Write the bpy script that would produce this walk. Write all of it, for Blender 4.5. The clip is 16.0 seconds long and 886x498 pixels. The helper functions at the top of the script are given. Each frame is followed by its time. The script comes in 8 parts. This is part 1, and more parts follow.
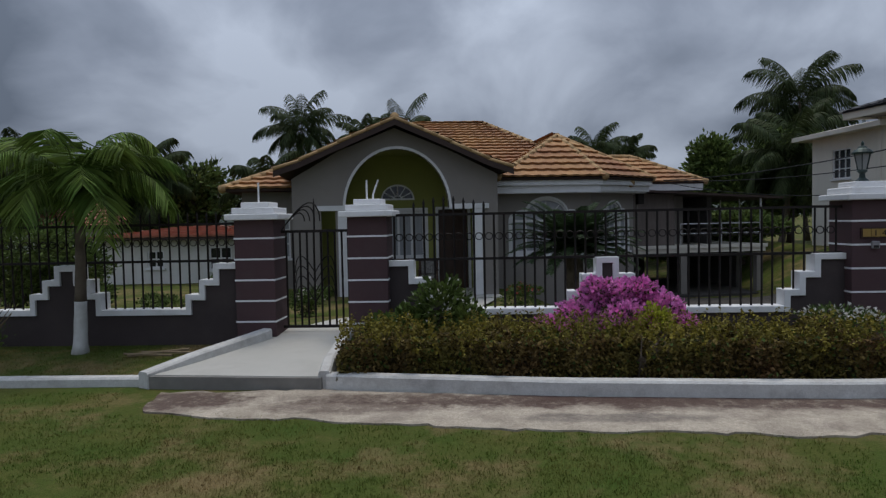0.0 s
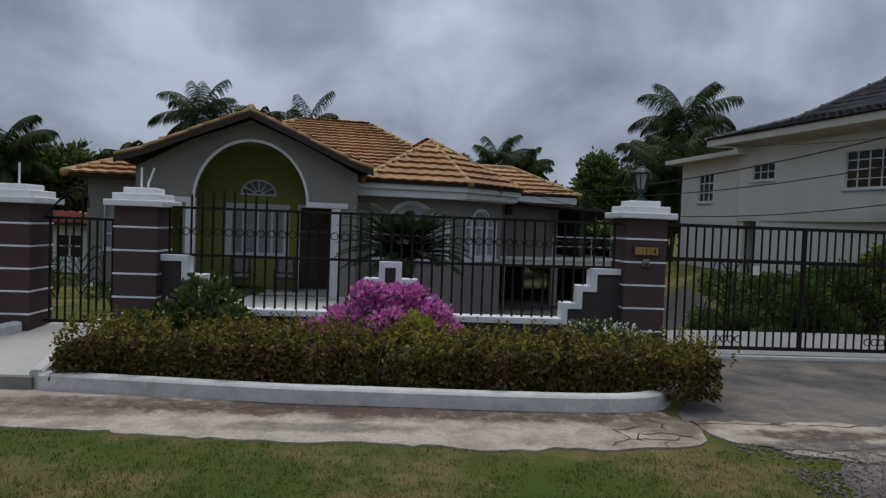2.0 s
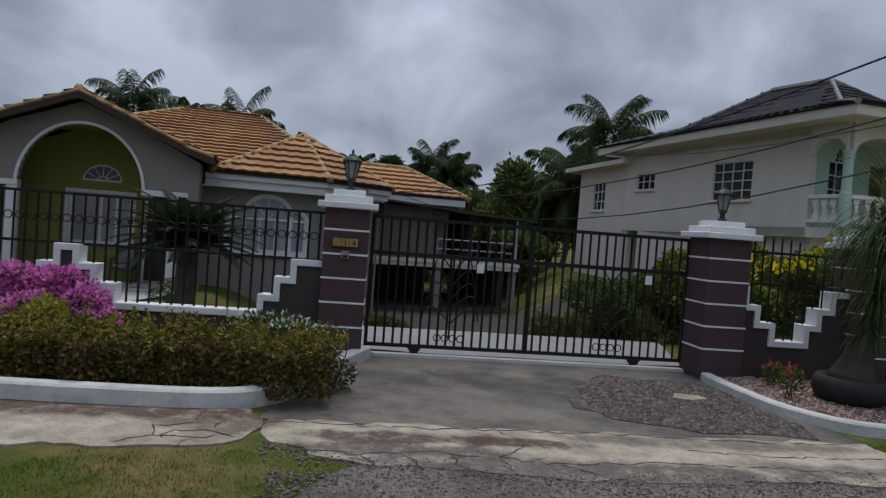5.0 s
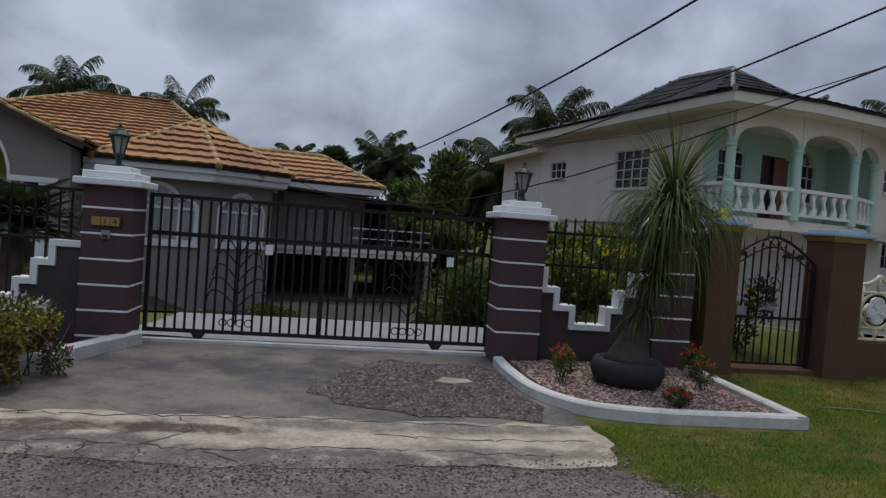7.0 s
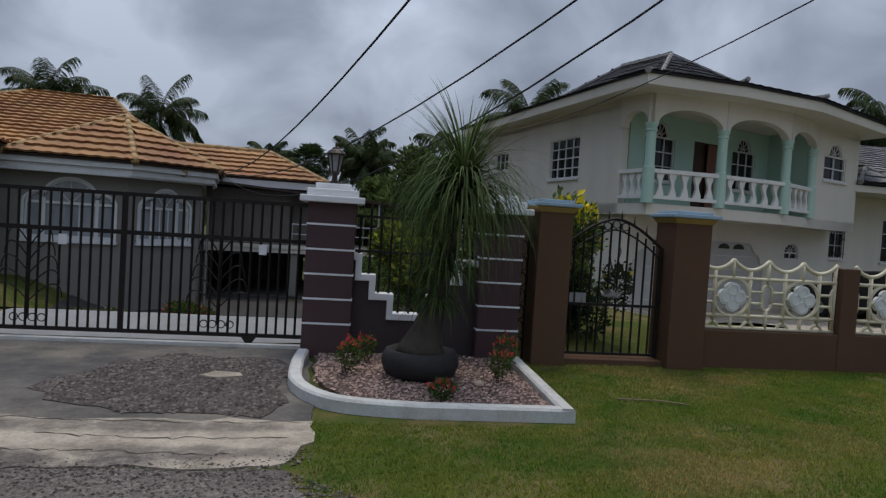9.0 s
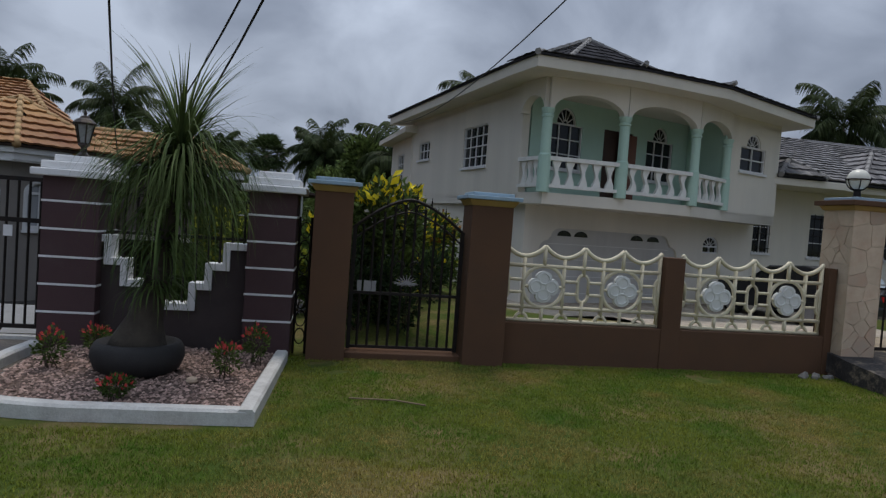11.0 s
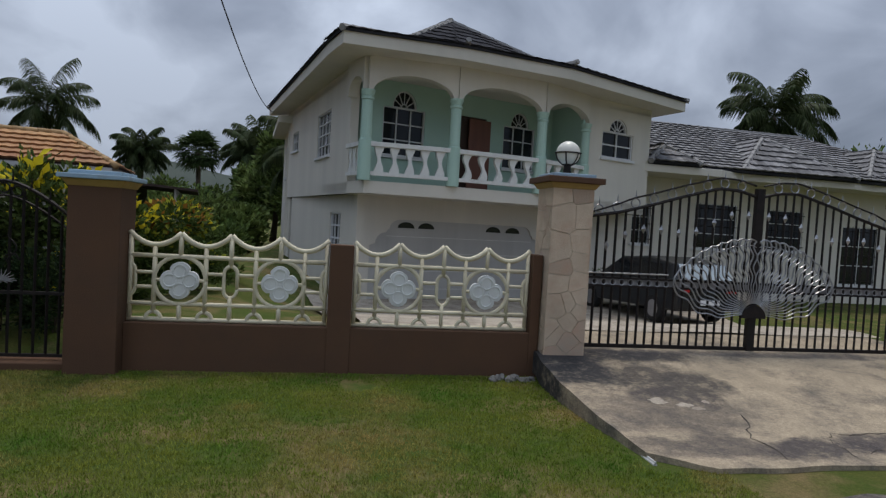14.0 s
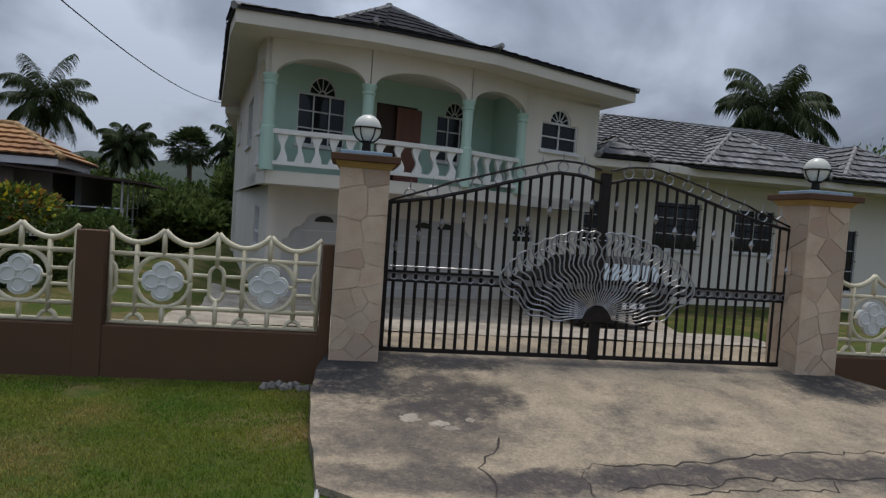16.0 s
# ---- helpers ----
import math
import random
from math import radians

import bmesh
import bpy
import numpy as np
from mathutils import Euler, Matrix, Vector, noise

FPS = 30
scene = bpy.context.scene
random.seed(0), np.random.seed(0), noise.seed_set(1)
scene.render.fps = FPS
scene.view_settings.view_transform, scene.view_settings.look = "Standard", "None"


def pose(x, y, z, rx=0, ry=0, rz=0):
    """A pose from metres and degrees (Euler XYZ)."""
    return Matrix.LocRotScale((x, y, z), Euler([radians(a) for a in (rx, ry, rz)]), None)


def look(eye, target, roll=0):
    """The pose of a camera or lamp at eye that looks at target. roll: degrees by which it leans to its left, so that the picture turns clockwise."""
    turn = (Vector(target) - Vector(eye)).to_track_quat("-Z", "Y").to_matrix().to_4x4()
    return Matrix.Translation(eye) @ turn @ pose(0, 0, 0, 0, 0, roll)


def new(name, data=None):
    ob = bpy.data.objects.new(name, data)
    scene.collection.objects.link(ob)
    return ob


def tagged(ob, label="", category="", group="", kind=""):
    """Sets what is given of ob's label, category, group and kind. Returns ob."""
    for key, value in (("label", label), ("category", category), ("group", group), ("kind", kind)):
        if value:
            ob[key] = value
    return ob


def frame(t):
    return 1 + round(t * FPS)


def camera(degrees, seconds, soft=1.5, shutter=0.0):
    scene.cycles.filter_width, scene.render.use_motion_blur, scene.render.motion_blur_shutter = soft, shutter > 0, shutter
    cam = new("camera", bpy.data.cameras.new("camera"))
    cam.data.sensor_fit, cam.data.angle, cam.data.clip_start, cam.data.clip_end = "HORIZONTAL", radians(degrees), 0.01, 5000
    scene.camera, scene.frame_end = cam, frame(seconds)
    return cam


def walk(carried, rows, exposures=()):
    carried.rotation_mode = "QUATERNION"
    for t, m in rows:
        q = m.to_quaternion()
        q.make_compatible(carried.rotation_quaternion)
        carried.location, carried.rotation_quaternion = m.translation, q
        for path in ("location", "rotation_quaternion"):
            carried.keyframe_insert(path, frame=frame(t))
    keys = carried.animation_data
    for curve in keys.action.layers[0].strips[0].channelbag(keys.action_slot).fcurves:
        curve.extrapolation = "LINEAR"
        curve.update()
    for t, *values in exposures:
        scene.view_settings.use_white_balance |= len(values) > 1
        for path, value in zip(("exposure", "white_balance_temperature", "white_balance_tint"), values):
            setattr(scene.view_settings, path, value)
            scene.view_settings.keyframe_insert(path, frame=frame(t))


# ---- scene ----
cam = camera(68.3, 16.0, soft=1.3)
METRES, EYE, TILT, LEAN, TURN = 18.75, 1.66, 0.0, 0.0, 3.4
ROWS = [
    (0.0, 0.0, 0.0, 0.0, -0.05, -2.54, 1.17),
    (0.5, 0.0174, 0.0005, -0.0003, -3.5, -2.61, 1.05),
    (1.0, 0.0384, 0.0055, 0.0003, -6.5, -2.55, 0.53),
    (1.5, 0.0641, 0.0029, 0.0, -6.82, -2.28, -1.06),
    (2.0, 0.09, 0.0073, -0.0011, -7.02, -2.15, -2.11),
    (2.5, 0.1172, 0.0076, -0.0015, -7.35, -2.0, -2.92),
    (3.0, 0.1447, 0.0091, -0.002, -7.49, -1.82, -3.9),
    (3.5, 0.1737, 0.0094, -0.0021, -7.82, -1.56, -4.24),
    (6.0, 0.3256, 0.0019, -0.0023, -11.37, -1.72, -4.19),
    (6.5, 0.3557, 0.0021, -0.0022, -11.89, -1.93, -4.27),
    (7.0, 0.3868, -0.0016, -0.002, -12.23, -1.93, -4.36),
    (7.5, 0.418, 0.0006, -0.0025, -12.25, -1.99, -4.08),
    (8.0, 0.4491, -0.0022, -0.0023, -12.1, -1.99, -3.71),
    (10.5, 0.6169, 0.0055, -0.0037, -11.2, -2.25, -3.85),
    (11.0, 0.65, 0.0085, -0.0028, -12.54, -2.38, -4.12),
    (11.5, 0.6848, 0.0105, -0.0023, -13.26, -2.45, -3.4),
    (12.0, 0.7195, 0.0138, -0.0024, -13.8, -2.5, -2.1),
    (12.5, 0.7542, 0.0139, -0.0011, -13.87, -2.7, -3.38),
    (13.0, 0.7883, 0.0167, 0.0, -13.97, -2.71, -3.54),
    (13.5, 0.8235, 0.0161, 0.0008, -13.95, -2.51, -3.46),
    (14.0, 0.8586, 0.0195, 0.0012, -13.7, -2.43, -3.35),
    (14.5, 0.8927, 0.0197, 0.0018, -13.36, -2.31, -3.61),
    (15.0, 0.926, 0.028, 0.0016, -12.72, -2.37, -3.93),
    (15.5, 0.9613, 0.0323, 0.0015, -12.14, -2.41, -3.91),
    (16.0, 0.9949, 0.0401, 0.0009, -11.7, -2.44, -4.02),
]
walk(cam, [(t, pose(0, 0, EYE, TILT, LEAN, TURN) @ pose(METRES * x, METRES * y, METRES * z, 90 + pitch, roll, yaw)) for t, x, y, z, yaw, pitch, roll in ROWS],
     exposures=[(0.0, -0.57), (3.0, -0.50), (7.5, -0.45), (11.4, -0.46), (12.0, -0.31), (14.5, -0.32), (16.0, -0.38)])

# world and light
SUN_EL, SUN_AZ = 73.0, 14.0
world = bpy.data.worlds.new("overcast_sky")
scene.world = world
world.use_nodes = True
wn, wl = world.node_tree.nodes, world.node_tree.links
wn.clear()


def wnode(kind, **kw):
    n = wn.new(kind)
    for k, v in kw.items():
        n.inputs[k].default_value = v
    return n


def wmath(op, a, b=None):
    n = wn.new("ShaderNodeMath")
    n.operation = op
    for i, v in enumerate((a, b)):
        if v is None:
            continue
        if isinstance(v, (int, float)):
            n.inputs[i].default_value = v
        else:
            wl.new(v, n.inputs[i])
    return n.outputs[0]


sky = wn.new("ShaderNodeTexSky")
sky.sky_type, sky.sun_disc = "NISHITA", False
sky.sun_elevation, sky.sun_rotation = radians(SUN_EL), radians(SUN_AZ)
wtc = wn.new("ShaderNodeTexCoord")
wsep = wn.new("ShaderNodeSeparateXYZ")
wl.new(wtc.outputs["Generated"], wsep.inputs[0])
up = wmath("MAXIMUM", wsep.outputs[2], 0.0)
# clouds on a flat layer, seen from below
den = wmath("ADD", up, 0.62)
wcomb = wn.new("ShaderNodeCombineXYZ")
wl.new(wmath("DIVIDE", wsep.outputs[0], den), wcomb.inputs[0])
wl.new(wmath("DIVIDE", wsep.outputs[1], den), wcomb.inputs[1])
wcomb.inputs[2].default_value = 3.7
n1 = wnode("ShaderNodeTexNoise", Scale=3.6, Detail=8.0, Roughness=0.5, Distortion=0.35)
n2 = wnode("ShaderNodeTexNoise", Scale=1.9, Detail=3.0, Roughness=0.5, Distortion=0.2)
wl.new(wcomb.outputs[0], n1.inputs["Vector"])
wl.new(wcomb.outputs[0], n2.inputs["Vector"])
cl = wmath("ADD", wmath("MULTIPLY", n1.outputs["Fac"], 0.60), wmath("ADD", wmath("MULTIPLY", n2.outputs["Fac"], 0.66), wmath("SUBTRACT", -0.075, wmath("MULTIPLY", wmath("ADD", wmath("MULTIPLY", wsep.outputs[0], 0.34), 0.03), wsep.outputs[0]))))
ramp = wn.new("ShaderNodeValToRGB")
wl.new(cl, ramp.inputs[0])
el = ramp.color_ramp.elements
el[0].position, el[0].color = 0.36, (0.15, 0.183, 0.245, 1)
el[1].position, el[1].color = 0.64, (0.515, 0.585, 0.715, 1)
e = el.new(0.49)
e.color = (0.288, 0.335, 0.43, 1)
# an overcast sky is brighter towards the zenith
zen = wn.new("ShaderNodeMixRGB")
zen.blend_type = "MULTIPLY"
zen.inputs[0].default_value = 1.0
wl.new(ramp.outputs[0], zen.inputs[1])
zf = wmath("ADD", wmath("MULTIPLY", wmath("POWER", up, 1.4), 2.5), 1.0)
wl.new(zf, zen.inputs[2])
skys = wn.new("ShaderNodeMixRGB")
skys.blend_type = "MULTIPLY"
skys.inputs[0].default_value = 1.0
skys.inputs[2].default_value = (0.05, 0.05, 0.05, 1)
wl.new(sky.outputs[0], skys.inputs[1])
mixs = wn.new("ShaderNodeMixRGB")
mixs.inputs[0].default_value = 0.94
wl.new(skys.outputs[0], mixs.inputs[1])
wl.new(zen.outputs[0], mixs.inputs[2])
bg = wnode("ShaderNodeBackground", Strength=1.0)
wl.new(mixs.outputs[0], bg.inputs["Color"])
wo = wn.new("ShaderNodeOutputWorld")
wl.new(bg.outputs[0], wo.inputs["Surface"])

sun = new("sun", bpy.data.lights.new("sun", "SUN"))
sun.data.energy, sun.data.angle, sun.data.color = 1.9, radians(16), (1.0, 0.92, 0.81)
sd = Vector((math.sin(radians(SUN_AZ)) * math.cos(radians(SUN_EL)), math.cos(radians(SUN_AZ)) * math.cos(radians(SUN_EL)), math.sin(radians(SUN_EL))))
sun.matrix_world = look(sd * 60, (0, 0, 0))


# ---- materials ----
def mat(name, c1, c2=None, scale=6.0, rough=0.8, bump=0.0, bscale=60.0, metal=0.0, rnd=0.0, island=0.0, streak=False, dirt=None, dscale=1.2, damt=0.5, spec=0.4, coat=0.0, speck=0.0, span=(0.5, 0.72), marks=()):
    """A procedural surface: two colours at one scale, stains at another, fine bump; rnd varies it from object to object; marks are single stains (x, y, rx, ry, amount, colour)."""
    m = bpy.data.materials.new(name)
    m.use_nodes = True
    nt = m.node_tree
    b = nt.nodes["Principled BSDF"]
    b.inputs["Roughness"].default_value = rough
    b.inputs["Metallic"].default_value = metal
    b.inputs["Specular IOR Level"].default_value = spec
    b.inputs["Coat Weight"].default_value = coat
    c2 = c2 or tuple(x * 0.8 for x in c1)
    tc = nt.nodes.new("ShaderNodeNewGeometry")
    vec = tc.outputs["Position"]
    if streak:
        mp = nt.nodes.new("ShaderNodeMapping")
        mp.inputs["Scale"].default_value = (1, 1, 0.12)
        nt.links.new(vec, mp.inputs[0])
        vec = mp.outputs[0]

    def noise_(sc, det=5.0, ro=0.6, v=None):
        n = nt.nodes.new("ShaderNodeTexNoise")
        n.inputs["Scale"].default_value, n.inputs["Detail"].default_value, n.inputs["Roughness"].default_value = sc, det, ro
        nt.links.new(v or vec, n.inputs["Vector"])
        return n.outputs["Fac"]

    def curve(x, lo, hi):
        r = nt.nodes.new("ShaderNodeMapRange")
        r.inputs[1].default_value, r.inputs[2].default_value = lo, hi
        nt.links.new(x, r.inputs[0])
        return r.outputs[0]

    def mix(f, a, bb, mode="MIX"):
        n = nt.nodes.new("ShaderNodeMixRGB")
        n.blend_type = mode
        for i, v in enumerate((f, a, bb)):
            if isinstance(v, float):
                n.inputs[i].default_value = v
            elif isinstance(v, tuple):
                n.inputs[i].default_value = (*v, 1)
            else:
                nt.links.new(v, n.inputs[i])
        return n.outputs[0]

    col = mix(curve(noise_(scale), 0.3, 0.7), c1, c2)
    if dirt:
        f = curve(noise_(dscale, 8, 0.68), *span)
        mm = nt.nodes.new("ShaderNodeMath")
        mm.operation = "MULTIPLY"
        mm.inputs[1].default_value = damt
        nt.links.new(f, mm.inputs[0])
        col = mix(mm.outputs[0], col, dirt)
    if marks:
        wob = nt.nodes.new("ShaderNodeTexNoise")
        wob.inputs["Scale"].default_value, wob.inputs["Detail"].default_value, wob.inputs["Roughness"].default_value = 2.6, 7.0, 0.7
        nt.links.new(vec, wob.inputs["Vector"])
        breakup = curve(noise_(7.0, 8, 0.75), 0.24, 0.5)
        for x, y, rx, ry, amt, c in marks:
            mp = nt.nodes.new("ShaderNodeMapping")
            mp.inputs["Location"].default_value = (-x / rx, -y / ry, 0)
            mp.inputs["Scale"].default_value = (1 / rx, 1 / ry, 0)
            nt.links.new(vec, mp.inputs[0])
            ln = nt.nodes.new("ShaderNodeVectorMath")
            ln.operation = "LENGTH"
            nt.links.new(mp.outputs[0], ln.inputs[0])
            sm = nt.nodes.new("ShaderNodeMath")
            sm.operation = "MULTIPLY_ADD"
            sm.inputs[1].default_value = 2.2
            nt.links.new(wob.outputs["Fac"], sm.inputs[0])
            nt.links.new(ln.outputs["Value"], sm.inputs[2])
            f = nt.nodes.new("ShaderNodeMapRange")
            f.inputs[1].default_value, f.inputs[2].default_value = 2.3, 1.8
            nt.links.new(sm.outputs[0], f.inputs[0])
            for fac in (breakup, amt):
                mm = nt.nodes.new("ShaderNodeMath")
                mm.operation = "MULTIPLY"
                nt.links.new(f.outputs[0], mm.inputs[0])
                if isinstance(fac, float):
                    mm.inputs[1].default_value = fac
                else:
                    nt.links.new(fac, mm.inputs[1])
                f = mm
            col = mix(f.outputs[0], col, c)
    if rnd or island:
        if rnd:
            src = nt.nodes.new("ShaderNodeObjectInfo").outputs["Random"]
        else:
            src = tc.outputs["Random Per Island"]
        amt = rnd or island
        r = nt.nodes.new("ShaderNodeMapRange")
        r.inputs[3].default_value, r.inputs[4].default_value = 1 - amt, 1 + amt
        nt.links.new(src, r.inputs[0])
        col = mix(1.0, col, r.outputs[0], "MULTIPLY")
    nt.links.new(col, b.inputs["Base Color"])
    if speck:
        for sc_, am in ((150.0, speck), (38.0, speck * 0.8)):
            r = nt.nodes.new("ShaderNodeMapRange")
            r.inputs[1].default_value, r.inputs[2].default_value = 0.3, 0.7
            r.inputs[3].default_value, r.inputs[4].default_value = 1 - am, 1 + am
            nt.links.new(noise_(sc_, 3, 0.7, tc.outputs["Position"]), r.inputs[0])
            col = mix(1.0, col, r.outputs[0], "MULTIPLY")
        nt.links.new(col, b.inputs["Base Color"])
    if bump:
        bp = nt.nodes.new("ShaderNodeBump")
        bp.inputs["Strength"].default_value, bp.inputs["Distance"].default_value = min(1.0, bump), 0.012
        nt.links.new(noise_(bscale, 4, 0.6, tc.outputs["Position"]), bp.inputs["Height"])
        nt.links.new(bp.outputs[0], b.inputs["Normal"])
    return m


def leafmat(name, c1, c2, island=0.45, rough=0.6, **kw):
    m = mat(name, c1, c2, 1.3, rough, island=island, spec=0.12, **kw)
    nt = m.node_tree
    b = nt.nodes["Principled BSDF"]
    out = nt.nodes["Material Output"]
    tr = nt.nodes.new("ShaderNodeBsdfTranslucent")
    ms = nt.nodes.new("ShaderNodeMixShader")
    ms.inputs[0].default_value = 0.25
    nt.links.new(b.inputs["Base Color"].links[0].from_socket, tr.inputs["Color"])
    nt.links.new(b.outputs[0], ms.inputs[1])
    nt.links.new(tr.outputs[0], ms.inputs[2])
    nt.links.new(ms.outputs[0], out.inputs["Surface"])
    return m


M_GRASS = mat("lawn_soil", (0.050, 0.085, 0.014), (0.092, 0.095, 0.024), 1.6, 0.95, 0.8, 90, dirt=(0.20, 0.145, 0.07), dscale=0.9, damt=0.8, spec=0.1, speck=0.3, span=(0.48, 0.62))
M_BLADE2 = leafmat("dry_grass_blade", (0.062, 0.125, 0.015), (0.15, 0.15, 0.038), 0.2, dirt=(0.27, 0.185, 0.085), dscale=0.9, damt=0.85, span=(0.48, 0.62))
M_BLADE = leafmat("grass_blade", (0.062, 0.165, 0.014), (0.25, 0.25, 0.04), 0.22, dirt=(0.42, 0.29, 0.11), dscale=0.7, damt=0.8, span=(0.5, 0.66))
M_ASPH = mat("worn_asphalt", (0.11, 0.096, 0.088), (0.25, 0.215, 0.19), 30, 0.95, 1.0, 85, dirt=(0.06, 0.05, 0.048), dscale=0.8, damt=0.8, spec=0.2, speck=0.45, span=(0.44, 0.62))
M_DRIVE = mat("stained_driveway", (0.12, 0.112, 0.105), (0.25, 0.215, 0.17), 0.7, 0.85, 0.5, 140, dirt=(0.055, 0.052, 0.053), dscale=0.75, damt=0.9, spec=0.3, speck=0.22, span=(0.42, 0.62))
RUST, MILDEW, DAMP = (0.085, 0.052, 0.042), (0.05, 0.046, 0.045), (0.075, 0.064, 0.062)
M_PATH = mat("pale_path_concrete", (0.49, 0.425, 0.34), (0.35, 0.30, 0.235), 3.2, 0.9, 0.7, 70, dirt=(0.13, 0.098, 0.083), dscale=1.9, damt=0.75, spec=0.25, speck=0.25, span=(0.47, 0.72),
             marks=((0.2, 5.92, 1.9, 0.22, 0.85, RUST), (2.2, 5.82, 2.3, 0.26, 0.9, RUST), (1.0, 5.35, 0.9, 0.12, 0.5, DAMP), (-1.2, 5.7, 0.8, 0.2, 0.6, RUST), (3.9, 5.6, 0.5, 0.3, 0.7, RUST), (-2.9, 5.9, 0.7, 0.4, 0.9, RUST), (5.2, 5.36, 0.75, 0.14, 0.9, RUST), (6.2, 5.34, 0.6, 0.12, 0.9, RUST), (8.0, 5.5, 1.4, 0.14, 0.6, DAMP), (6.6, 4.78, 2.2, 0.22, 0.8, DAMP), (5.3, 5.08, 0.9, 0.16, 0.8, DAMP), (8.7, 4.95, 0.8, 0.14, 0.6, DAMP)))
M_DRIVE2 = mat("weathered_ramp_concrete", (0.45, 0.36, 0.25), (0.30, 0.245, 0.175), 2.2, 0.9, 0.8, 60, dirt=(0.10, 0.09, 0.08), dscale=2.0, damt=0.85, spec=0.25, speck=0.3, span=(0.46, 0.68),
               marks=((18.55, 7.75, 0.6, 0.7, 1.0, MILDEW), (19.1, 8.15, 1.3, 0.28, 0.95, MILDEW), (19.5, 7.3, 0.65, 0.6, 0.85, MILDEW), (19.1, 6.6, 0.8, 0.5, 0.6, DAMP), (19.2, 5.85, 0.7, 0.22, 0.7, DAMP), (20.0, 5.8, 0.6, 0.2, 0.9, DAMP), (20.9, 5.92, 0.8, 0.17, 0.85, DAMP), (22.2, 6.06, 1.1, 0.2, 0.85, DAMP), (23.75, 7.8, 0.7, 0.5, 0.95, MILDEW), (24.6, 7.2, 0.6, 0.5, 0.9, MILDEW), (21.5, 8.3, 2.4, 0.14, 0.6, DAMP)))
M_CRACK = mat("crack_dirt", (0.045, 0.036, 0.03), (0.07, 0.06, 0.05), 8, 1.0)
M_SLAB = mat("painted_walk_slab", (0.47, 0.455, 0.415), (0.42, 0.41, 0.37), 1.5, 0.7, 0.15, 90, dirt=(0.33, 0.31, 0.28), dscale=2.0, damt=0.4)
M_SLABSIDE = mat("slab_edge_concrete", (0.23, 0.22, 0.20), (0.17, 0.16, 0.145), 4, 0.9, 0.4, 70)
M_WHITE = mat("white_masonry_paint", (0.80, 0.80, 0.80), (0.72, 0.72, 0.72), 3.0, 0.65, 0.25, 80, dirt=(0.42, 0.40, 0.37), dscale=2.6, damt=0.35)
M_KERB = mat("white_kerb_paint", (0.62, 0.615, 0.59), (0.50, 0.49, 0.465), 4.0, 0.75, 0.5, 60, dirt=(0.2, 0.18, 0.165), dscale=3.5, damt=0.45, speck=0.1, span=(0.48, 0.72))
M_DARK = mat("dark_plum_paint", (0.062, 0.048, 0.047), (0.05, 0.040, 0.040), 2.0, 0.8, 0.4, 120, dirt=(0.085, 0.07, 0.066), dscale=1.6, damt=0.4, spec=0.25)
M_PLUM = mat("plum_pillar_paint", (0.084, 0.048, 0.051), (0.070, 0.041, 0.044), 2.0, 0.75, 0.4, 120, dirt=(0.115, 0.08, 0.08), dscale=2.0, damt=0.35, spec=0.25)
M_BROWN = mat("brown_wall_paint", (0.122, 0.064, 0.036), (0.104, 0.056, 0.033), 1.8, 0.8, 0.35, 120, dirt=(0.085, 0.055, 0.038), dscale=1.3, damt=0.5, spec=0.25)
M_IRON = mat("black_ironwork", (0.012, 0.011, 0.011), (0.025, 0.018, 0.015), 12, 0.6, 0.2, 90, spec=0.2)
M_STEEL = mat("silver_scrollwork", (0.46, 0.46, 0.46), (0.32, 0.32, 0.33), 9, 0.42, 0.1, 60, metal=0.85)
M_H1 = mat("taupe_house_paint", (0.235, 0.215, 0.195), (0.21, 0.19, 0.172), 1.0, 0.85, 0.25, 100, dirt=(0.16, 0.145, 0.13), dscale=0.6, damt=0.35)
M_LIME = mat("olive_porch_paint", (0.225, 0.235, 0.055), (0.20, 0.21, 0.05), 1.0, 0.8, 0.2, 100)
M_H2 = mat("cream_house_paint", (0.67, 0.63, 0.55), (0.60, 0.565, 0.495), 0.8, 0.85, 0.25, 100, streak=True, dirt=(0.45, 0.43, 0.39), dscale=0.9, damt=0.3)
M_MINT = mat("mint_green_paint", (0.42, 0.59, 0.50), (0.39, 0.55, 0.47), 1.5, 0.75, 0.15, 90)
M_RAIL = mat("white_balustrade_paint", (0.74, 0.74, 0.70), (0.66, 0.66, 0.63), 3.0, 0.7, 0.2, 90, dirt=(0.42, 0.41, 0.38), dscale=4, damt=0.4)
M_CREAM = mat("cream_block_paint", (0.72, 0.65, 0.47), (0.62, 0.55, 0.39), 4.0, 0.7, 0.3, 90, dirt=(0.36, 0.31, 0.23), dscale=5, damt=0.5)
M_TILE = mat("clay_roof_tile", (0.46, 0.265, 0.11), (0.27, 0.115, 0.055), 0.6, 0.8, 0.3, 60, island=0.1, dirt=(0.15, 0.075, 0.05), dscale=0.35, damt=0.6)
M_TILE1 = mat("clay_roof_tile_single", (0.46, 0.265, 0.11), (0.27, 0.115, 0.055), 0.6, 0.8, 0.3, 60, rnd=0.1, dirt=(0.15, 0.075, 0.05), dscale=0.35, damt=0.6)
M_HIPCAP = mat("tan_ridge_tile", (0.46, 0.31, 0.15), (0.36, 0.22, 0.10), 1.5, 0.8, 0.2, 60, rnd=0.12)
M_DECK = mat("dark_roof_edge", (0.055, 0.034, 0.028), (0.04, 0.026, 0.022), 3, 0.85)
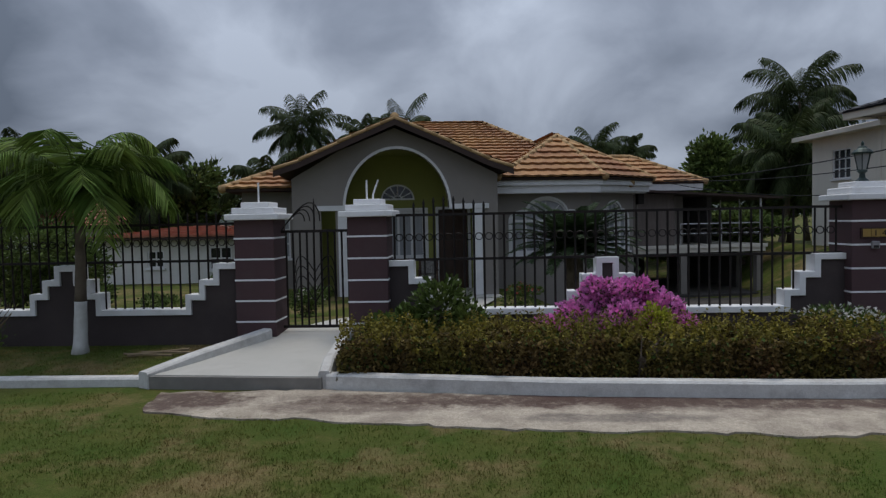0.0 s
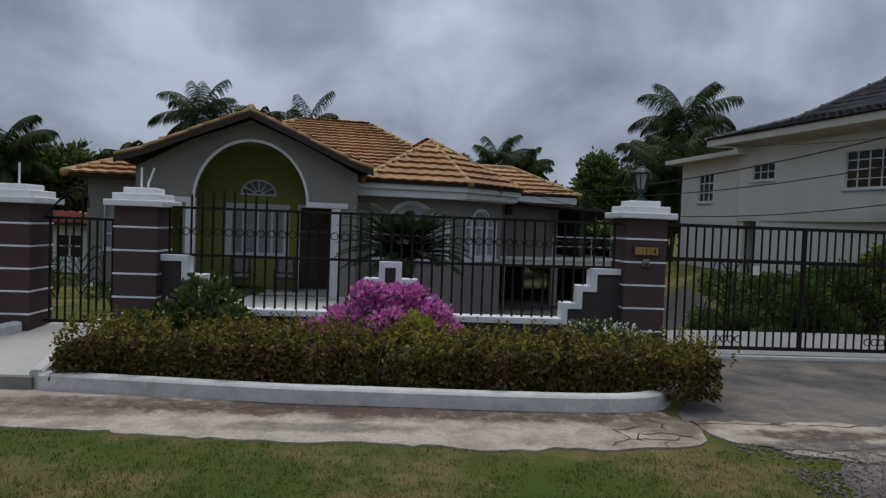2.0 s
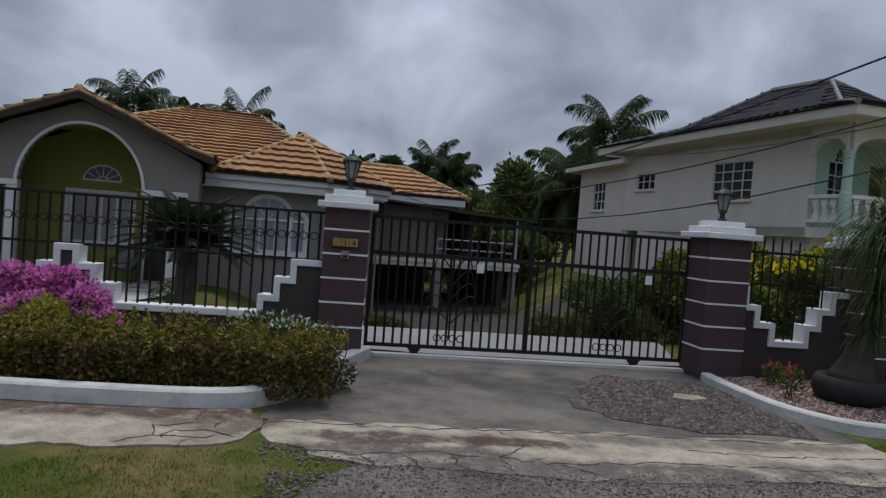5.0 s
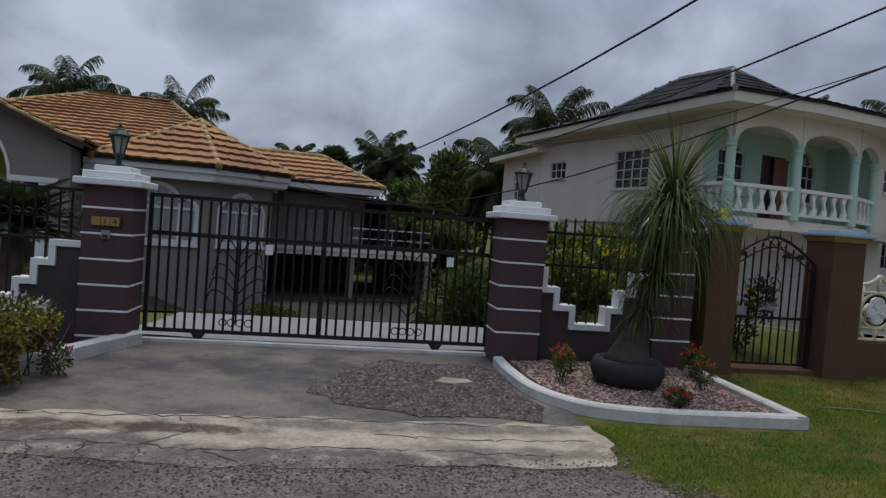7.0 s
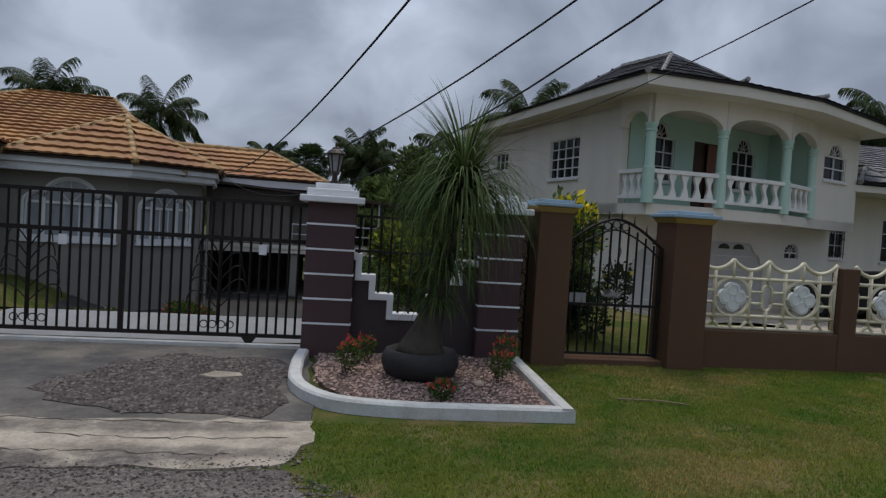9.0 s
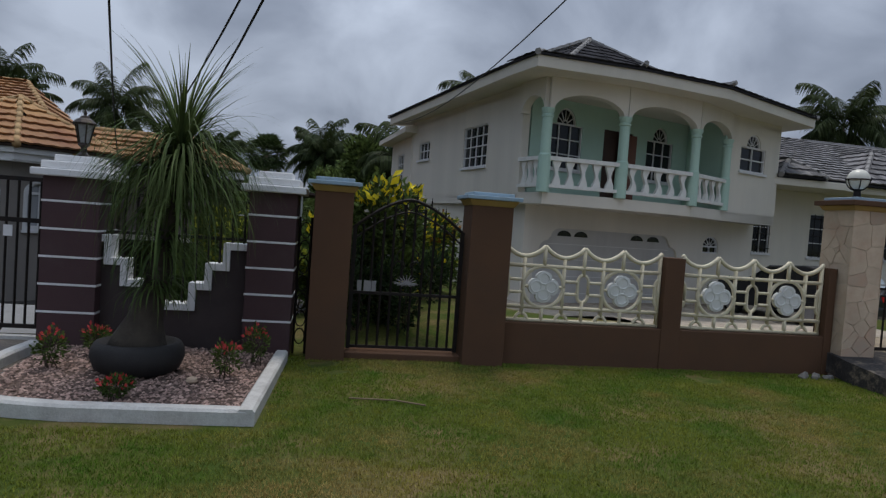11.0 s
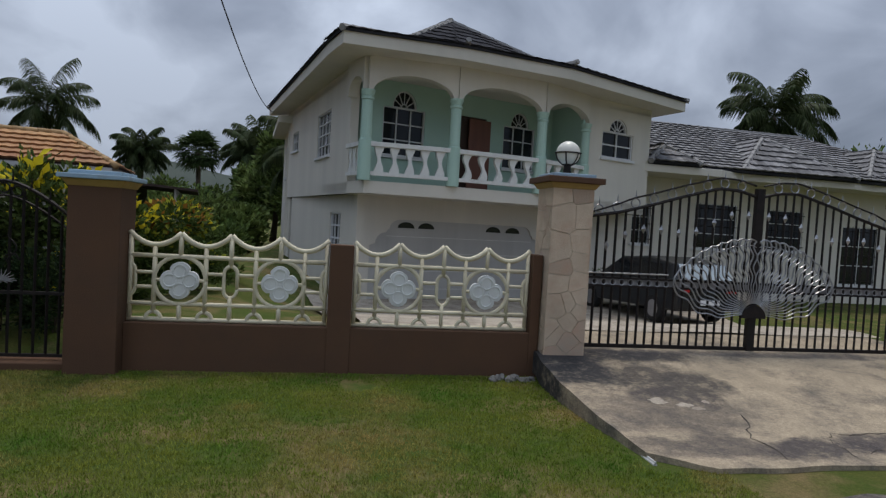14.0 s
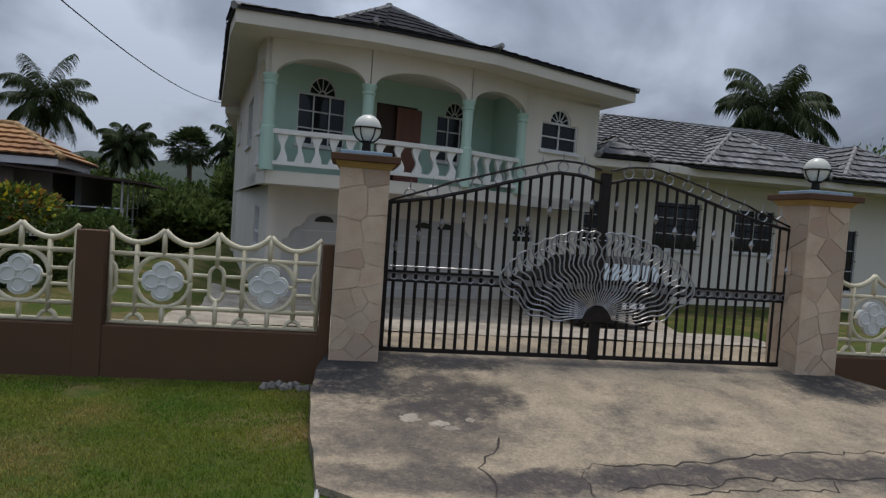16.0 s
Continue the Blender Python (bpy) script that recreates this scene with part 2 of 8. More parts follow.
M_GTILE = mat("charcoal_roof_tile", (0.036, 0.036, 0.043), (0.026, 0.026, 0.031), 1.5, 0.92, 0.3, 70, island=0.25, dirt=(0.08, 0.078, 0.08), dscale=1.4, damt=0.4, spec=0.1)
M_WTILE = mat("weathered_grey_roof_tile", (0.20, 0.195, 0.20), (0.085, 0.083, 0.088), 3.5, 0.75, 0.3, 70, island=0.4, dirt=(0.36, 0.35, 0.34), dscale=2.4, damt=0.7)
M_RIDGE = mat("pale_ridge_cap", (0.30, 0.29, 0.28), (0.2, 0.195, 0.19), 4, 0.8, 0.2, 60)
M_GLASS = mat("dark_window_glass", (0.012, 0.014, 0.016), (0.02, 0.022, 0.024), 1.5, 0.06, spec=0.5)
M_CURT = mat("curtained_window_glass", (0.34, 0.35, 0.37), (0.22, 0.23, 0.25), 5, 0.12, streak=True, spec=0.5)
M_TRIM = mat("window_trim_paint", (0.66, 0.66, 0.66), (0.58, 0.58, 0.58), 4, 0.6)
M_DOOR = mat("dark_wood_door", (0.055, 0.028, 0.018), (0.035, 0.018, 0.012), 9, 0.5, 0.3, 60, streak=True)
M_STONE = mat("cream_flagstone", (0.63, 0.50, 0.365), (0.52, 0.40, 0.29), 5, 0.85, 0.6, 50, rnd=0.09, dirt=(0.50, 0.27, 0.18), dscale=3.0, damt=0.4)
M_STONE2 = mat("reddish_flagstone", (0.50, 0.34, 0.24), (0.45, 0.36, 0.27), 5, 0.85, 0.6, 50, rnd=0.1)
M_MORTAR = mat("pale_mortar", (0.60, 0.51, 0.38), (0.50, 0.42, 0.31), 8, 0.95, 0.5, 80)
M_YEL = mat("ochre_moulding_paint", (0.42, 0.28, 0.09), (0.36, 0.23, 0.075), 4, 0.7, 0.2, 80)
M_BLUE = mat("pale_blue_cap_paint", (0.33, 0.45, 0.54), (0.26, 0.36, 0.44), 4, 0.7, 0.3, 70, dirt=(0.2, 0.18, 0.15), dscale=5, damt=0.5)
M_GLOBE = mat("frosted_lamp_globe", (0.74, 0.72, 0.63), (0.70, 0.68, 0.58), 4, 0.3, spec=0.5)
M_LGREEN = mat("verdigris_lantern_metal", (0.035, 0.06, 0.052), (0.02, 0.03, 0.028), 8, 0.45, 0.2, 60, metal=0.4)
M_BRONZE = mat("bronze_lantern_metal", (0.03, 0.022, 0.018), (0.045, 0.032, 0.024), 8, 0.45, 0.2, 60, metal=0.4)
M_LGLASS = mat("seeded_lantern_glass", (0.30, 0.31, 0.31), (0.22, 0.23, 0.23), 8, 0.1)
M_BRASS = mat("brass_plaque", (0.42, 0.29, 0.09), (0.34, 0.22, 0.07), 6, 0.4, metal=0.6)
M_BLACK = mat("black_lettering", (0.015, 0.012, 0.01), (0.02, 0.016, 0.012), 6, 0.6)
M_BOX = mat("grey_intercom_metal", (0.28, 0.27, 0.27), (0.22, 0.215, 0.215), 6, 0.5)
M_TRUNK = mat("palm_trunk_bark", (0.17, 0.135, 0.10), (0.09, 0.072, 0.055), 6, 0.95, 0.8, 40)
M_WTRUNK = mat("whitewashed_trunk", (0.62, 0.62, 0.60), (0.45, 0.44, 0.42), 7, 0.9, 0.6, 40)
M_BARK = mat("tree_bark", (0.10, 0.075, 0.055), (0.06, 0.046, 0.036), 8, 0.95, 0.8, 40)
M_PALM = leafmat("palm_frond", (0.075, 0.145, 0.028), (0.14, 0.19, 0.04))
M_FPALM = leafmat("coconut_frond", (0.035, 0.055, 0.022), (0.065, 0.082, 0.031))
M_PONY = leafmat("ponytail_leaf", (0.06, 0.105, 0.032), (0.12, 0.15, 0.052))
M_LEAF = leafmat("tree_leaf", (0.07, 0.115, 0.032), (0.13, 0.165, 0.05), 0.7)
M_LEAF2 = leafmat("shrub_leaf", (0.055, 0.098, 0.024), (0.10, 0.135, 0.036), 0.55)
M_HEDGE = leafmat("hedge_leaf", (0.145, 0.128, 0.032), (0.115, 0.062, 0.03), 0.8)
M_HTIP = leafmat("yellow_hedge_tip", (0.23, 0.19, 0.032), (0.14, 0.125, 0.028), 0.6)
M_CYCAD = leafmat("cycad_leaf", (0.022, 0.042, 0.016), (0.034, 0.055, 0.02))
M_MAG = leafmat("magenta_bract", (0.66, 0.13, 0.47), (0.80, 0.34, 0.66), 0.4)
M_WFLOW = leafmat("white_petal", (0.75, 0.73, 0.70), (0.65, 0.62, 0.6), 0.2)
M_YFLOW = leafmat("yellow_petal", (0.82, 0.68, 0.04), (0.74, 0.58, 0.03), 0.2)
M_RFLOW = leafmat("red_petal", (0.55, 0.05, 0.05), (0.62, 0.10, 0.10), 0.3)
M_YLEAF = leafmat("golden_croton_leaf", (0.40, 0.39, 0.045), (0.22, 0.26, 0.04), 0.5)
M_ORLEAF = leafmat("orange_croton_leaf", (0.40, 0.16, 0.03), (0.2, 0.14, 0.03), 0.5)
M_PEBBLE = mat("pink_brown_pebble", (0.40, 0.29, 0.24), (0.25, 0.16, 0.135), 14, 0.9, 0.4, 60, island=0.7)
M_GRAVEL = mat("grey_gravel", (0.07, 0.058, 0.056), (0.175, 0.145, 0.13), 20, 0.95, 0.9, 70, island=0.75)
M_GBASE = mat("dark_gravel_bed", (0.045, 0.037, 0.035), (0.085, 0.07, 0.062), 6, 0.95, 1.0, 60, dirt=(0.17, 0.135, 0.11), dscale=2.0, damt=0.8, speck=0.4)
M_SOIL = mat("bed_soil", (0.10, 0.07, 0.055), (0.16, 0.11, 0.09), 9, 1.0, 0.8, 50)
M_POT = mat("black_rubber_planter", (0.018, 0.017, 0.017), (0.03, 0.028, 0.027), 6, 0.75, 0.3, 60)
M_CAR = mat("dark_car_paint", (0.016, 0.017, 0.019), (0.012, 0.013, 0.015), 3, 0.35, coat=0.3, spec=0.3)
# pale base colour paints the sky's reflection into the car's glass
M_CARGLASS = mat("sky_toned_car_glass", (0.40, 0.45, 0.47), (0.28, 0.33, 0.36), 2, 0.08, spec=0.6)
M_TAIL = mat("red_tail_lamp", (0.50, 0.02, 0.02), (0.42, 0.015, 0.015), 6, 0.2)
M_TYRE = mat("tyre_rubber", (0.015, 0.015, 0.015), (0.022, 0.022, 0.022), 9, 0.9)
M_CABLE = mat("black_cable", (0.012, 0.012, 0.013), (0.02, 0.02, 0.02), 5, 0.7)
M_HILL = mat("distant_wooded_hill", (0.05, 0.065, 0.055), (0.07, 0.085, 0.07), 0.05, 1.0)
M_FARH = mat("far_white_wall", (0.62, 0.61, 0.58), (0.52, 0.51, 0.48), 1.0, 0.85)
M_RTILE = mat("red_far_tile", (0.33, 0.10, 0.06), (0.42, 0.22, 0.16), 3, 0.85, island=0.2)
# dark base colour stands for the shade in the carport and inner porch
M_DARKIN = mat("carport_shade_colour", (0.10, 0.095, 0.09), (0.08, 0.075, 0.07), 2, 0.9)
M_ALU = mat("silver_porch_rail", (0.55, 0.55, 0.56), (0.46, 0.46, 0.47), 6, 0.4, metal=0.6)
# near-black base colour stands in for the shade on the yard before the carport
M_YARD = mat("shade_dark_yard_asphalt", (0.05, 0.047, 0.045), (0.075, 0.068, 0.062), 3, 0.9, 0.6, 70, dirt=(0.032, 0.03, 0.029), dscale=0.9, damt=0.7, spec=0.2, speck=0.3)
M_GARAGE = mat("grey_garage_paint", (0.50, 0.49, 0.465), (0.44, 0.43, 0.41), 1.2, 0.7, 0.15, 90, streak=True, dirt=(0.33, 0.32, 0.3), dscale=1.5, damt=0.4)
M_SHEET = mat("brown_blind_cloth", (0.17, 0.14, 0.125), (0.12, 0.10, 0.09), 14, 0.9, streak=True)
M_STRIP = mat("pale_drive_concrete", (0.27, 0.27, 0.27), (0.21, 0.21, 0.205), 2.0, 0.85, 0.4, 80, dirt=(0.24, 0.23, 0.22), dscale=1.6, damt=0.5, speck=0.15)
M_FANPALM = leafmat("fan_palm_leaf", (0.032, 0.055, 0.018), (0.055, 0.08, 0.026), 0.35)
M_CUSH = mat("patterned_cushion_cloth", (0.30, 0.29, 0.27), (0.05, 0.045, 0.04), 28, 0.95)
M_PTRUNK = mat("corky_dark_trunk", (0.07, 0.058, 0.044), (0.04, 0.033, 0.026), 8, 0.95, 0.9, 35)
M_SHUT = mat("red_brown_shutter_paint", (0.20, 0.085, 0.06), (0.15, 0.065, 0.048), 6, 0.6, streak=True)
M_STICK = mat("dry_stick", (0.22, 0.17, 0.10), (0.15, 0.11, 0.07), 9, 0.9)


# ---- mesh helpers ----
from mathutils.geometry import tessellate_polygon


class Shape:
    """Collects vertices and faces of one mesh."""

    def __init__(self):
        self.v, self.f = [], []

    def add(self, verts, faces, m=None):
        o = len(self.v)
        self.v += [tuple(m @ Vector(p)) for p in verts] if m else [tuple(p) for p in verts]
        self.f += [tuple(i + o for i in q) for q in faces]
        return self

    def box(self, x0, x1, y0, y1, z0, z1, m=None):
        v = [(x, y, z) for z in (z0, z1) for x, y in ((x0, y0), (x1, y0), (x1, y1), (x0, y1))]
        return self.add(v, [(3, 2, 1, 0), (4, 5, 6, 7), (0, 1, 5, 4), (1, 2, 6, 5), (2, 3, 7, 6), (3, 0, 4, 7)], m)

    def prism(self, poly, z0, z1, m=None):
        n = len(poly)
        v = [(x, y, z0) for x, y in poly] + [(x, y, z1) for x, y in poly]
        f = [tuple(range(n))[::-1], tuple(range(n, 2 * n))] + [(i, (i + 1) % n, n + (i + 1) % n, n + i) for i in range(n)]
        return self.add(v, f, m)

    def frustum(self, a, b, z0, z1, m=None):
        """Between the rectangle a at z0 and b at z1; each is x0, x1, y0, y1."""
        v = [(x, y, z) for (x0, x1, y0, y1), z in ((a, z0), (b, z1)) for x, y in ((x0, y0), (x1, y0), (x1, y1), (x0, y1))]
        return self.add(v, [(3, 2, 1, 0), (4, 5, 6, 7), (0, 1, 5, 4), (1, 2, 6, 5), (2, 3, 7, 6), (3, 0, 4, 7)], m)

    def plate(self, outer, holes=(), y0=0.0, y1=0.1, m=None):
        """A plate in the local xz plane with holes, from y0 to y1."""
        loops = [list(outer)] + [list(h) for h in holes]
        tris = tessellate_polygon([[Vector((x, z, 0)) for x, z in lp] for lp in loops])
        flat = [p for lp in loops for p in lp]
        n = len(flat)
        v = [(x, y0, z) for x, z in flat] + [(x, y1, z) for x, z in flat]
        f = [tuple(t) for t in tris] + [tuple(i + n for i in t)[::-1] for t in tris]
        s = 0
        for lp in loops:
            k = len(lp)
            f += [(s + i, s + (i + 1) % k, n + s + (i + 1) % k, n + s + i) for i in range(k)]
            s += k
        return self.add(v, f, m)

    def tube(self, pts, r, n=6, cap=True, m=None):
        pts = [Vector(p) for p in pts]
        k = len(pts)
        rs = r if isinstance(r, (list, tuple)) else [r] * k
        v, f, side = [], [], None
        for i, p in enumerate(pts):
            d = (pts[min(i + 1, k - 1)] - pts[max(i - 1, 0)]).normalized()
            if side is None or abs(side.dot(d)) > 0.98:
                side = d.orthogonal().normalized()
            side = (side - d * side.dot(d)).normalized()
            w = d.cross(side)
            for j in range(n):
                a = 2 * math.pi * (j + 0.5) / n
                v.append(p + (side * math.cos(a) + w * math.sin(a)) * rs[i])
        for i in range(k - 1):
            f += [(i * n + j, i * n + (j + 1) % n, (i + 1) * n + (j + 1) % n, (i + 1) * n + j) for j in range(n)]
        if cap:
            f += [tuple(range(n))[::-1], tuple(range((k - 1) * n, k * n))]
        return self.add(v, f, m)

    def lathe(self, profile, n=16, m=None):
        """profile: (radius, z) from the bottom up."""
        v, f = [], []
        for r, z in profile:
            v += [(r * math.cos(2 * math.pi * j / n), r * math.sin(2 * math.pi * j / n), z) for j in range(n)]
        for i in range(len(profile) - 1):
            f += [(i * n + j, i * n + (j + 1) % n, (i + 1) * n + (j + 1) % n, (i + 1) * n + j) for j in range(n)]
        f += [tuple(range(n))[::-1], tuple(range((len(profile) - 1) * n, len(profile) * n))]
        return self.add(v, f, m)

    def mesh(self, name, off=(0, 0, 0), smooth=False):
        me = bpy.data.meshes.new(name)
        a = np.array(self.v, dtype=float).reshape(-1, 3) - np.array(off)
        me.from_pydata(a.tolist(), [], self.f)
        bm = bmesh.new()
        bm.from_mesh(me)
        if len(self.f) < 60000:
            bmesh.ops.recalc_face_normals(bm, faces=bm.faces)
        if smooth:
            for fc in bm.faces:
                fc.smooth = True
        bm.to_mesh(me)
        bm.free()
        return me


def where(ob):
    p = Vector((0, 0, 0))
    while ob:
        p += ob.location
        ob = ob.parent
    return p


def thing(name, at, label, category, group="", kind=""):
    ob = new(name)
    ob.location = at
    ob.empty_display_size = 0.2
    return tagged(ob, label, category, group, kind)


def part(name, sh, material, parent, label="", smooth=False, bevel=0.0, kind=""):
    """One mesh under a thing or a part; sh is in world metres."""
    off = where(parent)
    ob = new(name, sh.mesh(name, off, smooth))
    ob.data.materials.append(material)
    ob.parent = parent
    if bevel:
        mod = ob.modifiers.new("edge", "BEVEL")
        mod.width, mod.segments, mod.limit_method, mod.angle_limit = bevel, 2, "ANGLE", radians(40)
    return tagged(ob, label, kind=kind)


def solid(name, sh, material, label, category, kind="", smooth=False, bevel=0.0, at=None, group=""):
    """A thing that is one mesh."""
    a = np.array(sh.v)
    at = at or ((a[:, 0].min() + a[:, 0].max()) / 2, (a[:, 1].min() + a[:, 1].max()) / 2, a[:, 2].min())
    ob = new(name, sh.mesh(name, at, smooth))
    ob.location = at
    ob.data.materials.append(material)
    if bevel:
        mod = ob.modifiers.new("edge", "BEVEL")
        mod.width, mod.segments, mod.limit_method, mod.angle_limit = bevel, 2, "ANGLE", radians(40)
    return tagged(ob, label, category, group, kind)


def arc(cx, cz, rx, rz, a0, a1, n=16):
    return [(cx + rx * math.cos(radians(a0 + (a1 - a0) * i / n)), cz + rz * math.sin(radians(a0 + (a1 - a0) * i / n))) for i in range(n + 1)]


def smoothstep(a, b, x):
    t = min(1.0, max(0.0, (x - a) / (b - a)))
    return t * t * (3 - 2 * t)


# ---- ground ----
def ground_z(x, y):
    """Height of the open ground."""
    if y <= 8.5:
        z = 0.0
        if x < -1.0:
            z += 0.10 * smoothstep(6.5, 8.2, y) * smoothstep(-1.0, -2.0, x)
    else:
        left = -0.45 * smoothstep(8.5, 15.0, y) + (0.1 if x < -2 else 0)
        mid = -1.45 * smoothstep(10.6, 15.4, y)
        right = 0.30 * smoothstep(8.5, 9.5, y) - 0.65 * smoothstep(9.6, 15.0, y) * smoothstep(14.0, 16.5, x)
        a = smoothstep(0.5, 3.5, x)
        b = smoothstep(10.0, 14.5, x)
        z = left * (1 - a) + (mid * (1 - b) + right * b) * a
    return z + 0.012 * noise.noise((x * 0.9, y * 0.9, 0)) * (0.25 if y < 8.6 else 2)


def ground_sheet():
    def axis(lo, hi, step, far):
        inner = list(np.arange(lo, hi + 1e-6, step))
        out, d, p = [], step, hi
        while p < far:
            d *= 1.5
            p += d
            out.append(p)
        low, d, p = [], step, lo
        while p > -far:
            d *= 1.5
            p -= d
            low.append(p)
        return low[::-1] + inner + out

    xs, ys = axis(-12, 30, 0.4, 2500), axis(1.0, 36, 0.4, 2500)
    sh = Shape()
    sh.v = [(x, y, ground_z(x, min(y, 60))) for y in ys for x in xs]
    w = len(xs)
    sh.f = [(j * w + i, j * w + i + 1, (j + 1) * w + i + 1, (j + 1) * w + i) for j in range(len(ys) - 1) for i in range(w - 1)]
    return solid("ground", sh, M_GRASS, "mown green verge with dry brownish patches", "ground", "structure", True, at=(0, 0, 0))


ground_sheet()


def sheet(name, poly, z, material, label, category, thick=0.05, kind="structure", zf=None, step=0.12, wob=0.07):
    """A paved sheet with slightly uneven edges; zf gives its height, else it is level."""
    pts = []
    for i, (x, y) in enumerate(poly):
        x1, y1 = poly[(i + 1) % len(poly)]
        k = max(1, int(math.hypot(x1 - x, y1 - y) / step))
        for j in range(k):
            px, py = x + (x1 - x) * j / k, y + (y1 - y) * j / k
            w = wob
            pts.append((px + w * (noise.noise((px * 2.3, py * 2.3, 4)) + 0.5 * noise.noise((px * 8, py * 8, 4))), py + w * (noise.noise((px * 2.3, py * 2.3, 9)) + 0.5 * noise.noise((px * 8, py * 8, 9)))))
    sh = Shape()
    sh.plate(pts, (), 0, 1)
    n = len(pts)
    for i, (x, side, y) in enumerate(sh.v):
        top = zf(x, y) if zf else z
        sh.v[i] = (x, y, top if side > 0.5 else top - thick)
    return solid(name, sh, material, label, category, kind, at=(pts[0][0], pts[0][1], z - thick))


# pavings: asphalt carriageway, pale footpath, driveway and its apron
sheet("road", [(-60, -6), (70, -6), (70, 7.0), (30, 5.35), (24.5, 5.3), (19.0, 5.0), (17.8, 4.4), (16, 3.6), (11.0, 3.2), (9.6, 4.0), (9.3, 4.66), (6.5, 4.66), (5.0, 4.85), (4.5, 4.0), (3.6, 3.3), (0, 2.95), (-4, 2.6), (-60, -1)], 0.008, M_ASPH, "worn grey asphalt road with loose surface grit", "road", 0.06)
sheet("pavement_1", [(-3.05, 5.55), (-1.5, 5.3), (0.6, 5.02), (2.7, 4.96), (4.0, 5.06), (4.25, 5.45), (4.05, 5.95), (0.7, 6.0), (-1.6, 6.28), (-3.2, 6.2)], 0.016, M_PATH, "pale worn concrete footpath with stains", "pavement", 0.06, wob=0.11)
sheet("driveway_1", [(4.15, 5.72), (9.45, 5.62), (9.3, 8.05), (9.25, 8.75), (4.95, 8.75), (4.95, 8.3), (4.6, 6.9)], 0.012, M_DRIVE, "stained grey concrete driveway before the sliding gate", "driveway", 0.06)
sheet("pavement_2", [(4.35, 5.12), (5.0, 4.8), (6.5, 4.62), (9.2, 4.7), (9.5, 5.2), (9.45, 5.66), (6.9, 5.68), (4.2, 5.72)], 0.014, M_PATH, "cracked pale concrete driveway apron", "pavement", 0.06, wob=0.12)


def ramp_z(x, y):
    return 0.028 + 0.315 * smoothstep(5.0, 9.2, y) * 0.98


sheet("driveway_2", [(18.42, 8.15), (18.35, 7.2), (18.5, 5.75), (18.9, 5.45), (21, 5.5), (24.6, 5.5), (25.3, 6.2), (24.4, 7.4), (24.0, 8.15), (24.0, 9.6), (18.42, 9.6)], 0.05, M_DRIVE2, "weathered concrete ramp with cracks and dark stains", "driveway", 0.25, zf=ramp_z, wob=0.03)
# inner drives
def drape(name, a, b, c, d, material, label, category, lift=0.035, n=10, k=14):
    """Paving that follows the ground between the corners a, b (near side) and d, c (far side)."""
    sh = Shape()
    for jj in range(k + 1):
        for ii in range(n + 1):
            u, v = ii / n, jj / k
            x = (a[0] * (1 - u) + b[0] * u) * (1 - v) + (d[0] * (1 - u) + c[0] * u) * v
            y = (a[1] * (1 - u) + b[1] * u) * (1 - v) + (d[1] * (1 - u) + c[1] * u) * v
            if ii in (0, n):
                x += 0.05 * noise.noise((x * 2, y * 2, 3))
            sh.v.append((x, y, ground_z(x, y) + lift))
    sh.f = [(jj * (n + 1) + ii, jj * (n + 1) + ii + 1, (jj + 1) * (n + 1) + ii + 1, (jj + 1) * (n + 1) + ii) for jj in range(k) for ii in range(n)]
    return solid(name, sh, material, label, category, "structure", True)


drape("driveway_3", (4.7, 8.76), (9.25, 8.76), (9.9, 10.8), (4.9, 10.8), M_STRIP, "pale concrete strip of drive inside the gate", "driveway")
drape("driveway_5", (4.9, 10.82), (9.9, 10.82), (12.6, 24.5), (7.2, 24.5), M_YARD, "drive sloping down to the carport, shade put into its dark colour", "driveway", 0.04)
drape("driveway_6", (3.2, 11.0), (4.89, 11.0), (7.6, 25.0), (1.5, 25.0), M_YARD, "dark paved yard beside the bay", "driveway", 0.03)
drape("path_1", (-2.7, 8.76), (-1.75, 8.76), (0.4, 17.0), (-2.0, 16.8), M_SLAB, "pale garden path to the front door", "path", 0.05)
drape("driveway_4", (16.6, 9.45), (24.2, 9.55), (27.0, 20.2), (15.6, 17.4), M_PATH, "pale concrete forecourt sloping down to the garage", "driveway", 0.055, 16, 24)


# ---- boundary walls ----
def kerb(name, pts, w, z0, z1, label):
    """A painted kerb that follows a line of x, y points; z1 may be a list."""
    sh = Shape()
    zs = z1 if isinstance(z1, list) else [z1] * len(pts)
    P = [Vector((x, y, 0)) for x, y in pts]
    rows = []
    for i, p in enumerate(P):
        d = (P[min(i + 1, len(P) - 1)] - P[max(i - 1, 0)]).normalized()
        n = Vector((-d.y, d.x, 0)) * w / 2
        c = 0.02
        rows.append([p - n + Vector((0, 0, z0)), p - n + Vector((0, 0, zs[i] - c)), p - n * (1 - 2 * c / w) + Vector((0, 0, zs[i])), p + n * (1 - 2 * c / w) + Vector((0, 0, zs[i])), p + n + Vector((0, 0, zs[i] - c)), p + n + Vector((0, 0, z0))])
    v = [q for r in rows for q in r]
    f = [(i * 6 + j, i * 6 + (j + 1) % 6, (i + 1) * 6 + (j + 1) % 6, (i + 1) * 6 + j) for i in range(len(P) - 1) for j in range(6)]
    f += [tuple(range(6)), tuple(range((len(P) - 1) * 6, len(P) * 6))]
    sh.add(v, f)
    return solid(name, sh, M_KERB, label, "kerb", "structure")


